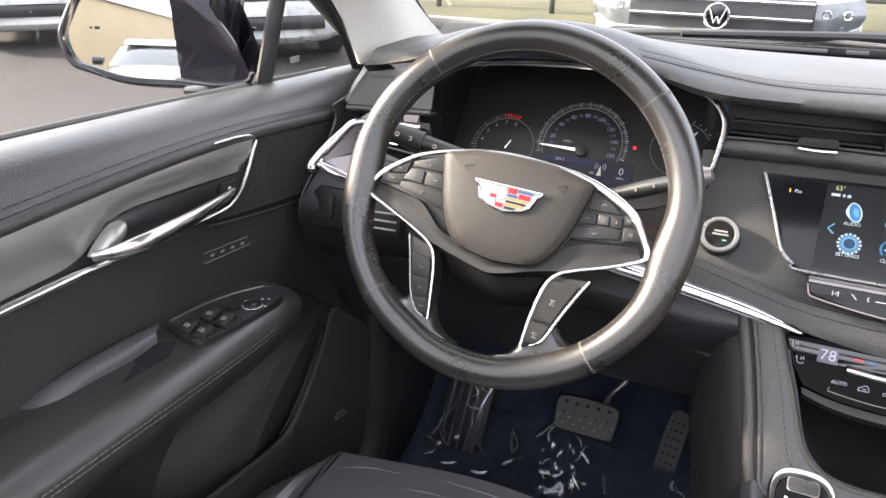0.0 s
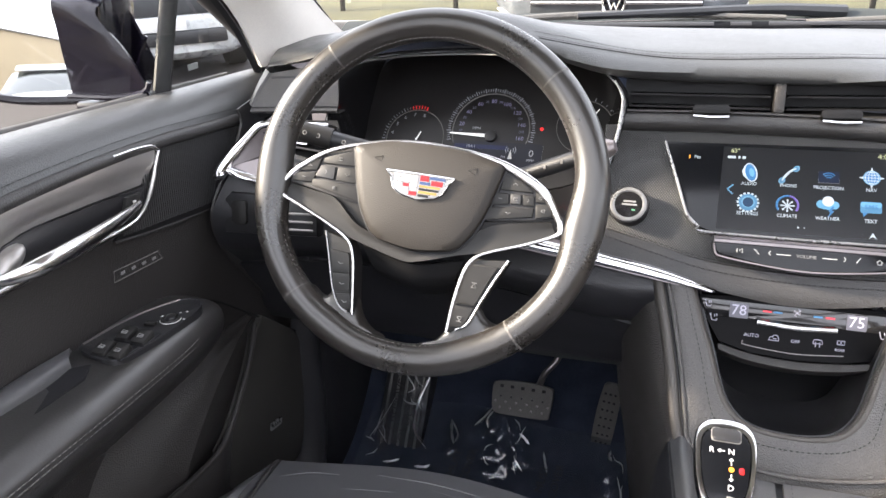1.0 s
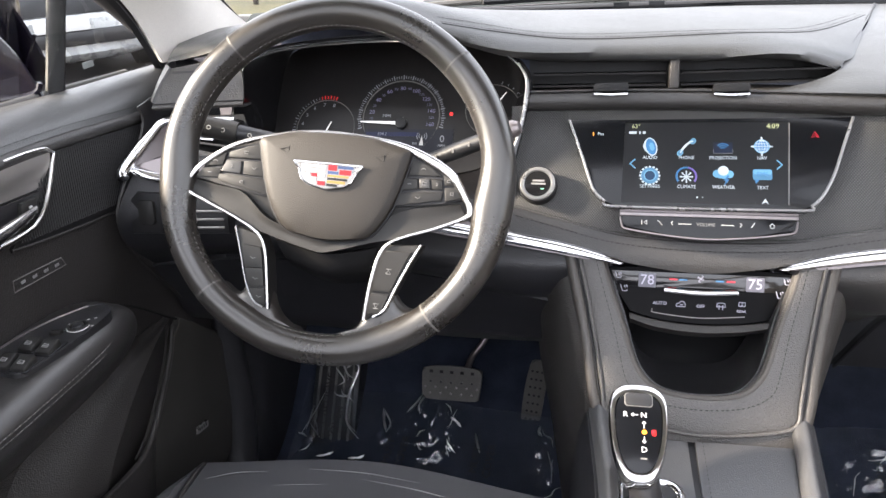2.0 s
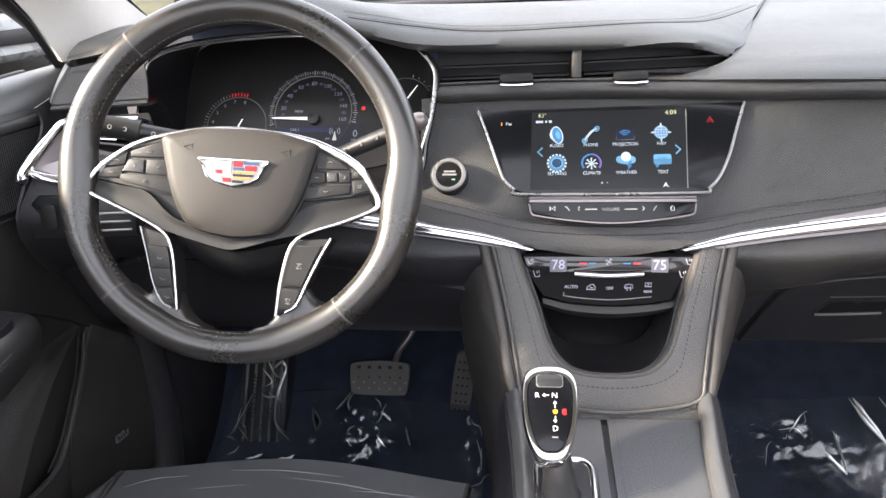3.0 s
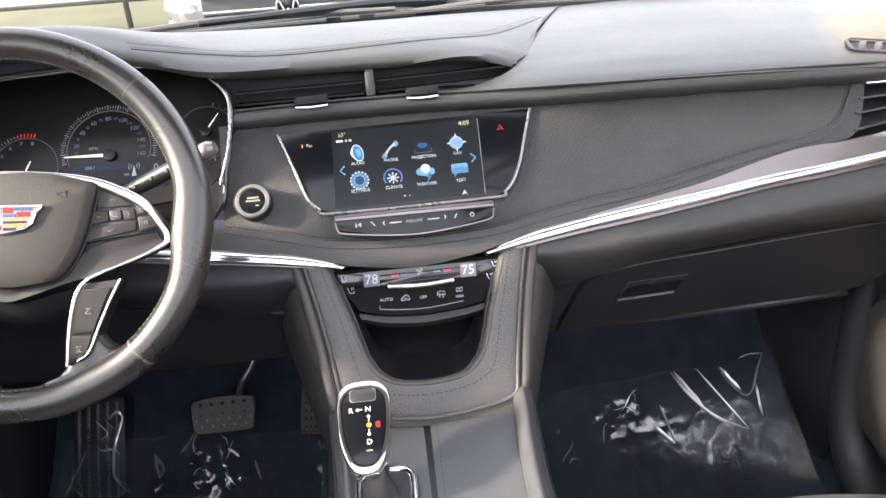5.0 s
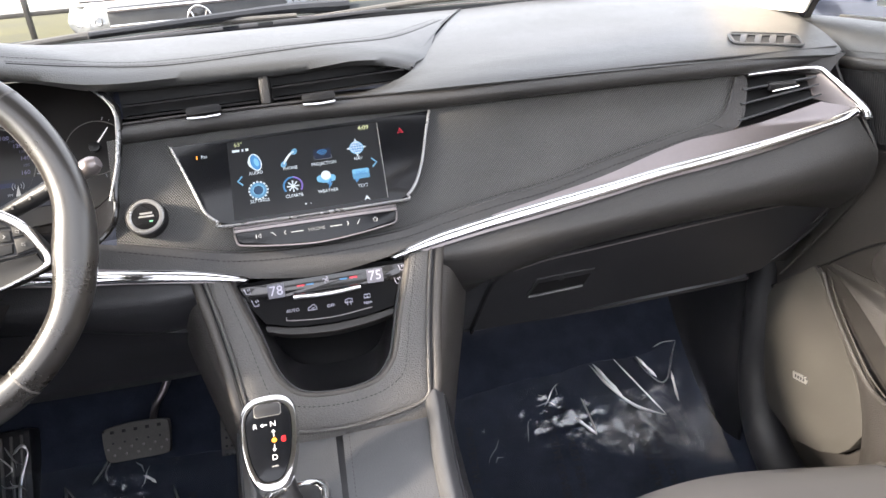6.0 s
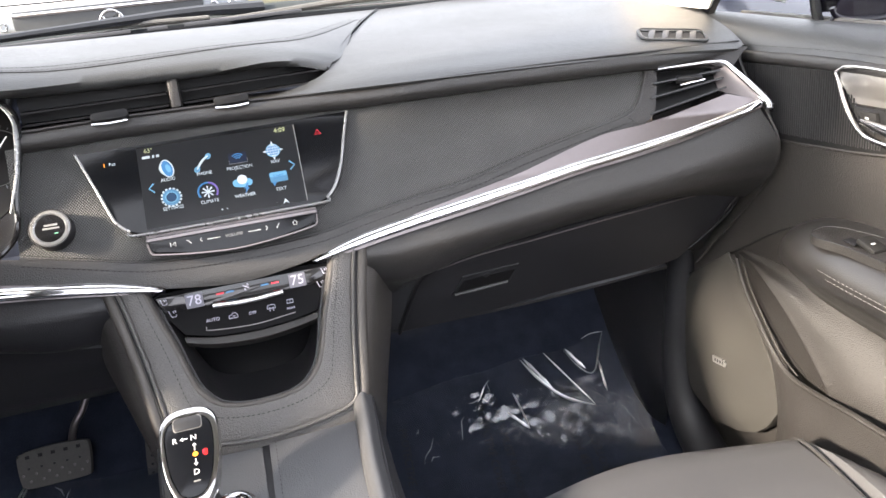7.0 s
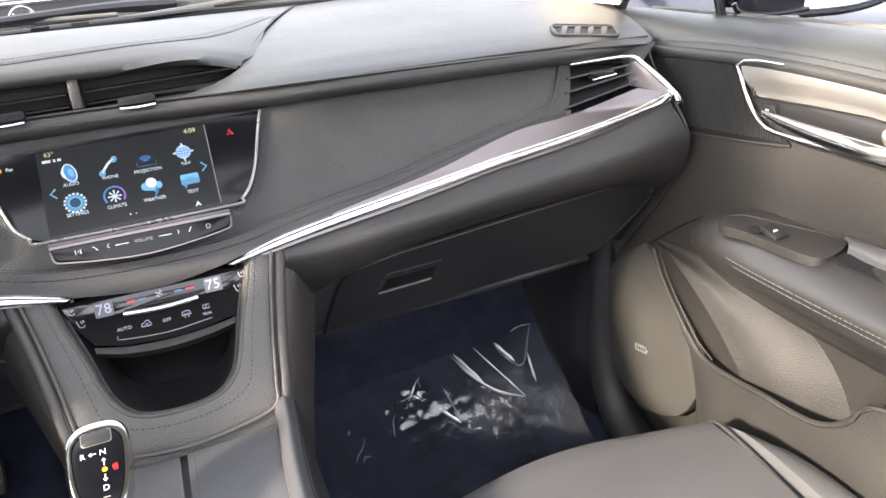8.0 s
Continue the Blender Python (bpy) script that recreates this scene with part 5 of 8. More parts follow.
text("airbag_word", "AIRBAG", 0.0085, wm(0.003, -0.0300, 0.0166) @ pose(0, 0, 0, 4, 0, 0), INK_AND_SHADE, hub)
for s in (1, -1):
    part("horn_mark", tube(wpts([(0.003 + s * 0.050 - 0.005, 0.026, 0.0156), (0.003 + s * 0.050 + 0.004, 0.029, 0.0154), (0.003 + s * 0.050 + 0.004, 0.022, 0.0157)]), 0.0005, 5, closed=True), DARK_PLASTIC, hub)
# shield badge of plain coloured bars
BADGE = [(-0.0360, 0.0130), (0.0360, 0.0130), (0.0300, 0.0060), (0.0265, -0.0035), (0.0190, -0.0090), (0.0, -0.0130), (-0.0190, -0.0090), (-0.0265, -0.0035), (-0.0300, 0.0060)]
crest = part("badge", plate(BADGE, wm(0.001, 0.002, 0.0160), 0, 0.0032, 0.0008), SATIN_LIGHT, hub, "shield-shaped chrome badge with coloured bars")
part("badge_edge", tube([wm(0.001, 0.002, 0.0192) @ Vector((x, y, 0)) for x, y in BADGE], 0.0010, 8, closed=True), CHROME, crest)
B_RED, B_BLUE, B_GOLD, B_WHITE, B_BLACK = (material("badge_" + n, c, 0.40, vary=0.05, spec=0.3) for n, c in (("red", (0.26, 0.012, 0.018)), ("blue", (0.035, 0.06, 0.14)), ("gold", (0.28, 0.18, 0.055)), ("white", (0.26, 0.26, 0.27)), ("black", (0.01, 0.01, 0.01))))
for x0, x1, y0, y1, mt in ((-0.027, -0.001, 0.0080, 0.0115, B_WHITE), (-0.026, -0.001, 0.0035, 0.0070, B_WHITE), (-0.024, -0.017, -0.0010, 0.0025, B_WHITE), (-0.016, -0.010, -0.0010, 0.0025, B_RED), (-0.009, -0.001, -0.0010, 0.0025, B_WHITE), (-0.018, -0.010, -0.0060, -0.0020, B_WHITE), (-0.009, -0.001, -0.0090, -0.0050, B_RED),
                           (0.001, 0.010, 0.0065, 0.0118, B_RED), (0.011, 0.027, 0.0090, 0.0115, B_BLUE), (0.001, 0.012, 0.0030, 0.0058, B_BLUE), (0.013, 0.025, 0.0030, 0.0080, B_RED), (0.001, 0.023, 0.0000, 0.0022, B_GOLD), (0.001, 0.022, -0.0030, -0.0008, B_BLACK), (0.001, 0.020, -0.0062, -0.0036, B_GOLD), (0.001, 0.012, -0.0095, -0.0070, B_BLACK)):
    part("enamel_bar", rbox(x1 - x0, y1 - y0, 0.0010, wm(0.001 + (x0 + x1) / 2, 0.002 + (y0 + y1) / 2, 0.0194), 0), mt, crest)

# ---- column, stalks ----
column = thing("steering_column", (-0.39, 0.80, 0.64), "black plastic steering column shroud", "steering column")
part("shroud", tube([WM @ Vector((0, -0.015, -0.02)), WM @ Vector((0, -0.02, -0.10)), WM @ Vector((0, -0.03, -0.24))], [0.062, 0.066, 0.075], 20, n=10, flat=0.8), HARD_PLASTIC, column)
stalk = thing("indicator_stalk", (-0.50, 0.74, 0.73), "black indicator stalk with pale markings", "stalk")
SA, SBq = Vector((-0.455, 0.750, 0.742)), Vector((-0.560, 0.728, 0.771))
part("arm", tube([SA, SA.lerp(SBq, 0.55), SBq], [0.008, 0.0095, 0.0105], 12, n=10), DARK_PLASTIC, stalk)
part("knob", tube([SA.lerp(SBq, 0.62), SBq], [0.0125, 0.0115], 14, n=6), BUTTON, stalk)
for t in (0.45, 0.72, 0.86):
    q = SA.lerp(SBq, t) + Vector((0, -0.0115, 0.0045))
    part("stalk_mark", ring(0.0018, 0.0026, -0.0004, 0.0004, Matrix.Translation(q) @ pose(0, 0, 0, 70, 0, 0), 14, 0.0002), MARK_DIM, stalk)
wiper_stalk = thing("wiper_stalk", (-0.25, 0.74, 0.72), "black wiper stalk with a silver-tipped knob", "stalk")
SC1, SD = Vector((-0.320, 0.750, 0.718)), Vector((-0.207, 0.740, 0.766))
part("arm", tube([SC1, SC1.lerp(SD, 0.5), SD], [0.008, 0.0090, 0.0080], 14, n=10), DARK_PLASTIC, wiper_stalk)
part("knob", tube([SC1.lerp(SD, 0.90), SD + (SD - SC1) * 0.06], [0.0088, 0.0100, 0.0098, 0.0060], 16, n=8), SATIN_DARK, wiper_stalk, "satin silver knob")
for t in (0.25, 0.42, 0.58):
    q = SC1.lerp(SD, t) + Vector((0, -0.009, 0.004))
    part("stalk_mark", rbox(0.0022, 0.0008, 0.0045, Matrix.Translation(q) @ pose(0, 0, 0, -20, 0, 0), 0), STITCH, wiper_stalk)

# ---- centre console ----
console = thing("centre_console", (0, 0.45, 0.03), "black leather centre console with open tray", "centre console")
UM = plane_at((0, 0.665, 0.473), (1, 0, 0), (0, -1.15, 1))


def um(pts, w):
    return [UM @ Vector((x, y, w)) for x, y in pts]


OUT_HALF = [(0.136, 0.176), (0.1235, 0.125), (0.1120, 0.070), (0.1035, 0.020), (0.0970, -0.006), (0.064, -0.0165)]
IN_HALF = [(0.106, 0.170), (0.0945, 0.132), (0.0830, 0.100), (0.0715, 0.062), (0.0630, 0.043), (0.0470, 0.0265), (0.026, 0.0198)]
U_OUT = [(-x, y) for x, y in OUT_HALF] + [(0.0, -0.0228)] + OUT_HALF[::-1]
U_IN = [(-x, y) for x, y in IN_HALF] + [(0.0, 0.0180)] + IN_HALF[::-1]
U_OUT_FINE, U_IN_FINE = ([(p.x, p.y) for p in spline([(*q, 0) for q in pts], 41)] for pts in (U_OUT, U_IN))
U_MID = [((a[0] + b[0]) / 2, (a[1] + b[1]) / 2) for a, b in zip(U_OUT_FINE, U_IN_FINE)]
surround = part("tray_surround", loft([um(U_OUT, -0.012), um(U_OUT, -0.001), um(U_MID, 0.003), um(U_IN, 0.0), um([(x * 0.97, y + 0.003) for x, y in U_IN], -0.014)], 90, 22, 0.003), CONSOLE_LEATHER_LIT, console, "padded black leather tray surround")
part("surround_stitching", stitches(um([(0.35 * a[0] + 0.65 * b[0], 0.35 * a[1] + 0.65 * b[1]) for a, b in zip(U_OUT_FINE, U_IN_FINE)], 0.0030), 0.0036, 0.0018, 0.0007), STITCH_DARK, surround)
part("inner_roll", tube(um([(x * 1.03, y - 0.0015) for x, y in U_IN], -0.0012), 0.0036, 10, n=90), ROLL_LEATHER_LIT, surround)
part("surround_edge", tube(um(U_OUT, 0.001), 0.0022, 8, n=90), CONSOLE_LEATHER_LIT, console)
# tray
cav0 = um([(x * 0.95, y + 0.004) for x, y in U_IN], -0.012)
cav1 = [(x * 0.93, y + 0.045, z - 0.035) for x, y, z in cav0]
cav2 = [(x * 0.90, 0.80 + 0.3 * (y - 0.70), 0.445 + 0.55 * (z - 0.475)) for x, y, z in cav0]
part("tray", loft([cav0, cav1, cav2], 50, 14, 0.003), DARK_PLASTIC, console, "deep black storage tray")
part("tray_back", loft([[(-0.095, 0.84, 0.60), (0.095, 0.84, 0.60)], [(-0.090, 0.85, 0.42), (0.090, 0.85, 0.42)], [(-0.085, 0.79, 0.435), (0.085, 0.79, 0.435)]], 10, 10, 0.003), DARK_PLASTIC, console)
# side bolsters and walls
for s in (1, -1):
    edge = um([(s * abs(x), y) for x, y in U_OUT[:5]], -0.003)
    mid = [(s * 0.166, 0.792, 0.575), (s * 0.150, 0.755, 0.525), (s * 0.132, 0.715, 0.478), (s * 0.118, 0.680, 0.440), (s * 0.112, 0.672, 0.425)]
    far = [(s * 0.188, 0.83, 0.53), (s * 0.180, 0.83, 0.47), (s * 0.160, 0.80, 0.40), (s * 0.140, 0.77, 0.33), (s * 0.132, 0.75, 0.30)]
    low = [(s * 0.195, 0.92, 0.44), (s * 0.188, 0.92, 0.36), (s * 0.170, 0.91, 0.26), (s * 0.150, 0.89, 0.12), (s * 0.140, 0.88, 0.02)]
    part("side_bolster", loft([edge, [(p[0] + s * 0.012, p[1] + 0.006, p[2] - 0.006) for p in [tuple(q) for q in edge]], mid, far, low], 30, 24, 0.003), CONSOLE_LEATHER_LIT, console, "rounded black leather console side")
    part("bolster_edge", tube(um([(s * (abs(x) + 0.0095), y - 0.002) for x, y in U_OUT[:5]], -0.0060), 0.0072, 14, n=40), ROLL_LEATHER_LIT, console)
    part("bolster_gap", tube(um([(s * (abs(x) + 0.0035), y) for x, y in U_OUT[:5]], -0.0005), 0.0012, 6, n=40), INK_AND_SHADE, console)
    part("side_wall", loft([[(s * 0.116, 0.668, 0.462), (s * 0.103, 0.50, 0.452), (s * 0.095, 0.10, 0.452), (s * 0.095, -0.40, 0.452)], [(s * 0.122, 0.672, 0.44), (s * 0.110, 0.50, 0.43), (s * 0.104, 0.10, 0.43), (s * 0.104, -0.40, 0.43)], [(s * 0.132, 0.73, 0.30), (s * 0.138, 0.45, 0.30), (s * 0.140, 0.10, 0.30), (s * 0.14, -0.40, 0.30)], [(s * 0.140, 0.88, 0.02), (s * 0.142, 0.45, 0.02), (s * 0.142, 0.10, 0.02), (s * 0.142, -0.40, 0.02)]], 24, 16, 0.003), HARD_PLASTIC, console)
    part("console_rail", loft([[(s * 0.0935, 0.660, 0.462), (s * 0.0810, 0.50, 0.452), (s * 0.074, 0.10, 0.451)], [(s * 0.0965, 0.662, 0.470), (s * 0.0840, 0.50, 0.459), (s * 0.077, 0.10, 0.457)], [(s * 0.107, 0.665, 0.475), (s * 0.0935, 0.50, 0.463), (s * 0.086, 0.10, 0.460)], [(s * 0.117, 0.668, 0.466), (s * 0.1030, 0.50, 0.455), (s * 0.095, 0.10, 0.452)]], 30, 14, 0.004), DECK_LEATHER_LIT, console)
# deck
part("deck", loft([[(-0.096, 0.645, 0.452), (-0.012, 0.645, 0.450)], [(-0.093, 0.45, 0.449), (-0.012, 0.45, 0.448)], [(-0.09, -0.40, 0.45), (-0.012, -0.40, 0.45)]], 8, 16, 0.005), DECK_LEATHER_LIT, console, "black console deck")
part("lid", loft([[(-0.004, 0.645, 0.451), (0.095, 0.645, 0.453)], [(-0.006, 0.45, 0.449), (0.092, 0.45, 0.450)], [(-0.006, -0.40, 0.45), (0.09, -0.40, 0.45)]], 8, 16, 0.006), DECK_LEATHER_LIT, console, "black leather-covered lid")
part("lid_stitching", stitches([(0.003, 0.644, 0.4535), (0.0015, 0.52, 0.4520), (0.001, 0.30, 0.4525)], 0.004, 0.002, 0.0005), STITCH_DARK, console)
part("deck_base", loft([[(-0.110, 0.66, 0.446), (0.110, 0.66, 0.446)], [(-0.110, -0.40, 0.442), (0.110, -0.40, 0.442)]], 4, 4, 0.004), DARK_PLASTIC, console)
part("deck_front", loft([[(-0.100, 0.660, 0.468), (0.100, 0.660, 0.468)], [(-0.100, 0.650, 0.446), (0.100, 0.650, 0.446)]], 4, 4, 0.003), CONSOLE_LEATHER_LIT, console)

# climate panel
CP = plane_at((0.003, 0.7755, 0.590), (1, 0, 0), (0, -0.93, 0.36))
climate = thing("climate_panel", (0, 0.79, 0.53), "glossy black climate control panel with lit symbols", "climate panel")
cl_out = [(-0.104, 0.0), (-0.050, 0.0035), (0.0, 0.0045), (0.050, 0.0035), (0.104, 0.0), (0.0955, -0.025), (0.0815, -0.0535), (0.045, -0.0590), (0.0, -0.0615), (-0.045, -0.0585), (-0.0775, -0.0515), (-0.0945, -0.0225)]
part("panel", plate(cl_out, CP, -0.012, 0.0, 0.0015), material("climate_gloss", (0.004, 0.004, 0.0045), 0.12, spec=0.05, vary=0.1, rough_vary=0.04), climate)
part("lower_lip", loft([[CP @ Vector(q) for q in ((-0.0775, -0.0525, 0.002), (-0.045, -0.0595, 0.003), (0, -0.0625, 0.004), (0.045, -0.0600, 0.003), (0.0815, -0.0545, 0.002))],
                        [CP @ Vector(q) for q in ((-0.0765, -0.0590, 0.005), (-0.045, -0.0675, 0.007), (0, -0.0710, 0.008), (0.045, -0.0680, 0.007), (0.0800, -0.0610, 0.005))],
                        [CP @ Vector(q) for q in ((-0.0760, -0.0660, -0.012), (-0.045, -0.0750, -0.012), (0, -0.0790, -0.012), (0.045, -0.0755, -0.012), (0.0790, -0.0680, -0.012))]], 40, 8, 0.003), SOFT_PLASTIC, climate)
part("display_band", plate([(-0.100, -0.003), (0.100, -0.003), (0.0915, -0.0215), (0.045, -0.0225), (0.040, -0.0195), (-0.040, -0.0195), (-0.045, -0.0225), (-0.0930, -0.0215)], CP, 0, 0.0012, 0.0005), GLOSS_BLACK, climate, "smoked display strip")
part("temperature_bar", tube([CP @ Vector(q) for q in ((-0.040, -0.0225, 0.006), (0.0, -0.0245, 0.007), (0.040, -0.0225, 0.006))], 0.0036, 10, n=20, flat=0.8), CHROME, climate, "chrome toggle bar")
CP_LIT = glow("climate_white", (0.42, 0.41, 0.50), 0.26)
BACKLIT = glow("climate_backlight", (0.10, 0.10, 0.125), 0.2)
for u, t in ((-0.059, "78"), (0.059, "75")):
    part("digit_backlight", plate(rounded(0.0195, 0.0165, 0.001), CP @ Matrix.Translation((u, -0.0132, 0.0012)), 0, 0.0003), BACKLIT, climate)
    text("temperature", t, 0.0165, CP @ Matrix.Translation((u, -0.0132, 0.0018)), CP_LIT, climate)


def symbol(u, v, w, strokes):
    part("lit_symbol", join(*[tube([CP @ Vector((u + w * x, v + w * y, 0.0016)) for x, y in line], 0.00045, 5) for line in strokes]), CP_LIT, climate)


SEAT_SIGN = [[(-0.5, 0.6), (-0.2, -0.4), (0.5, -0.4), (0.5, -0.1)], [(0.1, 0.5), (0.2, 0.1)], [(0.4, 0.6), (0.5, 0.2)]]
CAR_SIGN = [[(-0.6, -0.3), (-0.5, 0.1), (-0.2, 0.15), (0.0, 0.4), (0.35, 0.4), (0.6, 0.0), (0.6, -0.3), (-0.6, -0.3)], [(-0.1, -0.05), (0.3, -0.05)]]
SCREEN_SIGN = [[(-0.6, -0.1), (-0.5, 0.4), (0.0, 0.5), (0.5, 0.4), (0.6, -0.1), (0.0, -0.05), (-0.6, -0.1)], [(-0.25, -0.5), (-0.25, 0.15)], [(0.25, -0.5), (0.25, 0.15)]]
REAR_SIGN = [[(-0.5, -0.1), (-0.5, 0.5), (0.5, 0.5), (0.5, -0.1), (-0.5, -0.1)], [(0.0, 0.0), (0.0, 0.4)]]
FAN_SIGN = [[(0, 0), (0.4, 0.3), (0.1, 0.5)], [(0, 0), (-0.4, 0.3), (-0.4, 0.0)], [(0, 0), (-0.3, -0.4), (0.0, -0.5)], [(0, 0), (0.4, -0.3), (0.4, 0.0)]]
for u, v, w, sign in ((-0.092, -0.009, 0.0065, SEAT_SIGN), (-0.085, -0.024, 0.0075, SEAT_SIGN), (0.092, -0.009, 0.0065, SEAT_SIGN), (0.085, -0.024, 0.0075, SEAT_SIGN), (0.0, -0.009, 0.008, FAN_SIGN), (-0.0205, -0.0395, 0.0085, CAR_SIGN), (0.0235, -0.0395, 0.008, SCREEN_SIGN), (0.046, -0.0375, 0.007, REAR_SIGN)):
    symbol(u, v, w, sign)
text("auto_word", "AUTO", 0.0056, CP @ Matrix.Translation((-0.0435, -0.0395, 0.0003)), CP_LIT, climate)
text("off_word", "OFF", 0.0052, CP @ Matrix.Translation((0.0015, -0.0410, 0.0003)), CP_LIT, climate)
text("rear_word", "REAR", 0.0042, CP @ Matrix.Translation((0.046, -0.0445, 0.0003)), CP_LIT, climate)
for u, mt in ((-0.030, UI_RED), (-0.019, UI_BLUE), (0.021, UI_BLUE), (0.033, UI_RED)):
    part("arrow_mark", rbox(0.009, 0.0018, 0.0005, CP @ Matrix.Translation((u, -0.0110, 0.0015)), 0), mt, climate)
part("key_line", tube([CP @ Vector(q) for q in ((-0.052, -0.046, 0.001), (-0.050, -0.0505, 0.001), (0, -0.0545, 0.001), (0.050, -0.0505, 0.001))], 0.0006, 5, n=20), SATIN_DARK, climate)

# ---- gear selector ----
KM = plane_at((-0.0710, 0.5600, 0.5225), (1, 0, 0), (0, -0.415, 0.91))
shifter = thing("gear_selector", (-0.068, 0.53, 0.455), "gear selector with chrome shell and gloss black face", "gear selector")
head = curve2([(0.0, 0.0560), (0.017, 0.0530), (0.0265, 0.0400), (0.0275, 0.0150), (0.0245, -0.0130), (0.0185, -0.0330), (0.0110, -0.0450), (0.0, -0.0480), (-0.0110, -0.0450), (-0.0185, -0.0330), (-0.0245, -0.0130), (-0.0275, 0.0150), (-0.0265, 0.0400), (-0.017, 0.0530)], 56)


def head_ring(f, w, dy=0.0):
    return [KM @ Vector((x * f, y * f + dy, w)) for x, y in head]


shell = grid([head_ring(0.72, -0.034, -0.004), head_ring(0.90, -0.024, -0.002), head_ring(1.0, -0.010), head_ring(1.0, -0.003), head_ring(0.95, 0.0010), head_ring(0.86, 0.0022), head_ring(0.80, 0.0022), head_ring(0.785, 0.000)], closed=True)
part("shell", shell, material("smoked_chrome", (0.58, 0.57, 0.56), 0.10, metal=1.0, vary=0.08, rough_vary=0.06), shifter, "polished chrome shell")
bm = grid([head_ring(0.79, 0.000), head_ring(0.77, 0.0016), head_ring(0.60, 0.0030), head_ring(0.25, 0.0040)], closed=True)
bm.faces.new([v for v in bm.verts][-len(head):])
inset_face = part("face", bm, SCREEN, shifter, "gloss black face with shift pattern")
pk = part("park_key", plate(rounded(0.025, 0.013, 0.003), KM @ Matrix.Translation((0, 0.036, 0.0015)), 0, 0.0028, 0.001), DARK_PLASTIC, shifter)
part("park_key_edge", tube([KM @ Vector((x, y + 0.036, 0.0030)) for x, y in rounded(0.0255, 0.0135, 0.003)], 0.0006, 6, closed=True), SATIN, pk)
WH = glow("shift_white", (0.60, 0.60, 0.60), 0.5)
text("shift_letter", "R", 0.0078, KM @ Matrix.Translation((-0.0125, 0.0195, 0.0036)), WH, inset_face)
text("shift_letter", "N", 0.0078, KM @ Matrix.Translation((0.0045, 0.0195, 0.0040)), WH, inset_face)
text("shift_letter", "D", 0.0078, KM @ Matrix.Translation((0.0045, -0.0155, 0.0038)), WH, inset_face)
text("shift_letter", "P", 0.0060, KM @ Matrix.Translation((0.0125, 0.0025, 0.0037)), UI_RED, inset_face)
part("park_patch", plate(rounded(0.0065, 0.0065, 0.0012), KM @ Matrix.Translation((0.0125, 0.0025, 0.0030)), 0, 0.0004), glow("dim_red", (0.35, 0.012, 0.012), 0.5), inset_face)
part("gate_dot", disc(0.0024, 0, 0.0005, KM @ Matrix.Translation((0.0048, 0.0022, 0.0038)), 14), UI_AMBER, inset_face)
part("gate_arrow", tube([KM @ Vector(q) for q in ((-0.0065, 0.0195, 0.0042), (-0.001, 0.0195, 0.0044))], 0.0005, 5), WH, inset_face)
for y0, y1 in ((0.006, 0.0125), (-0.0025, -0.0085)):
    part("gate_arrow", tube([KM @ Vector((0.0047, y0, 0.0043)), KM @ Vector((0.0047, y1, 0.0043))], 0.0005, 5), WH, inset_face)
part("mode_marks", rbox(0.006, 0.0014, 0.0004, KM @ Matrix.Translation((0.004, -0.024, 0.0034)), 0), STITCH, inset_face)
for p, q in (((-0.0065, 0.0195), (-1, 0)), ((0.0047, 0.0125), (0, 1)), ((0.0047, -0.0085), (0, -1))):
    d = Vector((*q, 0))
    o = Vector((-d.y, d.x, 0))
    tip = Vector((*p, 0.0043))
    part("arrow_head", tube([KM @ (tip - 0.0016 * d + 0.0016 * o), KM @ (tip + 0.0006 * d), KM @ (tip - 0.0016 * d - 0.0016 * o)], 0.0005, 5), WH, inset_face)
part("neck", tube([KM @ Vector((0, -0.018, -0.016)), Vector((-0.064, 0.532, 0.482)), Vector((-0.060, 0.526, 0.452))], [0.016, 0.0145, 0.0205], 18, n=12), DARK_PLASTIC, shifter)
bp = plane_at((-0.057, 0.524, 0.4545), (1, 0, 0), (0, -0.02, 1))
part("base_plate", plate(rounded(0.067, 0.105, 0.014), bp, -0.006, 0.001, 0.002), SATIN_DARK, shifter)
part("base_rim", tube([bp @ Vector((x, y, 0.0015)) for x, y in rounded(0.058, 0.094, 0.015, 8)], 0.0048, 10, closed=True), CHROME, shifter, "chrome rim")
part("base_well", plate(rounded(0.052, 0.088, 0.011), bp, 0.0, 0.0034), DARK_PLASTIC, shifter)

# ---- pedals ----
brake = thing("brake_pedal", (-0.36, 1.10, 0.14), "studded black rubber brake pedal", "pedal")
BP = plane_at((-0.363, 1.082, 0.1775), (1, 0, 0), (0, -0.86, 0.50))
pad_line = curve2([(-0.048, 0.027), (0.0, 0.031), (0.048, 0.027), (0.0555, 0.016), (0.0520, -0.024), (0.045, -0.031), (0.0, -0.032), (-0.045, -0.031), (-0.0530, -0.024), (-0.0555, 0.016)], 60)
part("pad", plate(pad_line, BP, -0.012, 0.004, 0.004), RUBBER, brake)
for i in range(5):
    part("hole", rbox(0.0065, 0.0055, 0.002, BP @ Matrix.Translation(((i - 2) * 0.0195, 0.0195, 0.0036)), 0.0005), INK_AND_SHADE, brake)
for n, v in ((5, 0.001), (6, -0.009), (5, -0.020)):
    for i in range(n):
        part("stud", disc(0.0022, 0.002, 0.0056, BP @ Matrix.Translation(((i - (n - 1) / 2) * 0.0195, v, 0)), 10, 0.0006), DARK_PLASTIC if v > 0 else SATIN_DARK, brake)
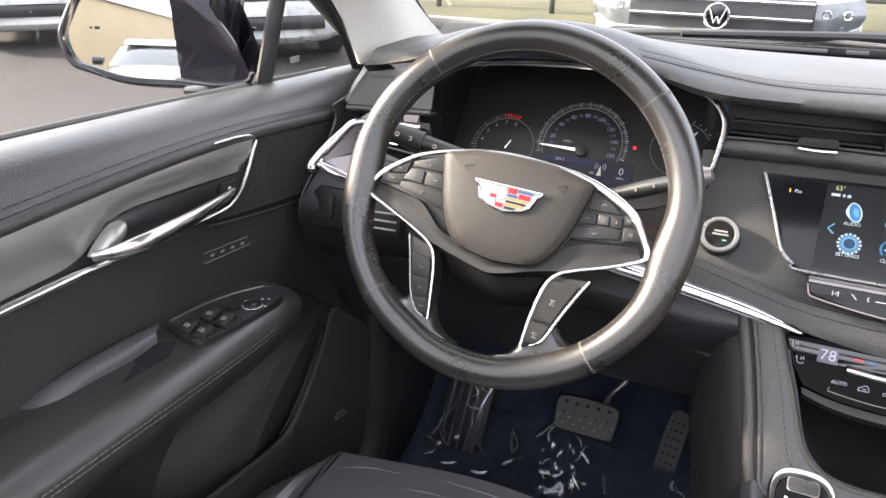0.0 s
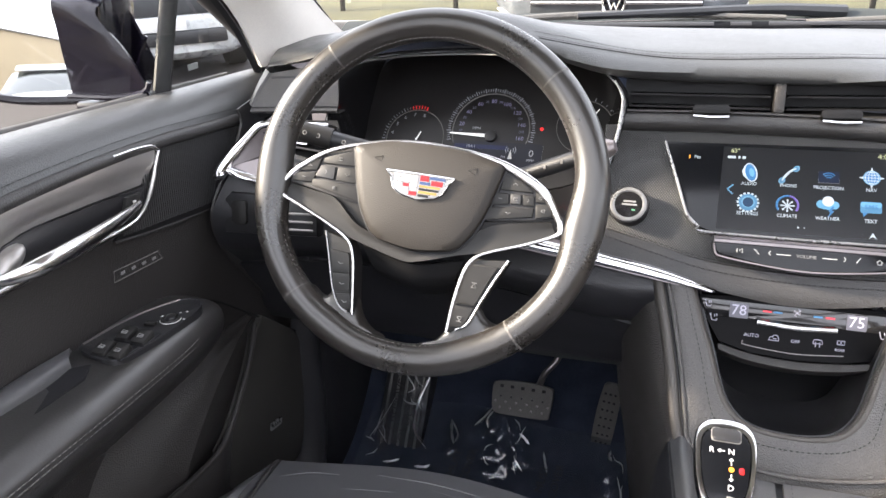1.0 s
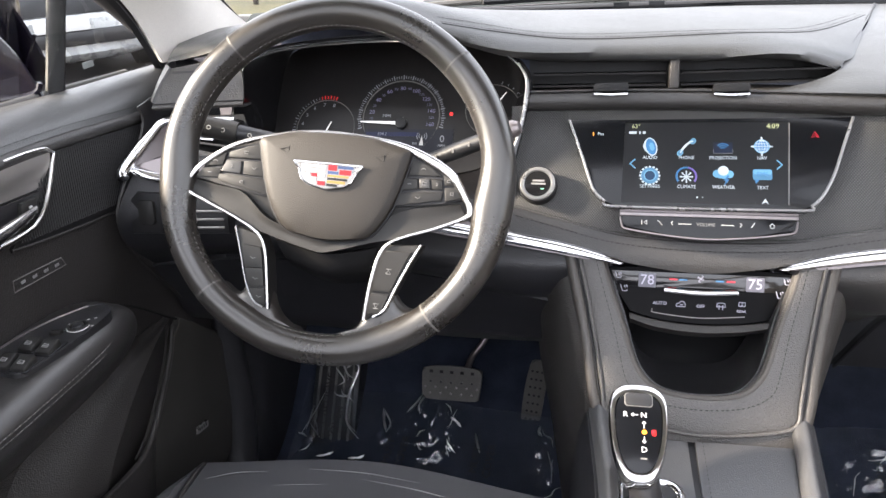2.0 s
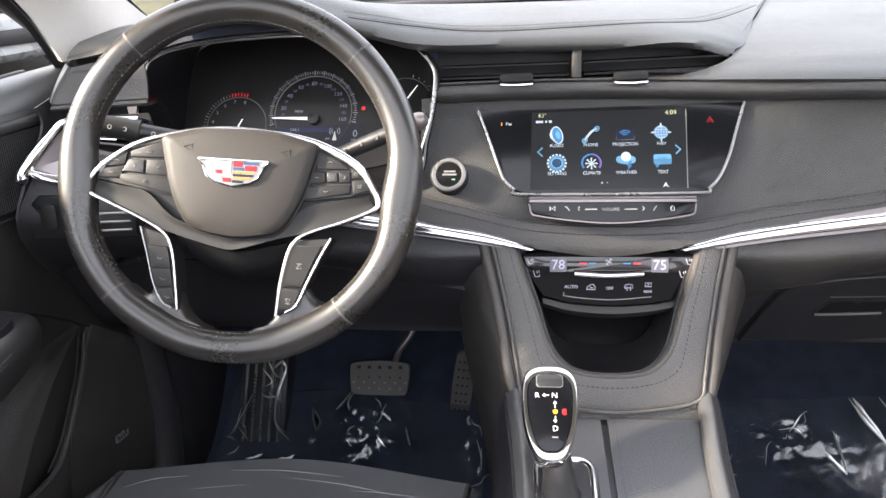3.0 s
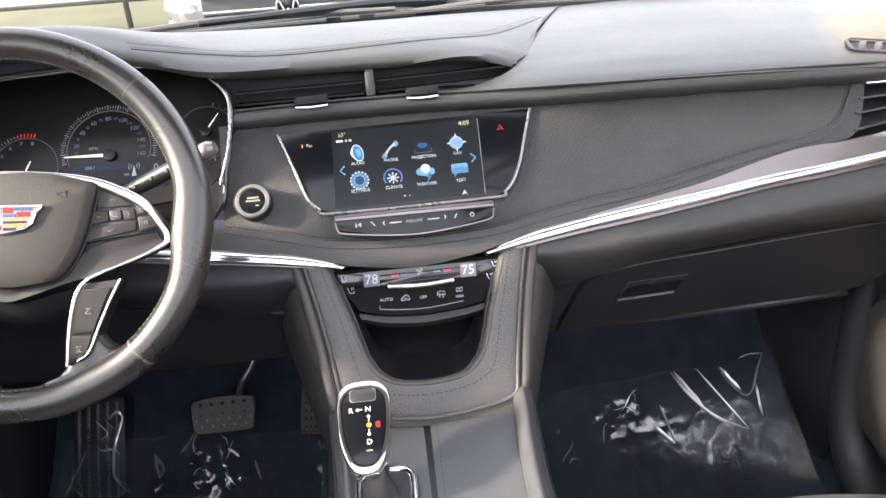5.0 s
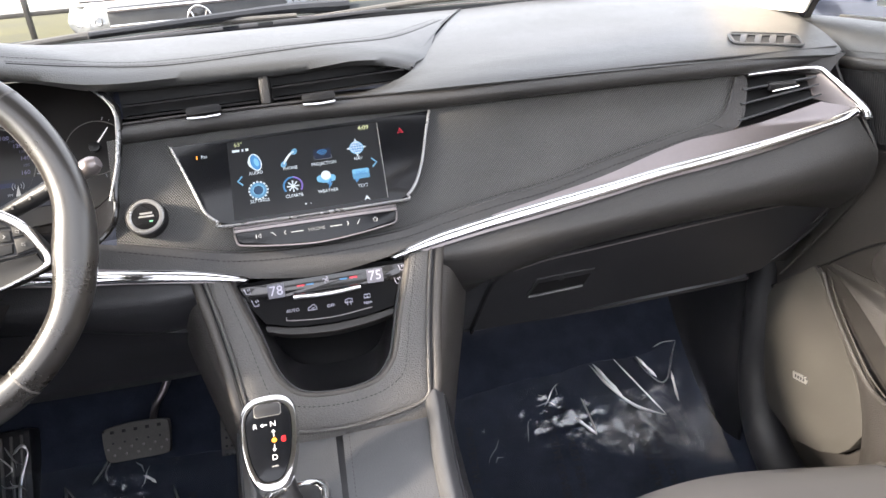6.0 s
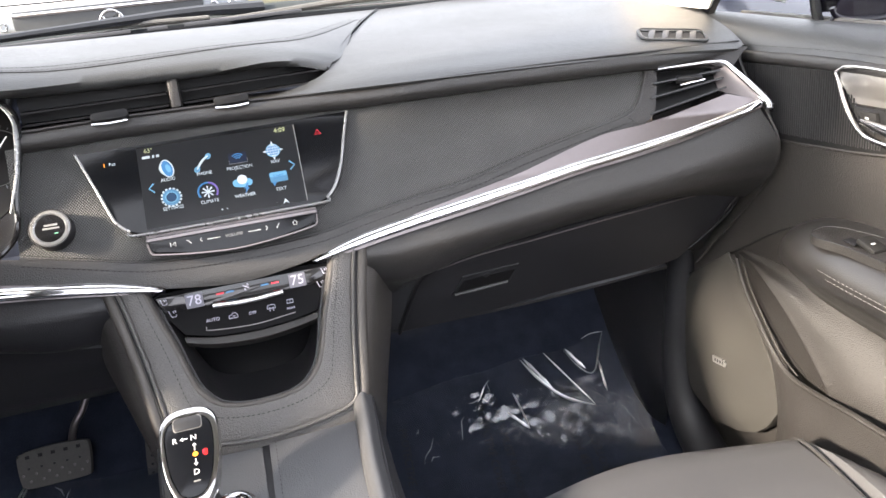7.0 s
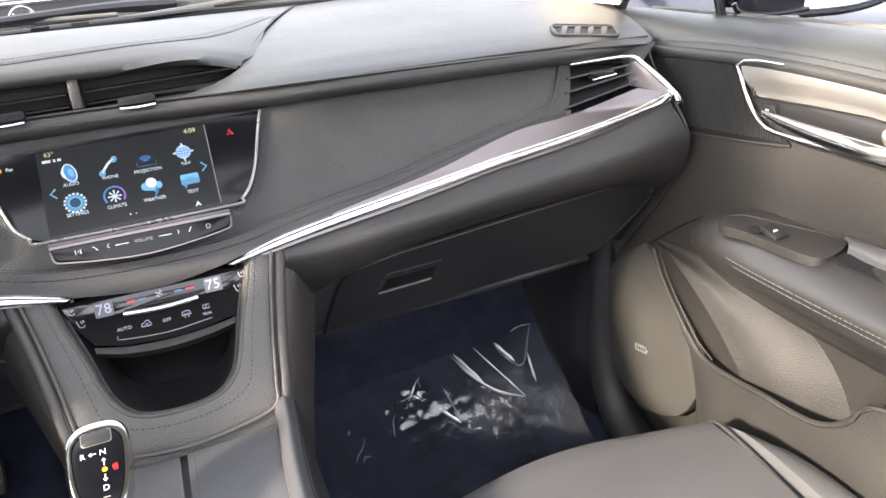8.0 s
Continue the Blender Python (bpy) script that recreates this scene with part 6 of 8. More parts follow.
part("arm", tube([BP @ Vector((0.024, 0.02, -0.014)), Vector((-0.325, 1.108, 0.225)), Vector((-0.305, 1.125, 0.25)), Vector((-0.27, 1.17, 0.33))], [0.006, 0.006, 0.007, 0.008], 10, n=14), SATIN_DARK, brake)
gas = thing("accelerator_pedal", (-0.21, 1.14, 0.05), "narrow ribbed black accelerator pedal", "pedal")
AP = plane_at((-0.213, 1.122, 0.136), (1, 0, -0.12), (0, -0.90, 0.42)) @ Matrix.Diagonal((0.92, 0.76, 1, 1))
part("pad", plate(curve2([(-0.012, 0.082), (0.012, 0.082), (0.020, 0.060), (0.021, 0.0), (0.019, -0.072), (0.012, -0.080), (-0.012, -0.080), (-0.019, -0.072), (-0.021, 0.0), (-0.018, 0.060)], 60), AP, -0.012, 0.004, 0.004), RUBBER, gas)
for i in range(7):
    for j in (-1, 0, 1):
        part("stud", disc(0.0028, 0.002, 0.0058, AP @ Matrix.Translation((0.010 * j, -0.062 + 0.020 * i, 0)), 8), INK_AND_SHADE, gas)
part("foot", rbox(0.030, 0.020, 0.020, AP @ Matrix.Translation((0, -0.085, -0.010)), 0.004), DARK_PLASTIC, gas)

# ---- floor, footwells ----
def sheet(curves, nu, nv, thick=0.004):
    return loft(curves, nu, nv, thick)


def floor_rows(x0, x1):
    return [[(x0, y, z), ((x0 + x1) / 2, y, z - 0.004), (x1, y, z)] for y, z in ((-1.6, 0.02), (0.3, 0.02), (0.80, 0.025), (0.95, 0.035), (1.05, 0.065), (1.15, 0.14), (1.28, 0.27), (1.40, 0.43))]


tagged(part("floor", sheet(floor_rows(-0.74, 0.74), 12, 60), CARPET), "dark carpeted car floor rising to the toe board", "floor", kind="structure")
GREY_RIB = material("grey_rib_plastic", (0.17, 0.165, 0.16), 0.5, vary=0.15, grain=0.2, grain_scale=900)
rest = thing("foot_rest", (-0.60, 1.08, 0.05), "ribbed dark plastic foot rest", "foot rest")
FR = plane_at((-0.598, 1.085, 0.125), (1, 0, 0), (0, -0.80, 0.60))
part("block", rbox(0.095, 0.19, 0.05, FR @ Matrix.Translation((0, 0, -0.026)), 0.008), HARD_PLASTIC, rest)
for i in range(5):
    part("rib", rbox(0.005, 0.170, 0.004, FR @ Matrix.Translation((-0.034 + 0.017 * i, 0, 0.001)), 0.001), GREY_RIB, rest)
for s in (1, -1):
    part("kick_panel", loft([[(s * 0.705, 0.935, 0.02), (s * 0.705, 0.935, 0.20), (s * 0.705, 0.945, 0.40), (s * 0.708, 0.96, 0.52)], [(s * 0.690, 1.00, 0.02), (s * 0.690, 1.00, 0.20), (s * 0.692, 1.01, 0.40), (s * 0.695, 1.02, 0.52)], [(s * 0.70, 1.38, 0.03), (s * 0.70, 1.38, 0.20), (s * 0.70, 1.38, 0.40), (s * 0.70, 1.38, 0.52)]], 20, 16, 0.004), HARD_PLASTIC, dash, "black plastic footwell side")
    part("sill_trim", tube([(s * 0.722, 0.950, 0.54), (s * 0.716, 0.934, 0.42), (s * 0.712, 0.926, 0.30), (s * 0.708, 0.912, 0.20), (s * 0.704, 0.870, 0.115), (s * 0.700, 0.79, 0.070), (s * 0.698, 0.66, 0.045), (s * 0.698, 0.30, 0.035)], [0.026, 0.028, 0.030, 0.034, 0.038, 0.036, 0.034, 0.034], 20, n=60), HARD_PLASTIC, dash, "rounded black sill trim")
tagged(part("wall_front", rbox(1.5, 0.02, 0.62, Matrix.Translation((0, 1.42, 0.48)), 0), CARPET), "dark bulkhead behind the dashboard", "bulkhead", kind="structure")


def floor_z(y):
    return float(np.interp(y, (0.3, 0.80, 0.95, 1.05, 1.15, 1.28, 1.40), (0.02, 0.025, 0.035, 0.065, 0.14, 0.27, 0.43)))


CRUMPLED = ((0.357, 1.030, 0.045, 0.035, 0.006), (0.285, 1.000, 0.050, 0.035, 0.003), (0.430, 0.985, 0.03, 0.04, 0.002), (-0.385, 1.030, 0.045, 0.065, 0.016), (-0.575, 1.090, 0.035, 0.060, 0.012), (-0.620, 1.000, 0.03, 0.05, 0.010), (-0.480, 1.030, 0.02, 0.03, 0.008), (-0.185, 0.990, 0.02, 0.06, 0.010))


def film_z(x, y, tent, seed):
    """The height of a loose cover: on the carpet, then tented up to the toe board."""
    a, b = floor_z(y) + 0.014, tent(x, y)
    h = 0.5 * (a + b + math.sqrt((a - b) ** 2 + 0.0004))
    rough = 0.0012 + sum(a * math.exp(-((x - cx) / sx) ** 2 - ((y - cy) / sy) ** 2) for cx, cy, sx, sy, a in CRUMPLED)
    return h + 0.004 * noise.noise(Vector((x * 9, y * 9, seed))) + rough * (abs(noise.noise(Vector((x * 38, y * 32, seed)))) + 0.5 * abs(noise.noise(Vector((x * 90, y * 80, seed)))))


def film_cover(x0, x1, y0, y1, y2, tent, seed):
    rows = []
    for i in range(161):
        u = i / 160
        x = x0 + (x1 - x0) * u
        top = y1 + (y2 - y1) * u + 0.012 * noise.noise(Vector((x * 8, seed, 1)))
        rows.append([Vector((x, y, film_z(x, y, tent, seed))) for y in (y0 + (top - y0) * k / 160 for k in range(161))])
    return grid(rows)


def folds(parent, lines, tent, seed):
    """Sharp creases that stand up from the film."""
    for pts, r in lines:
        part("fold", tube([(x, y, max(z, film_z(x, y, tent, seed)) + 0.0025) for x, y, z in pts], [0.0003, 1.35 * r, r, 1.35 * r, 0.0003], 8, n=26, flat=0.6), FOLD, parent, "bright crease in the film")


def crumple(parent, cx, cy, sx, sy, n, tent, seed):
    """A patch of small crossing wrinkles."""
    rnd = random.Random(seed)
    bms = []
    for k in range(n):
        x, y = cx + sx * rnd.uniform(-1, 1), cy + sy * rnd.uniform(-1, 1)
        a, l = rnd.uniform(0, math.pi), rnd.uniform(0.006, 0.022)
        pts = []
        for q in (-1, -0.3, 0.4, 1):
            px, py = x + q * l * math.cos(a) + 0.004 * rnd.uniform(-1, 1), y + q * l * math.sin(a) + 0.004 * rnd.uniform(-1, 1)
            pts.append((px, py, film_z(px, py, tent, 3.0 if cx > 0 else 9.0) + 0.0022))
        bms.append(tube(pts, [0.0002, rnd.uniform(0.0005, 0.0020) * (0.6 if cx > 0 else 1.0), 0.0002], 6, n=9, flat=0.6))
    tagged(part("crumpled_patch", join(*bms), FOLD, parent), kind="stuff")


def tent_p(x, y):
    return 0.184 + (0.1645 * (x - 0.635) + 0.5934 * (y - 1.058)) / 0.7879


def tent_d(x, y):
    return 0.085 + 0.55 * (y - 1.0)


cover_p = thing("plastic_floor_cover", (0.42, 0.9, 0.03), "crinkled clear plastic cover on passenger floor", "floor cover", "floor covers")
part("sheet", film_cover(0.185, 0.655, 0.50, 1.096, 1.060, tent_p, 3.0), FILM, cover_p)
folds(cover_p, (([(0.464, 1.072, 0.159), (0.487, 1.030, 0.132), (0.523, 0.990, 0.109), (0.569, 0.963, 0.099)], 0.0022), ([(0.470, 1.072, 0.162), (0.490, 1.035, 0.136), (0.505, 1.010, 0.122)], 0.0030),
                ([(0.511, 1.068, 0.165), (0.538, 1.019, 0.134), (0.570, 0.964, 0.099)], 0.0012), ([(0.634, 1.062, 0.187), (0.617, 1.042, 0.168), (0.605, 1.025, 0.153), (0.592, 1.010, 0.142), (0.578, 1.011, 0.138), (0.560, 1.035, 0.151), (0.550, 1.059, 0.167)], 0.0018),
                ([(0.634, 1.062, 0.187), (0.610, 1.066, 0.180), (0.590, 1.064, 0.174)], 0.0009), ([(0.606, 1.022, 0.152), (0.602, 0.995, 0.128), (0.600, 0.975, 0.112)], 0.0022), ([(0.553, 1.060, 0.168), (0.566, 1.036, 0.152), (0.577, 1.018, 0.142)], 0.0028),
                ([(0.430, 1.029, 0.119), (0.436, 1.000, 0.098), (0.439, 0.970, 0.077)], 0.0016), ([(0.410, 1.005, 0.097), (0.424, 0.988, 0.088), (0.439, 0.970, 0.077)], 0.0024)), tent_p, 3.0)
crumple(cover_p, 0.357, 1.035, 0.034, 0.030, 5, tent_p, 31)
crumple(cover_p, 0.290, 1.010, 0.050, 0.035, 3, tent_p, 32)
PRINT = material("printed_letters", (0.003, 0.003, 0.005), 0.5, vary=0.1)
for x, y, way, words in ((0.388, 0.955, -1, "DEALER MUST REMOVE"), (0.358, 0.965, -1, "PROTECTIVE COVER"), (0.515, 0.930, 1, "DEALER MUST REMOVE"), (0.543, 0.930, 1, "PROTECTIVE COVER"), (0.205, 0.960, -1, "PROTECTIVE COVER"), (0.235, 0.78, -1, "DEALER MUST REMOVE"), (0.53, 0.70, 1, "PROTECTIVE COVER")):
    text("print", words, 0.021, plane_at((x, y, film_z(x, y, tent_p, 3.0) + 0.006), (0.12 * way, way, 0.30 * way if y > 0.9 else 0.05 * way), (0, -0.30 if y > 0.9 else -0.05, 1)), PRINT, cover_p)
cover_d = thing("plastic_floor_cover", (-0.42, 0.9, 0.03), "crumpled clear plastic cover on driver's floor", "floor cover", "floor covers")
part("sheet", film_cover(-0.655, -0.165, 0.55, 1.10, 1.07, tent_d, 9.0), FILM, cover_d)
folds(cover_d, (([(-0.578, 1.146, 0.165), (-0.556, 1.135, 0.160), (-0.560, 1.110, 0.146), (-0.567, 1.080, 0.129), (-0.563, 1.050, 0.112), (-0.556, 1.026, 0.100), (-0.527, 1.002, 0.086)], 0.0017), ([(-0.590, 1.120, 0.152), (-0.572, 1.140, 0.163), (-0.560, 1.128, 0.155)], 0.0026),
                ([(-0.493, 1.060, 0.118), (-0.486, 1.035, 0.104), (-0.477, 1.015, 0.093)], 0.0026), ([(-0.491, 1.058, 0.117), (-0.474, 1.035, 0.104), (-0.477, 1.016, 0.094)], 0.0016),
                ([(-0.420, 1.091, 0.135), (-0.432, 1.070, 0.124), (-0.447, 1.054, 0.114)], 0.0024), ([(-0.417, 1.085, 0.132), (-0.425, 1.068, 0.122), (-0.421, 1.054, 0.114)], 0.0022), ([(-0.361, 1.051, 0.113), (-0.350, 1.046, 0.110), (-0.340, 1.038, 0.106)], 0.0020),
                ([(-0.312, 1.030, 0.100), (-0.306, 1.012, 0.092), (-0.300, 0.998, 0.084)], 0.0020), ([(-0.196, 1.050, 0.112), (-0.198, 1.040, 0.107), (-0.192, 1.032, 0.103)], 0.0026), ([(-0.640, 1.000, 0.085), (-0.625, 1.040, 0.107), (-0.615, 1.080, 0.129)], 0.0010),
                ([(-0.600, 0.965, 0.072), (-0.585, 0.968, 0.074), (-0.570, 0.975, 0.078)], 0.0016), ([(-0.540, 0.968, 0.074), (-0.520, 0.970, 0.075), (-0.510, 0.976, 0.078)], 0.0020), ([(-0.180, 1.010, 0.09), (-0.172, 0.985, 0.08), (-0.170, 0.960, 0.07)], 0.0010)), tent_d, 9.0)
for pts, r in (([(-0.567, 1.120, 0.183), (-0.556, 1.116, 0.178), (-0.553, 1.109, 0.169), (-0.563, 1.091, 0.144), (-0.567, 1.079, 0.129), (-0.569, 1.062, 0.106), (-0.566, 1.048, 0.092), (-0.539, 1.022, 0.090)], 0.0016), ([(-0.578, 1.111, 0.171), (-0.563, 1.119, 0.182), (-0.553, 1.114, 0.175)], 0.0026),
               ([(-0.631, 1.047, 0.090), (-0.622, 1.034, 0.088), (-0.613, 1.010, 0.086)], 0.0010), ([(-0.600, 1.111, 0.172), (-0.580, 1.097, 0.153), (-0.591, 1.091, 0.144)], 0.0012), ([(-0.590, 1.120, 0.185), (-0.575, 1.105, 0.164), (-0.562, 1.100, 0.157)], 0.0016)):
    part("fold", tube(pts, [0.0003, 1.2 * r, r, 1.2 * r, 0.0003], 8, n=30, flat=0.6), FOLD, cover_d, "bright crease in the film")
crumple(cover_d, -0.385, 1.030, 0.034, 0.050, 6, tent_d, 91)
crumple(cover_d, -0.575, 1.105, 0.018, 0.034, 5, tent_d, 92)
crumple(cover_d, -0.178, 0.990, 0.012, 0.050, 3, tent_d, 93)
crumple(cover_d, -0.625, 1.010, 0.014, 0.040, 4, tent_d, 94)
for u, v, words in ((0.010, -0.055, "COVER"), (-0.018, -0.030, "MUST REMOVE")):
    text("print", words, 0.022, FR @ plane_at((u, v, 0.0085), (0.15, 1, 0), (0, 0, 1)), PRINT, cover_d)
for x, y, words in ((-0.466, 0.985, "MUST"), (-0.440, 0.985, "COVER"), (-0.306, 0.985, "MUST"), (-0.281, 0.985, "COVER")):
    text("print", words, 0.020, plane_at((x, y, film_z(x, y, tent_d, 9.0) + 0.005), (0.12, 1, 0.5), (0, -0.5, 1)), PRINT, cover_d)

# ---- seats ----
def seat(xc, yf, t, label):
    s = thing("car_seat", (xc, yf - 0.3, 0.03), label, "car seat", "front seats")
    rows = [[(xc - 0.215, yf - 0.035 + 0.0, 0.20), (xc, yf - 0.01, 0.20), (xc + 0.215, yf - 0.035, 0.20)], [(xc - 0.215, yf - 0.010, 0.30), (xc, yf + 0.015, 0.30), (xc + 0.215, yf - 0.010, 0.30)], [(xc - 0.213, yf - 0.022, t - 0.012), (xc, yf + 0.006, t - 0.005), (xc + 0.213, yf - 0.022, t - 0.012)],
            [(xc - 0.210, yf - 0.050, t + 0.000), (xc, yf - 0.03, t + 0.002), (xc + 0.210, yf - 0.050, t + 0.000)], [(xc - 0.20, yf - 0.20, t + 0.006), (xc, yf - 0.20, t + 0.004), (xc + 0.20, yf - 0.20, t + 0.006)], [(xc - 0.19, yf - 0.58, t - 0.05), (xc, yf - 0.58, t - 0.06), (xc + 0.19, yf - 0.58, t - 0.05)]]
    cushion = part("cushion", loft(rows, 30, 40, 0.01), SEAT_LEATHER, s, "creased black leather cushion")
    for sg in (1, -1):
        part("bolster", loft([[(xc + sg * 0.212, yf - 0.024, 0.24), (xc + sg * 0.212, yf - 0.12, 0.24), (xc + sg * 0.20, yf - 0.58, 0.22)], [(xc + sg * 0.216, yf - 0.025, t - 0.014), (xc + sg * 0.214, yf - 0.13, t + 0.000), (xc + sg * 0.20, yf - 0.58, t - 0.04)],
                              [(xc + sg * 0.232, yf - 0.065, t - 0.008), (xc + sg * 0.236, yf - 0.16, t + 0.014), (xc + sg * 0.23, yf - 0.58, t)], [(xc + sg * 0.262, yf - 0.11, t - 0.045), (xc + sg * 0.268, yf - 0.18, t - 0.016), (xc + sg * 0.265, yf - 0.58, t - 0.01)],
                              [(xc + sg * 0.270, yf - 0.14, 0.20), (xc + sg * 0.275, yf - 0.22, 0.18), (xc + sg * 0.27, yf - 0.58, 0.16)]], 24, 24, 0.008), SEAT_LEATHER, s, "padded leather side bolster")
        part("piping", tube([(xc + sg * 0.214, yf - 0.012, 0.29), (xc + sg * 0.214, yf - 0.026, t - 0.010), (xc + sg * 0.211, yf - 0.064, t + 0.006), (xc + sg * 0.202, yf - 0.20, t + 0.002), (xc + sg * 0.195, yf - 0.40, t - 0.02)], 0.0026, 8, n=36), LEATHER, s)
    part("base", rbox(0.44, 0.50, 0.16, Matrix.Translation((xc, yf - 0.34, 0.12)), 0.01), HARD_PLASTIC, s)
    return s


ds = seat(-0.374, 0.659, 0.364, "black leather driver's seat cushion, creased")
for x0, x1, y0, y1 in ((-0.57, -0.50, 0.600, 0.622), (-0.55, -0.36, 0.585, 0.618), (-0.45, -0.31, 0.634, 0.630), (-0.38, -0.22, 0.626, 0.598), (-0.33, -0.20, 0.606, 0.600), (-0.50, -0.42, 0.57, 0.58)):
    part("crease", tube([(x0, y0, 0.3662), ((x0 + x1) / 2, (y0 + y1) / 2 + 0.004, 0.3668), (x1, y1, 0.3660)], [0.0002, 0.0010, 0.0002], 6, n=16), SEAT_LEATHER, ds)
seat(0.392, 0.566, 0.352, "black leather passenger seat cushion, smooth")

# ---- doors ----

def door(s):
    left = s < 0
    d = thing("door_1" if left else "door_2", (s * 0.72, 0.3, 0.1), "driver's door, closed, with satin trim and switches" if left else "passenger door, closed, with satin trim and pull handle", "car door", "front doors", "structure")

    def P(*pts):
        return [(s * x, y, z) for x, y, z in pts]

    ys = (-0.45, 0.0, 0.30, 0.50, 0.65, 0.80, 0.93, 1.04)
    zo = (0.825, 0.822, 0.817, 0.810, 0.803, 0.794, 0.788, 0.782)
    zc = (0.768, 0.772, 0.776, 0.781, 0.777, 0.763, 0.750, 0.742)
    xo = 0.778
    belt = part("belt_cap", loft([P(*[(xo + 0.012, y, z - 0.02) for y, z in zip(ys, zo)]), P(*[(xo, y, z) for y, z in zip(ys, zo)]), P(*[(0.745, y, z + 0.0035) for y, z in zip(ys, zo)]), P(*[(0.722, y, z - 0.004) for y, z in zip(ys, zo)]), P(*[(0.708, y, 0.45 * z + 0.55 * c) for y, z, c in zip(ys, zo, zc)]), P(*[(0.701, y, c) for y, c in zip(ys, zc)])], 50, 24, 0.004), LEATHER_TOP, d, "stitched black leather belt cap")
    part("belt_stitching", stitches(P(*[(0.7015, y, c + 0.007) for y, c in zip(ys, zc)]), 0.004, 0.002, 0.0005), STITCH_DARK, belt)
    part("belt_roll", tube(P(*[(0.704, y, c - 0.008) for y, c in zip(ys, zc)]), 0.0085, 10, n=50), LEATHER, d)
    part("panel", loft([P(*[(0.707, y, c - 0.004) for y, c in zip(ys, zc)]), P(*[(0.706, y, 0.72) for y in ys]), P(*[(0.706, y, 0.66) for y in ys]), P(*[(0.708, y, 0.55) for y in ys]), P(*[(0.712, y, 0.45) for y in ys]), P(*[(0.720, y, 0.30) for y in ys]), P(*[(0.728, y, 0.12) for y in ys]), P(*[(0.735, y, 0.0) for y in ys])], 40, 40, 0.02), SOFT_PLASTIC, d, "grained black door panel")

    def X(x0):
        return plane_at((s * x0, 0.0, 0.0), (0, -s, 0), (-s, 0, 0))

    def yz(pts):
        return [(-s * y, z) for y, z in pts]

    rows = []
    for k in range(61):
        u = k / 60
        yb = -0.40 + 1.030 * u
        yt = -0.40 + 1.052 * u
        zt = float(np.interp(yt, (-0.40, 0.0, 0.30, 0.45, 0.58, 0.62, 0.652), (0.764, 0.767, 0.770, 0.774, 0.774, 0.772, 0.764)))
        zb = float(np.interp(yb, (-0.40, 0.30, 0.385, 0.405, 0.425, 0.445, 0.47, 0.545, 0.63), (0.712, 0.7095, 0.711, 0.716, 0.728, 0.7395, 0.7415, 0.737, 0.730)))
        rows.append([Vector((s * (0.6990 - 0.0034 * math.sin(math.pi * min(1.0, v * 1.25)) + 0.004 * v), yb + (yt - yb) * (1 - v), zt + (zb - zt) * v)) for v in (q / 14 for q in range(15))])
    part("satin_panel", thicken(grid(rows), 0.008), SATIN, d, "brushed satin silver insert")
    cup = [(0.628, 0.728), (0.545, 0.735), (0.470, 0.7405), (0.437, 0.7375), (0.410, 0.714), (0.440, 0.707), (0.570, 0.702), (0.600, 0.706)]
    # Flat plate, dark in colour to stand for the shaded handle recess.
    part("handle_cup_shade", plate(yz(cup), X(0.705), 0, 0.004, 0.001), DARK_PLASTIC, d, "flat dark plate in place of the shaded handle recess")
    part("chrome_strip", tube(P((0.697, 0.585, 0.7745), (0.696, 0.625, 0.7725), (0.696, 0.653, 0.7655), (0.696, 0.646, 0.750), (0.695, 0.628, 0.724), (0.694, 0.605, 0.705), (0.694, 0.570, 0.6985), (0.694, 0.43, 0.7035), (0.694, 0.30, 0.706), (0.694, -0.40, 0.710)), [0.0018, 0.0028, 0.0042, 0.0046, 0.0046, 0.0044, 0.0042, 0.0040, 0.0040, 0.0040], 10, n=80), TRIM, d, "bright chrome edging")
    lever = part("inside_handle", tube(P((0.694, 0.604, 0.716), (0.680, 0.560, 0.7185), (0.669, 0.500, 0.7200), (0.667, 0.450, 0.7205), (0.676, 0.422, 0.7190), (0.692, 0.408, 0.7165)), [0.0040, 0.0060, 0.0077, 0.0093, 0.0092, 0.0050], 16, n=40, flat=0.7, up=(s, 0, 0)), TRIM, d, "silver pull handle")
    dome = curve2(yz([(0.452, 0.7345), (0.438, 0.7365), (0.424, 0.730), (0.408, 0.7155), (0.424, 0.7125), (0.446, 0.722)]), 36)
    mx, my = sum(p[0] for p in dome) / len(dome), sum(p[1] for p in dome) / len(dome)
    bm = grid([[X(0.699) @ Vector((mx + (x - mx) * g, my + (y - my) * g, w)) for x, y in dome] for g, w in ((1.0, 0.0), (0.97, 0.005), (0.85, 0.009), (0.60, 0.0120), (0.30, 0.0132), (0.08, 0.0135))], closed=True)
    bm.faces.new([v for v in bm.verts][-len(dome):])
    part("handle_base", bm, SATIN, lever, "polished handle base")
    part("lock_key", plate(yz([(0.612, 0.726), (0.590, 0.7275), (0.583, 0.712), (0.603, 0.709)]), X(0.7005), 0, 0.005, 0.0015), BUTTON, d)
    part("lock_mark", rbox(0.0015, 0.004, 0.005, Matrix.Translation((s * 0.695, 0.599, 0.719)), 0), MARK, d)

    # speaker mesh ahead of the insert
    mesh = [(0.657, 0.767), (0.648, 0.748), (0.634, 0.724), (0.610, 0.703), (0.578, 0.694), (0.566, 0.686), (0.62, 0.676), (0.70, 0.664), (0.80, 0.652), (0.93, 0.640), (0.93, 0.738), (0.84, 0.751), (0.76, 0.763), (0.70, 0.768)]
    part("speaker_mesh", plate(yz(mesh), X(0.706), 0, 0.004, 0.001), VENT_BLACK, d, "fine ribbed black speaker mesh")
    bars = bmesh.new()
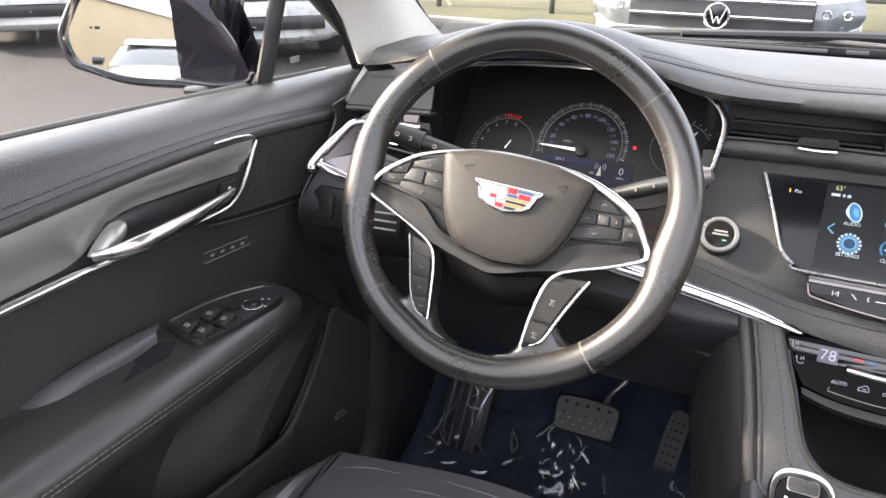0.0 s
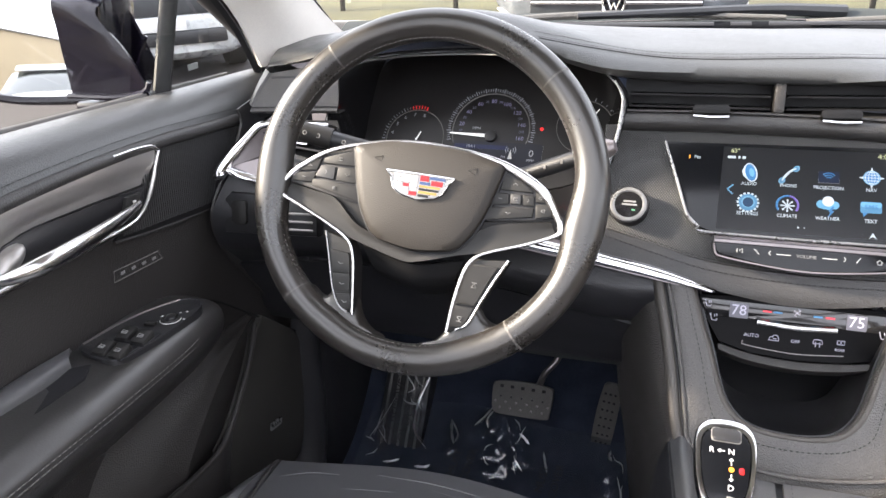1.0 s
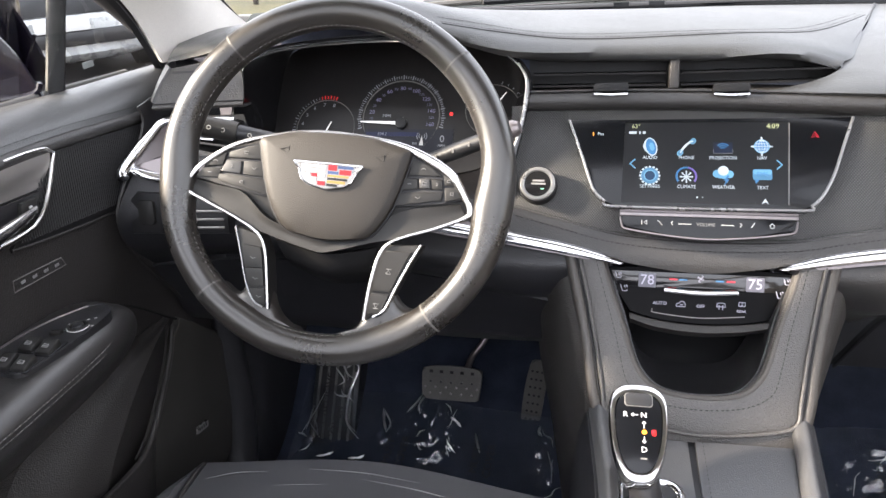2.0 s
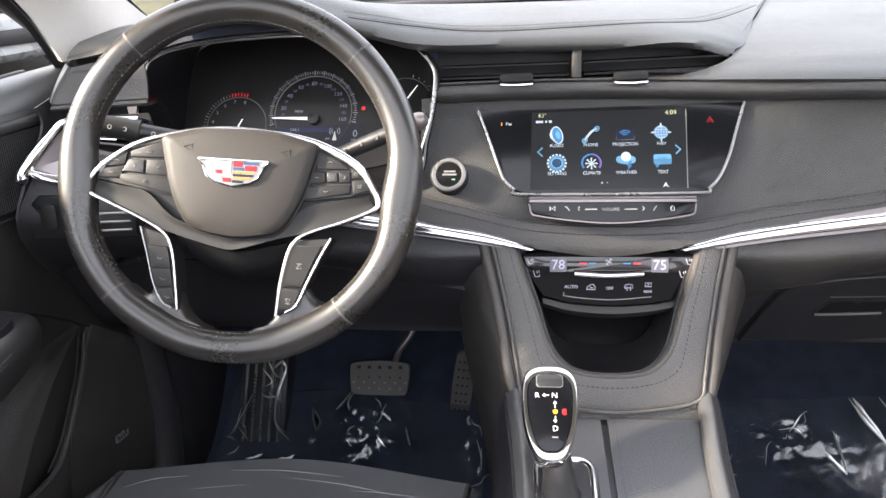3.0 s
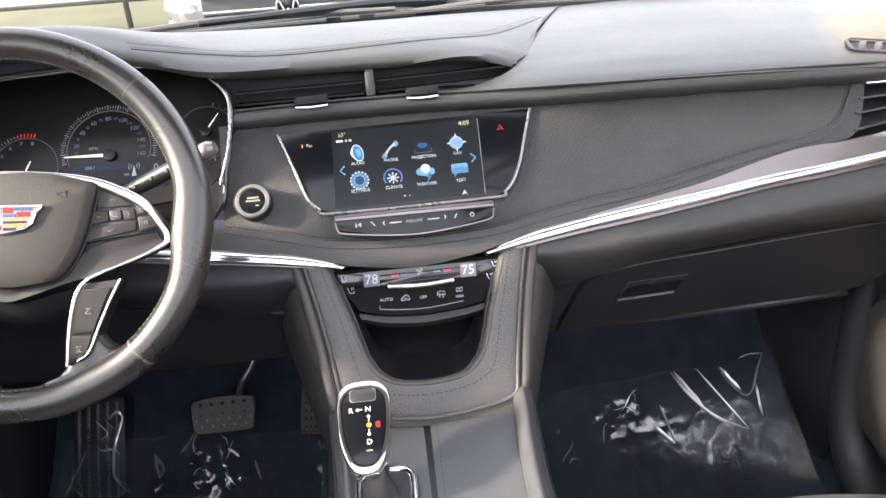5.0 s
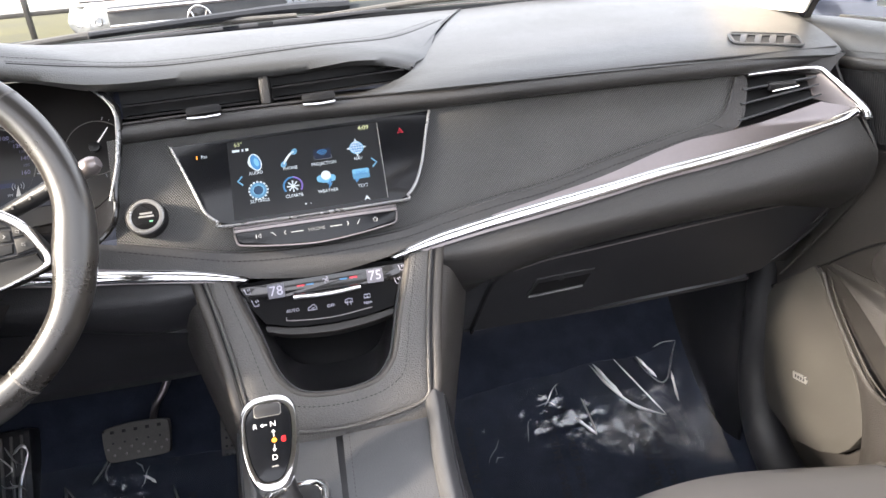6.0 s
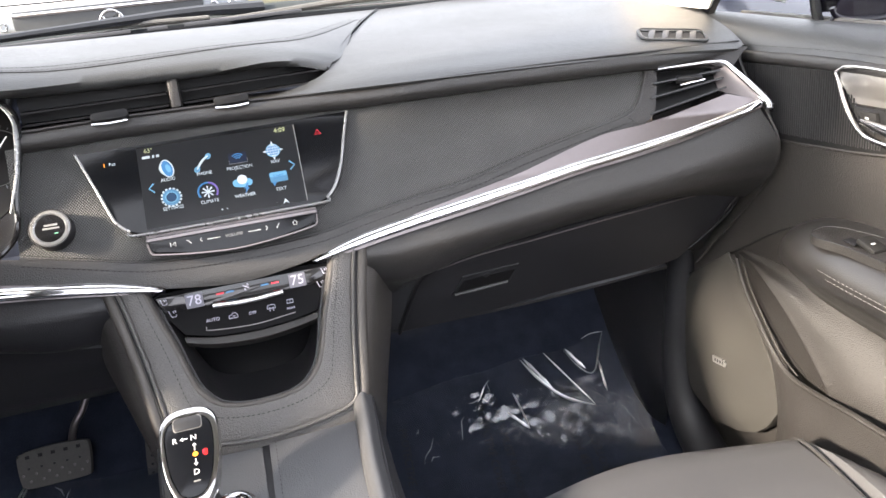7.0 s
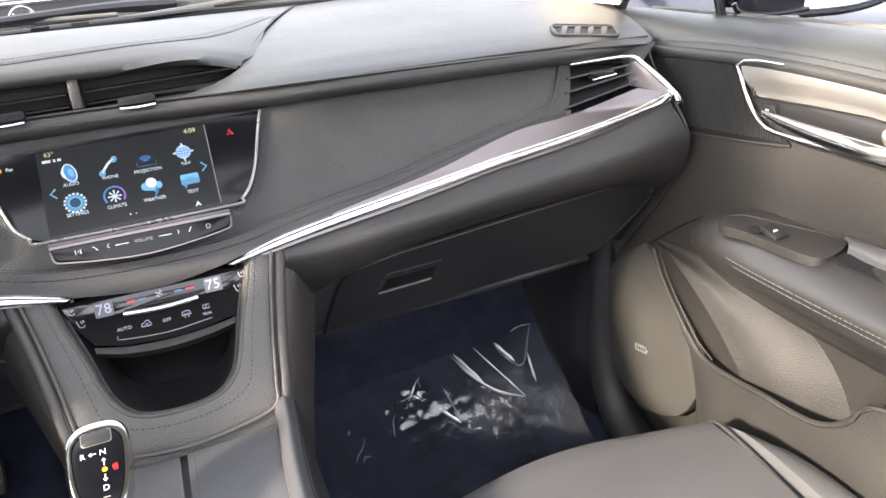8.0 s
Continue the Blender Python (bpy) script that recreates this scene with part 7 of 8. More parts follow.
    for k in range(96):
        y0 = 0.560 + k * 0.0037
        pts = [q for q in [(y0 + 0.12 * (z - 0.70), z) for z in np.linspace(0.640, 0.766, 90)] if q[0] > 0.566 + 0.9 * max(0, 0.700 - q[1]) and q[0] > 0.580 + 1.05 * (q[1] - 0.692) and q[1] > 0.688 - 0.13 * (q[0] - 0.566) and q[1] < 0.766 - 0.115 * max(0, q[0] - 0.70)]
        if len(pts) > 2:
            b = tube([(s * 0.7016, y, z) for y, z in (pts[0], pts[-1])], 0.00085, 6)
            me = bpy.data.meshes.new("rib")
            b.to_mesh(me)
            b.free()
            bars.from_mesh(me)
            bpy.data.meshes.remove(me)
    tagged(part("mesh_ribs", bars, MESH, d), kind="stuff")

    part("mesh_edge", tube(P((0.7035, 0.566, 0.6845), (0.7035, 0.62, 0.6745), (0.7035, 0.70, 0.6625), (0.7035, 0.80, 0.6505), (0.7035, 0.90, 0.6415)), 0.0022, 8, n=24), SOFT_PLASTIC, d)

    # armrest
    sec = [(0.708, 0.600), (0.695, 0.602), (0.675, 0.603), (0.652, 0.601), (0.635, 0.5955), (0.621, 0.586), (0.6135, 0.572), (0.618, 0.553), (0.634, 0.536), (0.660, 0.512), (0.690, 0.488), (0.710, 0.468)]
    if left:
        sec[4:9] = [(0.636, 0.6005), (0.6225, 0.5950), (0.6145, 0.5840), (0.617, 0.565), (0.632, 0.542)]
    rows = []
    for y, g, dz in ((0.668, 0.03, -0.040), (0.664, 0.30, -0.032), (0.655, 0.55, -0.022), (0.635, 0.78, -0.013), (0.60, 0.93, -0.006), (0.55, 1.0, -0.002), (0.45, 1.0, 0.0), (0.30, 1.0, 0.006), (0.10, 1.0, 0.012), (-0.42, 1.0, 0.018)):
        rows.append([Vector((s * (0.708 + (x - 0.708) * g), y, 0.575 + (z - 0.575) * (0.45 + 0.55 * g) + dz)) for x, z in spline_sec(sec)])
    fine = [spline([r[i] for r in rows], 46) for i in range(len(rows[0]))]
    arm = part("armrest", grid(fine), ARM_LEATHER, d, "padded black leather armrest")
    for dz, dx in ((0.0, 0.0), (-0.006, 0.0006)):
        part("arm_stitching", stitches(P(*[(x + dx, y, z + dz + (0.011 if left else 0.0)) for x, y, z in ((0.652, 0.640, 0.559), (0.631, 0.60, 0.567), (0.6140, 0.55, 0.571), (0.6128, 0.45, 0.573), (0.6128, 0.30, 0.579), (0.6128, 0.10, 0.585), (0.6128, -0.30, 0.589))]), 0.0042, 0.0018, 0.0006), STITCH, arm)

    def plate_on(pts, lo, hi, bev, mat, name, label="", par=None):
        m = plane_at((0, 0, 0.603), (1, 0, 0), (0, 0, 1)) @ pose(0, 0.5, 0, -2.0, 0, 0) @ pose(0, -0.5, 0)
        return part(name, plate([(s * x, y) for x, y in pts], m, lo, hi, bev, 3), mat, par or d, label)

    pod_line = curve2([(0.665, 0.470), (0.698, 0.482), (0.698, 0.505), (0.6936, 0.533), (0.682, 0.570), (0.6640, 0.602), (0.645, 0.606), (0.6310, 0.592), (0.6285, 0.550), (0.6350, 0.492), (0.643, 0.472)] if left else [(0.643, 0.453), (0.672, 0.455), (0.694, 0.467), (0.697, 0.488), (0.683, 0.530), (0.665, 0.577), (0.648, 0.589), (0.628, 0.583), (0.621, 0.567), (0.629, 0.535), (0.633, 0.481)], 60)
    sp = plate_on(pod_line, -0.008, 0.0024, 0.0015, DARK_PLASTIC if left else SOFT_PLASTIC, "switch_panel", "black window switch panel")
    part("switch_edge", tube([(s * x, y, 0.6052 - 0.035 * (y - 0.5)) for x, y in pod_line], 0.0007, 6, closed=True), HARD_PLASTIC, sp)
    if left:
        part("panel_line", tube([(s * x, y, 0.6062 - 0.035 * (y - 0.5)) for x, y in ((0.6975, 0.487), (0.6925, 0.533), (0.681, 0.570), (0.664, 0.6005))], 0.0012, 6, n=24), SATIN_DARK, sp, "thin satin edge")
        for x, y in ((0.6675, 0.4855), (0.6470, 0.4838), (0.6640, 0.5150), (0.6425, 0.5125)):
            well = part("switch_well", rbox(0.0195, 0.0270, 0.002, pose(s * x, y + 0.001, 0.6058, 0, 0, 0), 0.0008), INK_AND_SHADE, sp)
            k = part("window_switch", rbox(0.0165, 0.0200, 0.009, pose(s * x, y - 0.002, 0.6085, 14, 0, 0), 0.0025), BUTTON, sp)
            part("switch_mark", join(*[tube([(s * (x - 0.0030 + 0.0060 * q[0]), y - 0.006 + 0.0040 * q[1], 0.6124 + 0.0010 * q[1]) for q in line], 0.0005, 5) for line in ([(0, 0), (1, 0), (1, 1), (0, 0.8), (0, 0)], [(0, 0.4), (1, 0.4)])]), MARK_DIM, k)
        for y in (0.5400, 0.5440):
            part("lock_switch", rbox(0.012, 0.0028, 0.004, pose(s * 0.6580, y, 0.6058, 0, 0, 8), 0.0008), BUTTON, sp)
        part("mirror_dial", ring(0.0075, 0.0105, 0, 0.0045, Matrix.Translation((s * 0.6430, 0.5560, 0.6030)), 28, 0.0012), BUTTON, sp)
        part("dial_line", tube([(s * 0.6430 + 0.0112 * math.cos(a), 0.5560 + 0.0112 * math.sin(a), 0.6052) for a in np.linspace(-2.6, 0.4, 20)], 0.0005, 5), MARK, sp)
        part("mirror_knob", disc(0.0060, 0, 0.0050, Matrix.Translation((s * 0.6430, 0.5560, 0.6030)), 20, 0.001), DARK_PLASTIC, sp)
        for x, y in ((0.6580, 0.562), (0.6440, 0.574), (0.6380, 0.578), (0.6560, 0.548), (0.6310, 0.562)):
            part("switch_mark", rbox(0.0026, 0.0026, 0.0005, Matrix.Translation((s * x, y, 0.6052 - 0.035 * (y - 0.5))), 0), MARK, sp)
    else:
        k = part("window_switch", rbox(0.020, 0.026, 0.008, pose(s * 0.648, 0.520, 0.6080, 12, 0, 0), 0.003), BUTTON, sp)
        part("switch_mark", rbox(0.005, 0.0022, 0.0006, pose(s * 0.645, 0.516, 0.6126, 12, 0, 0), 0), MARK, k)
        part("switch_slot", rbox(0.012, 0.016, 0.002, pose(s * 0.641, 0.538, 0.6062, 0, 0, 0), 0.0005), INK_AND_SHADE, sp)
    # No hollow is cut: a flat black plate draws the recess's shade.
    part("pull_cup_shade", plate([(s * x, y) for x, y in ((0.657, 0.385), (0.664, 0.362), (0.688, 0.352), (0.686, 0.446), (0.666, 0.462), (0.655, 0.440))], plane_at((0, 0, 0.602), (1, 0, 0), (0, 0, 1)), -0.02, 0.0022), INK_AND_SHADE, d, "flat black plate for the shade in the door pull recess")
    part("pull_grip", loft([P((0.706, 0.478, 0.606), (0.706, 0.42, 0.612), (0.706, 0.35, 0.613), (0.707, 0.31, 0.604)), P((0.697, 0.470, 0.612), (0.695, 0.42, 0.617), (0.695, 0.36, 0.617), (0.694, 0.315, 0.606)), P((0.684, 0.455, 0.611), (0.681, 0.42, 0.614), (0.684, 0.37, 0.613), (0.684, 0.325, 0.603)), P((0.680, 0.452, 0.600), (0.678, 0.42, 0.600), (0.682, 0.37, 0.600), (0.684, 0.33, 0.598))], 24, 12, 0.004), GRIP_GREY, d, "smooth grey door pull")

    # map pocket and speaker in the lower door
    rim = [(0.7000, 0.786, 0.460), (0.6900, 0.750, 0.431), (0.6800, 0.697, 0.398), (0.6740, 0.656, 0.375), (0.6700, 0.620, 0.365), (0.6660, 0.563, 0.373), (0.6630, 0.512, 0.384), (0.6610, 0.467, 0.391), (0.6600, 0.428, 0.402), (0.6600, 0.396, 0.428), (0.6600, 0.361, 0.470), (0.665, 0.20, 0.475), (0.67, -0.40, 0.475)]
    face_top = P((0.680, 0.682, 0.388), (0.677, 0.668, 0.381), *rim[3:])
    mid = P((0.690, 0.655, 0.285), (0.684, 0.640, 0.27), (0.676, 0.625, 0.262), (0.670, 0.61, 0.26), (0.662, 0.575, 0.258), (0.660, 0.50, 0.26), (0.660, 0.44, 0.26), (0.660, 0.36, 0.27), (0.665, 0.20, 0.27), (0.67, -0.40, 0.27))
    low = P((0.712, 0.668, 0.16), (0.708, 0.662, 0.12), (0.704, 0.654, 0.09), (0.698, 0.640, 0.06), (0.69, 0.60, 0.03), (0.69, 0.50, 0.03), (0.69, 0.44, 0.03), (0.69, 0.36, 0.03), (0.69, 0.20, 0.03), (0.69, -0.40, 0.03))
    part("map_pocket", loft([face_top, mid, low], 60, 16, 0.004), SOFT_PLASTIC, d, "grained black map pocket")
    part("pocket_rim", tube(P(*rim), 0.0038, 8, n=80), SOFT_PLASTIC, d)
    part("rim_line", tube(P(*[(x + 0.004, y - 0.006, z + 0.005) for x, y, z in rim[:5]]), 0.0011, 6, n=40), SOFT_PLASTIC, d)
    part("panel_seam", tube(P((0.7075, 0.905, 0.376), (0.7075, 0.854, 0.419), (0.7075, 0.797, 0.467), (0.7075, 0.729, 0.524), (0.7075, 0.680, 0.556)), 0.0016, 6, n=30), INK_AND_SHADE, d)
    foot = [(0.7030, 0.787, 0.467), (0.7040, 0.760, 0.432), (0.7050, 0.727, 0.390), (0.7060, 0.679, 0.352), (0.7070, 0.640, 0.325), (0.7080, 0.600, 0.300)]
    crest = [(0.7000, 0.783, 0.471), (0.6940, 0.749, 0.471), (0.6870, 0.707, 0.462), (0.6820, 0.656, 0.440), (0.6790, 0.610, 0.412), (0.6780, 0.567, 0.375), (0.6840, 0.540, 0.320)]
    back = [(0.7040, 0.782, 0.474), (0.7040, 0.688, 0.475), (0.7040, 0.610, 0.469), (0.7040, 0.530, 0.453), (0.7030, 0.479, 0.418), (0.7060, 0.450, 0.360), (0.7100, 0.440, 0.320)]
    root = [(0.7060, 0.781, 0.478), (0.7085, 0.672, 0.488), (0.7100, 0.590, 0.486), (0.7120, 0.495, 0.466), (0.7150, 0.445, 0.425), (0.7180, 0.415, 0.360), (0.7190, 0.405, 0.320)]
    f, c, b, r = (spline(q, 40) for q in (foot, crest, back, root))
    part("pocket_wall", loft([P(*q) for q in (f, [m.lerp(n, 0.5) + Vector((0.001, 0, 0)) for m, n in zip(f, c)], [m.lerp(n, 0.94) for m, n in zip(f, c)], c, [n.lerp(m, 0.06) for n, m in zip(c, b)], [n.lerp(m, 0.5) + Vector((-0.003, 0, 0)) for n, m in zip(c, b)], b, r)], 48, 60, 0.003), SOFT_PLASTIC, d, "swept pocket wall")
    grille = [(0.905, 0.36), (0.893, 0.384), (0.850, 0.423), (0.811, 0.459), (0.785, 0.440), (0.759, 0.412), (0.705, 0.348), (0.662, 0.293), (0.657, 0.278), (0.681, 0.223), (0.700, 0.198), (0.736, 0.173), (0.797, 0.149), (0.861, 0.165), (0.893, 0.20)]
    sg = part("speaker_grille", plate(yz(grille), X(0.722), 0, 0.020, 0.003), material("speaker_cloth_" + ("left" if left else "right"), (0.030, 0.0285, 0.0255), 0.7, grain=1.6, grain_scale=900, vary=0.2), d, "fine-grained speaker grille")
    part("speaker_badge", plate(rounded(0.033, 0.012, 0.001), X(0.7015) @ pose(-s * 0.799, 0.269, 0.0, 0, 0, -14 if left else 14), 0, 0.0022), SATIN_LIGHT, sg, "small silver speaker badge")
    part("badge_marks", join(*[rbox(0.0004, 0.003, 0.005, Matrix.Translation((s * 0.6992, 0.799 + 0.006 * q, 0.269 - 0.0015 * q)), 0) for q in (-1.5, -0.5, 0.5, 1.5)]), INK_AND_SHADE, sg)
    if left:
        part("seat_memory_marks", join(*[rbox(0.0008, 0.006, 0.003, Matrix.Translation((s * 0.7055, 0.570 + 0.017 * k, 0.647 - 0.002 * k)), 0) for k in range(4)]), MARK_DIM, d)
        part("memory_line", tube(P((0.7055, 0.555, 0.642), (0.7055, 0.558, 0.654), (0.7055, 0.630, 0.646), (0.7055, 0.634, 0.635)), 0.0005, 5, closed=True), STITCH, d)
    # window frame and glass
    part("window_post", tube(P((0.774, 0.772, 0.790), (0.770, 0.812, 0.895), (0.748, 0.815, 0.97), (0.715, 0.79, 1.10)), 0.011, 10, n=14, flat=0.6), VENT_BLACK, d)
    part("window_seal", tube(P((0.780, -0.45, 0.826), (0.780, 0.30, 0.819), (0.780, 0.65, 0.804), (0.780, 0.93, 0.789)), 0.004, 8, n=30), RUBBER, d)
    part("window_frame", tube(P((0.765, 1.06, 0.785), (0.745, 0.86, 0.92), (0.70, 0.55, 1.10), (0.675, 0.20, 1.165), (0.672, -0.40, 1.165)), 0.022, 10, n=40), DARK_PLASTIC, d)
    g = part("window_glass", loft([P((0.782, -0.44, 0.80), (0.782, 0.72, 0.79)), P((0.742, -0.42, 0.98), (0.742, 0.70, 0.98)), P((0.68, -0.40, 1.16), (0.68, 0.30, 1.16))], 10, 8, 0), GLASS, d, "clear side window")
    g.visible_shadow = False
    q = part("quarter_glass", loft([P((0.778, 0.75, 0.79), (0.778, 1.02, 0.78)), P((0.748, 0.735, 0.95), (0.742, 0.82, 0.95)), P((0.72, 0.72, 1.07), (0.72, 0.73, 1.07))], 6, 6, 0), GLASS, d, "clear quarter window")
    q.visible_shadow = False
    part("glass_mark", rbox(0.0008, 0.022, 0.008, Matrix.Translation((s * 0.776, 0.850, 0.816)), 0), MARK_DIM, d)
    return d


def spline_sec(sec):
    return [(p.x, p.z) for p in spline([(x, 0, z) for x, z in sec], 36)]


door(-1)
door(1)

# ---- cabin shell ----
for s, n in ((-1, "trim_pillar_left"), (1, "trim_pillar_right")):
    tagged(part(n, loft([[(s * 0.722, 0.935, 0.800), (s * 0.716, 0.86, 0.895), (s * 0.67, 0.55, 1.11), (s * 0.64, 0.34, 1.20)], [(s * 0.690, 1.03, 0.802), (s * 0.680, 0.93, 0.893), (s * 0.64, 0.60, 1.11), (s * 0.60, 0.40, 1.20)], [(s * 0.690, 1.18, 0.802), (s * 0.676, 1.02, 0.888), (s * 0.63, 0.66, 1.11), (s * 0.60, 0.46, 1.205)]], 20, 12, 0.008), HEADLINER), "pale grey fabric-covered windscreen pillar", "pillar trim", kind="structure")
    tagged(part("pillar_frame_" + ("left" if s < 0 else "right"), loft([[(s * 0.735, 0.95, 0.79), (s * 0.727, 0.87, 0.89), (s * 0.68, 0.56, 1.11), (s * 0.65, 0.34, 1.21)], [(s * 0.80, 1.10, 0.78), (s * 0.775, 0.98, 0.89), (s * 0.71, 0.64, 1.12), (s * 0.67, 0.40, 1.22)], [(s * 0.75, 1.30, 0.78), (s * 0.72, 1.10, 0.89), (s * 0.66, 0.72, 1.12), (s * 0.62, 0.48, 1.22)]], 20, 12, 0.008), DARK_PLASTIC), "black outer windscreen pillar", "pillar", kind="structure")
PAINT = material("dark_car_paint", (0.006, 0.005, 0.009), 0.15, coat=0.8, vary=0.1)
roof_f = [(-0.64, 0.46, 1.215), (0, 0.50, 1.235), (0.64, 0.46, 1.215)]
# Added strip down the windscreen, out of view, keeps the sun off the dash.
sun_block_f = [(-0.64, 0.70, 1.09), (0, 0.79, 1.105), (0.64, 0.72, 1.08)]
tagged(part("ceiling", join(loft([sun_block_f, roof_f], 16, 4, 0.02), loft([roof_f, [(-0.64, 0.38, 1.222), (0, 0.40, 1.245), (0.64, 0.38, 1.222)]], 16, 6, 0.02),
                            loft([[(-0.64, 0.38, 1.222), (-0.64, -0.5, 1.25), (-0.64, -1.7, 1.22)], [(-0.55, 0.38, 1.235), (-0.55, -0.5, 1.265), (-0.55, -1.7, 1.235)]], 16, 4, 0.02),
                            loft([[(0.55, 0.38, 1.235), (0.55, -0.5, 1.265), (0.55, -1.7, 1.235)], [(0.64, 0.38, 1.222), (0.64, -0.5, 1.25), (0.64, -1.7, 1.22)]], 16, 4, 0.02),
                            loft([[(-0.55, -1.2, 1.252), (0.55, -1.2, 1.252)], [(-0.55, -1.7, 1.235), (0.55, -1.7, 1.235)]], 6, 4, 0.02)), HEADLINER), "pale fabric headlining round an added glass roof, front strip blocks sun", "ceiling", kind="structure")
# Glass roof is out of view, added and widened to brighten the cabin.
rg = tagged(part("added_roof_opening", loft([[(-0.55, 0.38, 1.245), (0.55, 0.38, 1.245)], [(-0.55, -1.2, 1.262), (0.55, -1.2, 1.262)]], 6, 6, 0), GLASS), "unseen clear glass roof, added to let in more sky light", "glass roof", kind="structure")
rg.visible_shadow = False
ws = tagged(part("window_windscreen", loft([[(-0.74, 1.26, 0.79), (0, 1.42, 0.79), (0.74, 1.26, 0.79)], [(-0.68, 0.90, 0.99), (0, 1.00, 1.00), (0.68, 0.90, 0.99)], [(-0.62, 0.46, 1.215), (0, 0.50, 1.235), (0.62, 0.46, 1.215)]], 20, 12, 0), GLASS), "clear windscreen", "windscreen", kind="structure")
ws.visible_shadow = False
for s, n in ((-1, "wall_left"), (1, "wall_right")):
    tagged(part(n, join(rbox(0.05, 1.30, 0.95, Matrix.Translation((s * 0.79, -1.10, 0.35)), 0.01), rbox(0.06, 0.14, 0.42, Matrix.Translation((s * 0.73, -0.52, 1.02)), 0.01), rbox(0.10, 0.30, 0.42, Matrix.Translation((s * 0.73, -1.62, 1.02)), 0.01), rbox(0.05, 1.7, 0.30, Matrix.Translation((s * 0.79, 0.35, -0.12)), 0.01)), SHELL), "dark rear side wall of the cabin", "cabin wall", kind="structure")
tagged(part("wall_back", rbox(1.6, 0.05, 0.95, Matrix.Translation((0, -1.75, 0.35)), 0.01), SHELL), "dark rear wall of the cabin", "cabin wall", kind="structure")

# ---- outside of the car ----
own = thing("bonnet", (0, 2.0, 0.1), "dark painted bonnet and scuttle of this car", "bonnet")
part("cowl", loft([[(-0.76, 1.27, 0.785), (0, 1.43, 0.785), (0.76, 1.27, 0.785)], [(-0.76, 1.33, 0.806), (0, 1.50, 0.812), (0.76, 1.33, 0.806)], [(-0.78, 1.42, 0.75), (0, 1.60, 0.76), (0.78, 1.42, 0.75)]], 40, 12, 0.006), material("weathered_scuttle", (0.045, 0.050, 0.051), 0.85, spec=0.08, vary=0.2, grain=0.3, grain_scale=300), own, "weathered grey plastic scuttle")
SEAL = material("rubber_seal", (0.006, 0.007, 0.009), 0.7, spec=0.1, vary=0.2)
part("seal", tube([(-0.73, 1.270, 0.796), (-0.35, 1.350, 0.798), (0, 1.390, 0.800), (0.35, 1.350, 0.798), (0.73, 1.265, 0.796)], 0.0085, 10, n=40, flat=0.8), SEAL, own, "black rubber windscreen seal")
part("seal_line", tube([(-0.70, 1.285, 0.8045), (-0.35, 1.360, 0.8075), (0, 1.400, 0.8095), (0.35, 1.360, 0.8075), (0.70, 1.280, 0.8045)], 0.0012, 6, n=40), SATIN_DARK, own)
part("panel", loft([[(-0.80, 1.42, 0.71), (0, 1.60, 0.73), (0.80, 1.42, 0.71)], [(-0.85, 1.9, 0.62), (0, 2.0, 0.66), (0.85, 1.9, 0.62)], [(-0.85, 2.4, 0.46), (0, 2.55, 0.52), (0.85, 2.4, 0.46)], [(-0.80, 2.5, 0.30), (0, 2.70, 0.35), (0.80, 2.5, 0.30)], [(-0.80, 2.5, -0.30), (0, 2.70, -0.30), (0.80, 2.5, -0.30)]], 30, 30, 0.01), PAINT, own, "dark glossy bonnet")
for xa, xb in ((-0.62, 0.02), (0.05, 0.60)):
    w = thing("windscreen_wiper", ((xa + xb) / 2, 1.4, 0.82), "black windscreen wiper at rest", "wiper", "wipers")
    za = 0.815
    yy = (lambda x: 1.40 - 0.26 * x * x)
    part("blade", tube([(xa, yy(xa) - 0.02, za - 0.006), ((xa + xb) / 2, yy((xa + xb) / 2), za + 0.004), (xb, yy(xb), za - 0.002)], [0.004, 0.007, 0.004], 8, n=20), RUBBER, w)
    part("arm", tube([(xa + 0.3, yy(xa) + 0.005, za + 0.010), (xb - 0.05, yy(xb) + 0.02, za + 0.008), (xb + 0.10, 1.46, za)], [0.006, 0.008, 0.012], 8, n=20), DARK_PLASTIC, w)


MIRROR_SHELL = material("mirror_shell", (0.0060, 0.0050, 0.0095), 0.17, spec=0.32, vary=0.15, rough_vary=0.03)


def P2(s, *pts):
    return [(s * x, y, z) for x, y, z in pts]


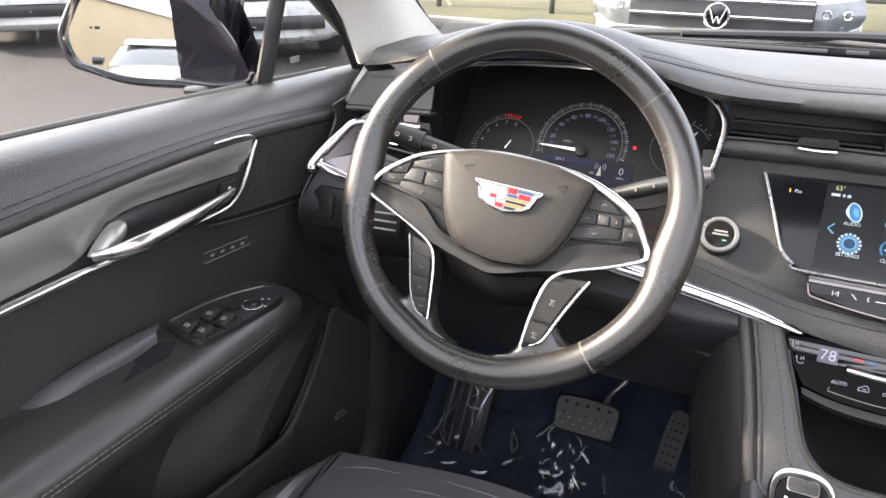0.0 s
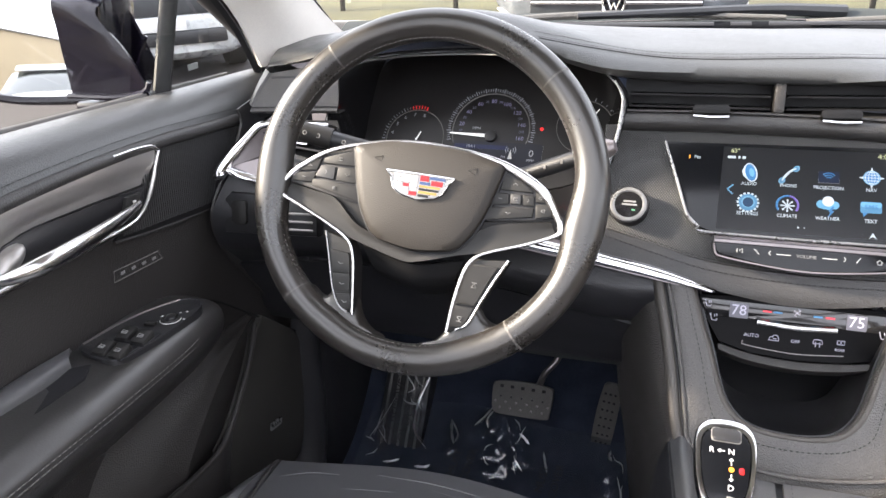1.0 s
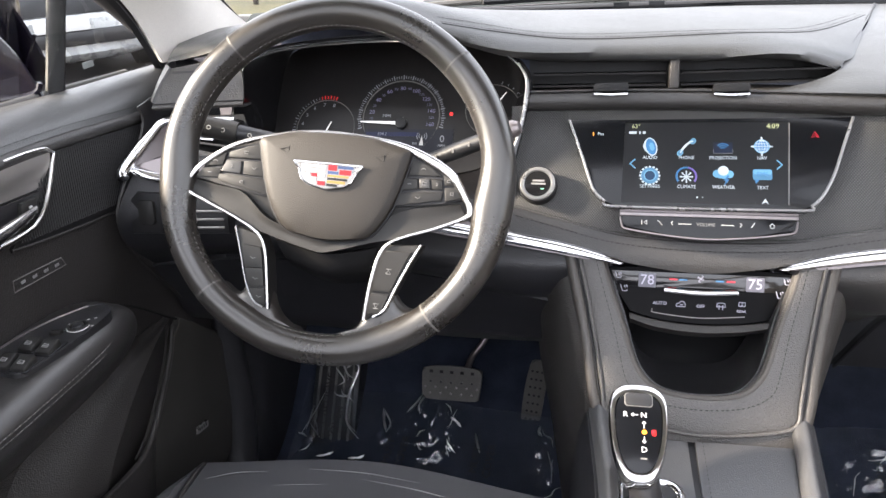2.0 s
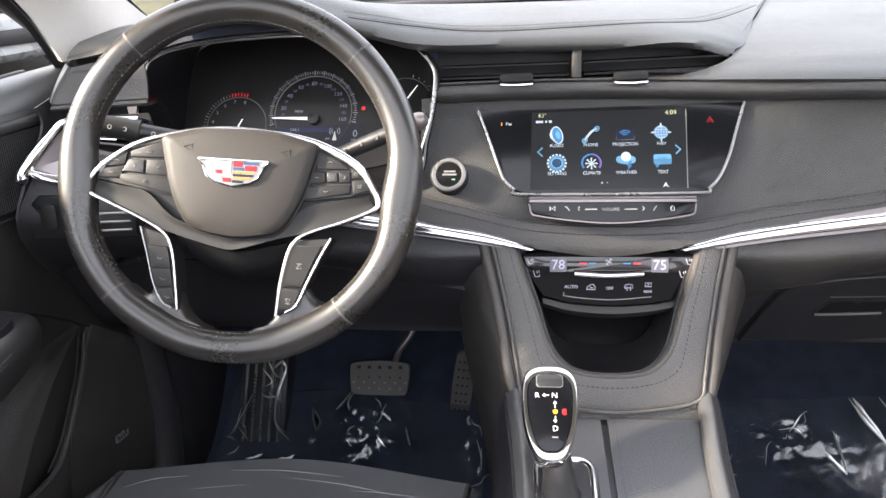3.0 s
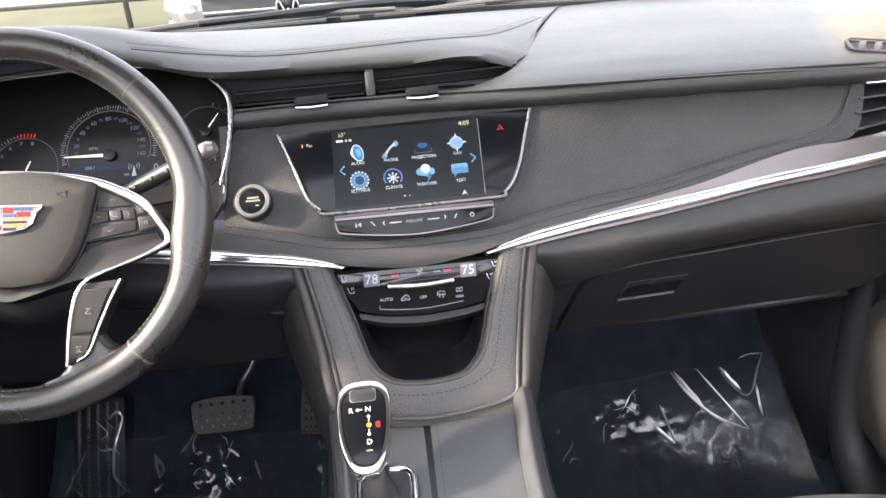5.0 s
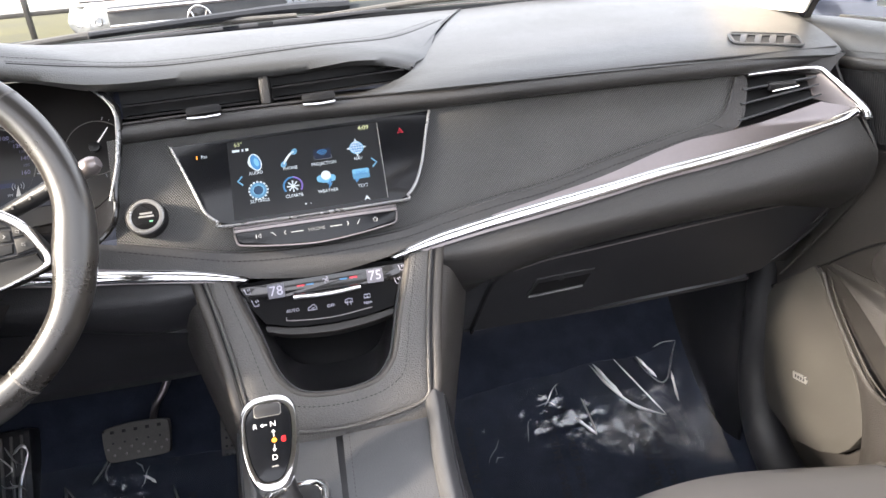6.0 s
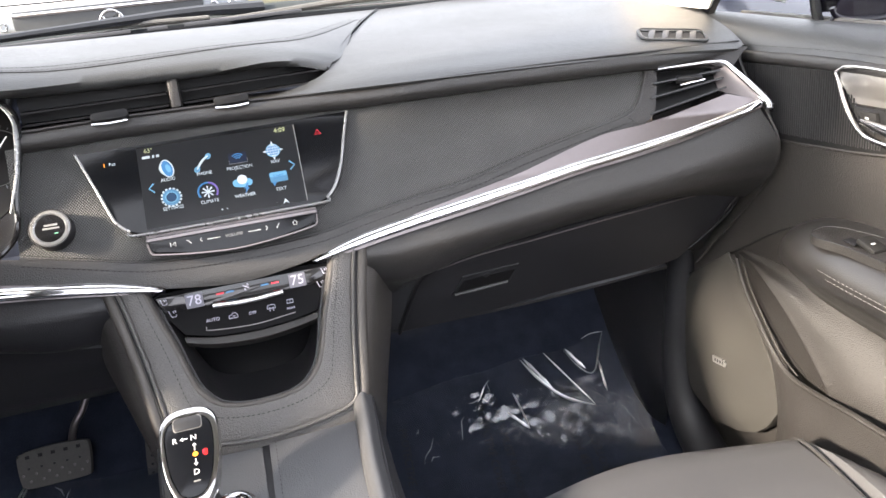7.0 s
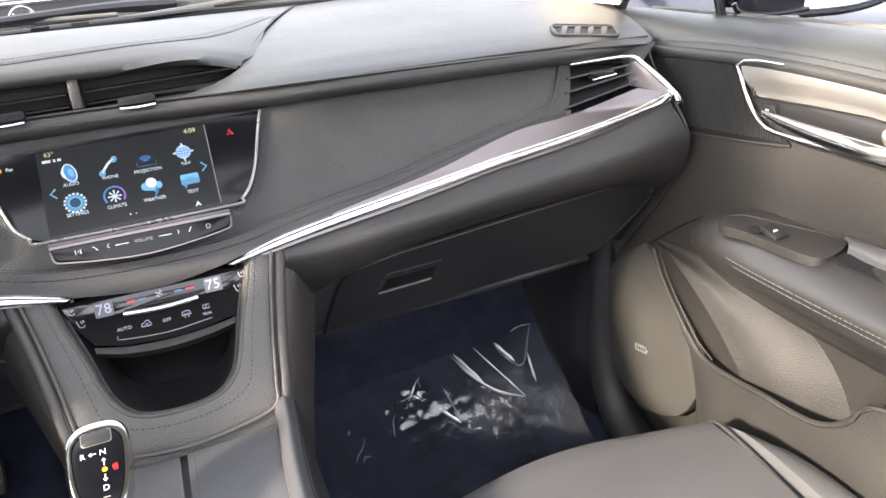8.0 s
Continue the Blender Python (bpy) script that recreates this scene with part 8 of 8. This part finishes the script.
def mirror(s):
    m = thing("side_mirror", (s * 0.86, 0.78, 0.74), "dark glossy door mirror on its stalk", "side mirror", "side mirrors")
    MM = plane_at((s * 0.972, 0.745, 0.843), (1, -s * 0.3, 0), (-s * 0.29, -0.95, 0.09))
    half = [(-0.050, 0.066), (0.010, 0.082), (0.104, 0.080), (0.126, 0.066), (0.121, 0.010), (0.116, -0.044), (0.102, -0.053), (0.003, -0.053), (-0.052, -0.041), (-0.080, -0.030), (-0.091, 0.000), (-0.082, 0.025)]
    out = curve2([(-s * x, y) for x, y in half], 72)
    cx = -s * 0.005

    def lip(g, w):
        return [MM @ Vector((cx + (x - cx) * g, 0.012 + (y - 0.012) * g, w)) for x, y in out]

    bm = grid([lip(f, w) for f, w in ((1.0, -0.004), (1.04, 0.005), (1.13, 0.000), (1.20, -0.030), (1.10, -0.075), (0.75, -0.105), (0.25, -0.115))], closed=True)
    bm.faces.new([v for v in bm.verts][-len(out):])
    part("housing", bm, MIRROR_SHELL, m, "dark purple-black housing")
    part("glass", plate([(x, y) for x, y in out], MM, -0.006, 0.001), material("mirror_silver", (0.85, 0.86, 0.86), 0.01, metal=1.0, vary=0.0, rough_vary=0.0), m, "mirror glass")
    part("edge", tube(lip(1.03, 0.003), 0.005, 8, closed=True), MIRROR_SHELL, m)
    if s < 0:
        part("glass_mark", join(rbox(0.003, 0.003, 0.0004, MM @ Matrix.Translation((-0.052, 0.014, 0.0014)), 0), rbox(0.007, 0.004, 0.0004, MM @ Matrix.Translation((-0.043, 0.014, 0.0014)), 0)), DARK_PLASTIC, m)
    for a0, a1 in (((0.150, 0.048), (0.128, -0.034)), ((0.175, 0.020), (0.140, -0.046))):
        part("crease", tube([MM @ Vector((-s * x, y, -0.012)) for x, y in (a0, a1)], 0.0022, 6), MIRROR_SHELL, m)
    part("stalk", loft([P2(s, (0.772, 0.750, 0.798), (0.82, 0.746, 0.795), (0.885, 0.742, 0.793)), P2(s, (0.796, 0.752, 0.850), (0.838, 0.746, 0.868), (0.885, 0.742, 0.885)), P2(s, (0.836, 0.758, 0.898), (0.860, 0.752, 0.908), (0.885, 0.748, 0.915)), P2(s, (0.842, 0.82, 0.900), (0.862, 0.83, 0.909), (0.885, 0.84, 0.915)), P2(s, (0.80, 0.82, 0.80), (0.84, 0.82, 0.795), (0.885, 0.83, 0.79))], 14, 24, 0.004), MIRROR_SHELL, m, "dark purple mirror base")
    part("stalk_rim", tube(P2(s, (0.888, 0.738, 0.797), (0.82, 0.740, 0.797), (0.780, 0.748, 0.803), (0.770, 0.750, 0.815)), 0.0035, 8, n=16), MIRROR_SHELL, m)
    part("foot", rbox(0.10, 0.06, 0.014, pose(s * 0.835, 0.770, 0.785, 0, s * 4, 0), 0.006), MIRROR_SHELL, m)


mirror(-1)
mirror(1)
GZ = -0.50
ASPHALT = material("asphalt", (0.034, 0.030, 0.0305), 0.9, spec=0.2, grain=0.8, grain_scale=60, vary=0.35, vary_scale=0.5)
GRASS = material("dry_grass", (0.060, 0.056, 0.022), 0.9, grain=1.0, grain_scale=25, vary=0.4, vary_scale=1.2)
CONCRETE = material("concrete", (0.25, 0.24, 0.22), 0.85, grain=0.5, grain_scale=80, vary=0.15, vary_scale=2)
WALLP = material("tan_wall", (0.46, 0.36, 0.22), 0.85, grain=0.3, grain_scale=40, vary=0.08, vary_scale=0.6)
tagged(part("ground", loft([[(-900, -900, GZ), (900, -900, GZ)], [(-900, 900, GZ), (900, 900, GZ)]], 6, 6, 0), ASPHALT), "dark asphalt parking ground", "ground", kind="structure")
tagged(part("kerb", rbox(60, 0.18, 0.14, Matrix.Translation((0, 10.2, GZ + 0.06)), 0.02), CONCRETE), "pale concrete kerb", "kerb", kind="structure")
tagged(part("lawn", loft([[(-60, 10.3, GZ + 0.12), (0, 10.3, GZ + 0.12), (60, 10.3, GZ + 0.12)], [(-60, 13, GZ + 0.16), (0, 13, GZ + 0.2), (60, 13, GZ + 0.16)], [(-60, 17, GZ + 0.12), (0, 17, GZ + 0.12), (60, 17, GZ + 0.12)]], 20, 8, 0.03), GRASS), "strip of dry yellow-green grass", "grass", kind="structure")
tagged(part("road", loft([[(-90, 17.2, GZ + 0.02), (90, 17.2, GZ + 0.02)], [(-90, 27, GZ + 0.02), (90, 27, GZ + 0.02)]], 4, 4, 0.02), CONCRETE), "pale concrete road beyond the grass", "road", kind="structure")

# ---- fence, building, parked cars ----
fence = thing("railing", (-2, 11.2, GZ + 0.15), "dark metal railing beside the grass", "railing")
STEEL = material("dark_steel", (0.05, 0.048, 0.045), 0.5, metal=0.4, vary=0.2)
for i in range(12):
    part("post", rbox(0.07, 0.07, 1.0, Matrix.Translation((-13 + 1.9 * i, 11.2, GZ + 0.62)), 0.01), STEEL, fence)
for z in (0.55, 1.05):
    part("rail", rbox(22, 0.05, 0.06, Matrix.Translation((-2.5, 11.2, GZ + z)), 0.01), STEEL, fence)
shop = thing("building", (-13.5, -42, GZ), "long tan rendered building behind the car", "building")
part("wall", rbox(8, 68, 3.3, Matrix.Translation((-13.5, -46, GZ + 1.65)), 0.02), WALLP, shop)
part("roof_edge", rbox(8.2, 68.2, 0.06, Matrix.Translation((-13.5, -46, GZ + 3.33)), 0.02), STEEL, shop)
far_row = thing("warehouse", (10, 40, GZ), "pale low warehouse across the road", "building")
part("wall", rbox(60, 8, 5.0, Matrix.Translation((8, 44, GZ + 2.5)), 0.02), CONCRETE, far_row)
part("roof_edge", rbox(60.4, 8.4, 0.3, Matrix.Translation((8, 44, GZ + 5.1)), 0.03), STEEL, far_row)
for i in range(12):
    part("window", rbox(2.4, 0.1, 1.4, Matrix.Translation((-18 + 4.6 * i, 39.97, GZ + 2.6)), 0.02), GLOSS_BLACK, far_row)

TYRE = material("tyre_rubber", (0.018, 0.018, 0.018), 0.8, vary=0.2)
ALLOY = material("alloy", (0.45, 0.45, 0.46), 0.35, metal=1.0, vary=0.1)
LAMP = material("lamp_lens", (0.16, 0.17, 0.18), 0.12, coat=0.8, vary=0.3, metal=0.3)
TINT = material("tinted_glass", (0.02, 0.025, 0.025), 0.08, coat=0.5, vary=0.1)
GRILLE_GREY = material("grille_grey", (0.035, 0.037, 0.040), 0.35, vary=0.2)


def parked_car(label, paint, m, width=1.94, length=4.7, height=1.72, bars=3, badge=True):
    """A parked car whose nose points along the local -y, with its middle at the front bumper."""
    c = thing("parked_car", m.translation, label, "car", "parked cars")
    w = width / 2
    st = [(0.00, 0.30, 0.62, 0.80), (0.06, 0.24, 0.80, 0.90), (0.20, 0.20, 0.93, 0.97), (0.50, 0.20, 1.00, 1.0), (1.25, 0.20, 1.10, 1.0), (2.4, 0.20, 1.12, 1.0), (3.6, 0.22, 1.13, 1.0), (length - 0.25, 0.25, 1.10, 0.98), (length, 0.35, 0.95, 0.88)]
    rows = []
    for y, lo, hi, f in st:
        rows.append([m @ Vector((w * f * math.copysign(abs(math.cos(a)) ** 0.45, math.cos(a)), y + 0.10 * (abs(math.cos(a)) if y < 0.3 else 0), (lo + hi) / 2 + (hi - lo) / 2 * math.copysign(abs(math.sin(a)) ** 0.5, math.sin(a)))) for a in (2 * math.pi * k / 40 for k in range(40))])
    fine = [spline([r[i] for r in rows], 50) for i in range(40)]
    bm = grid([[fine[i][k] for i in range(40)] for k in range(50)], closed=True)
    bm.verts.ensure_lookup_table()
    bm.faces.new(bm.verts[:40])
    bm.faces.new(bm.verts[-40:])
    part("body", bm, paint, c)
    gh = [(1.15, 1.06, 1.07, 0.90), (1.7, 1.08, height - 0.18, 0.80), (2.1, 1.08, height - 0.03, 0.76), (2.9, 1.08, height, 0.76), (3.9, 1.08, height - 0.08, 0.76), (length - 0.12, 1.05, 1.10, 0.82)]
    rows = [[m @ Vector((w * (f + (0.92 - f) * (0.5 - 0.5 * math.sin(a))) * math.copysign(abs(math.cos(a)) ** 0.6, math.cos(a)), y, (lo + hi) / 2 + (hi - lo) / 2 * math.copysign(abs(math.sin(a)) ** 0.6, math.sin(a)))) for a in (2 * math.pi * k / 32 for k in range(32))] for y, lo, hi, f in gh]
    cab = part("cabin_glass", grid(rows, closed=True), TINT, c, "dark tinted windows")
    part("roof", loft([[m @ Vector((x * w * 0.70, y, height - d)) for x in (-1, -0.5, 0, 0.5, 1)] for y, d in ((1.95, 0.06), (2.5, -0.015), (3.2, -0.02), (4.0, 0.06))], 14, 12, 0.02), paint, c)
    for sx in (-1, 1):
        for y in (0.88, length - 0.95):
            mm = m @ pose(sx * (w - 0.11), y, 0.35, 0, 90, 0)
            t = part("wheel", ring(0.22, 0.35, -0.11, 0.11, mm, 32, 0.02), TYRE, c)
            part("rim", disc(0.225, -0.09, 0.09, mm, 24, 0.02), ALLOY, t)
        part("headlight", loft([[m @ Vector((sx * x, y, z)) for x, y, z in ((0.62, 0.02, 0.90), (0.78, 0.07, 0.915), (0.92, 0.22, 0.93))], [m @ Vector((sx * x, y, z)) for x, y, z in ((0.62, -0.005, 0.82), (0.78, 0.04, 0.82), (0.95, 0.18, 0.83))], [m @ Vector((sx * x, y, z)) for x, y, z in ((0.62, 0.0, 0.71), (0.78, 0.04, 0.72), (0.92, 0.18, 0.76))]], 12, 8, 0.02), LAMP, c, "clear headlight")
        part("headlight_bar", tube([m @ Vector((sx * x, y, z)) for x, y, z in ((0.62, -0.02, 0.70), (0.78, 0.02, 0.705), (0.92, 0.165, 0.745))], 0.012, 8, n=12), B_WHITE, c)
        part("door_mirror", rbox(0.20, 0.10, 0.14, m @ Matrix.Translation((sx * (w + 0.10), 1.55, 1.15)), 0.03), GLOSS_BLACK, c)
    g = part("grille", rbox(1.26, 0.05, 0.25, m @ Matrix.Translation((0, 0.00, 0.80)), 0.02), GRILLE_GREY, c, "black front grille")
    for k in range(bars):
        part("grille_bar", rbox(1.24, 0.03, 0.024, m @ Matrix.Translation((0, -0.028, 0.90 - 0.20 * k / max(1, bars - 1))), 0.006), CHROME, g, "chrome grille bar")
    if badge:
        bmx = m @ pose(0, -0.035, 0.80, 90, 0, 0)
        part("round_badge", disc(0.085, -0.01, 0.008, bmx, 32, 0.004), GLOSS_BLACK, g)
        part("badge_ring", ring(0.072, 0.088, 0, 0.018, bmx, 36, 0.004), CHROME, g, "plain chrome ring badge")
        for a0, b0 in (((-0.055, 0.045), (-0.018, -0.045)), ((-0.018, -0.045), (0, 0.0)), ((0, 0), (0.018, -0.045)), ((0.018, -0.045), (0.055, 0.045))):
            part("badge_bar", tube([bmx @ Vector((*a0, 0.012)), bmx @ Vector((*b0, 0.012))], 0.007, 6), CHROME, g)
    part("lamp_barrels", join(*[ring(0.020, 0.030, 0, 0.01, m @ pose(sx * xx, 0.012 + 0.05 * (xx - 0.66), 0.84, 90, 0, 0), 20, 0.004) for sx in (-1, 1) for xx in (0.70, 0.83)]), CHROME, c, "chrome lamp barrels")
    part("bonnet_line", tube([m @ Vector((x * w, 0.06 + 0.14 * x * x, 0.955)) for x in np.linspace(-0.86, 0.86, 15)], 0.007, 6), DARK_PLASTIC, c)
    part("lower_intake", rbox(1.3, 0.06, 0.14, m @ Matrix.Translation((0, 0.02, 0.45)), 0.02), DARK_PLASTIC, c)
    part("number_plate", rbox(0.50, 0.02, 0.11, m @ Matrix.Translation((0, -0.02, 0.58)), 0.005), MARK, c)
    return c


WHITE = material("white_car_paint", (0.60, 0.60, 0.59), 0.22, coat=0.6, vary=0.03, rough_vary=0.02)
SILVER = material("silver_car_paint", (0.50, 0.52, 0.53), 0.28, coat=0.6, vary=0.05, metal=0.4)
BLUE = material("dark_blue_car_paint", (0.012, 0.014, 0.022), 0.2, coat=0.7, vary=0.1)
parked_car("white parked sport utility car with wide chrome-barred grille", WHITE, pose(-0.645, 5.75, GZ) @ Matrix.Diagonal((1, 1, 1.08, 1)))
parked_car("white parked pickup with chrome grille", WHITE, pose(-8.1, 6.0, GZ, 0, 0, 50), bars=5, badge=False, height=1.9)
parked_car("pale silver parked car with clean windows", SILVER, pose(-5.15, 6.35, GZ, 0, 0, 44), bars=1, badge=False, height=1.5)
parked_car("dark blue parked car on the asphalt", BLUE, pose(3.2, 1.6, GZ, 0, 0, 0), bars=3, badge=False, height=1.5)
parked_car("white parked hatchback behind this car", WHITE, pose(-3.2, -10.5, GZ, 0, 0, 172), bars=3, badge=False, height=1.5)
parked_car("dark parked saloon across the way", BLUE, pose(5.6, 6.2, GZ, 0, 0, 0), bars=3, badge=False, height=1.5)
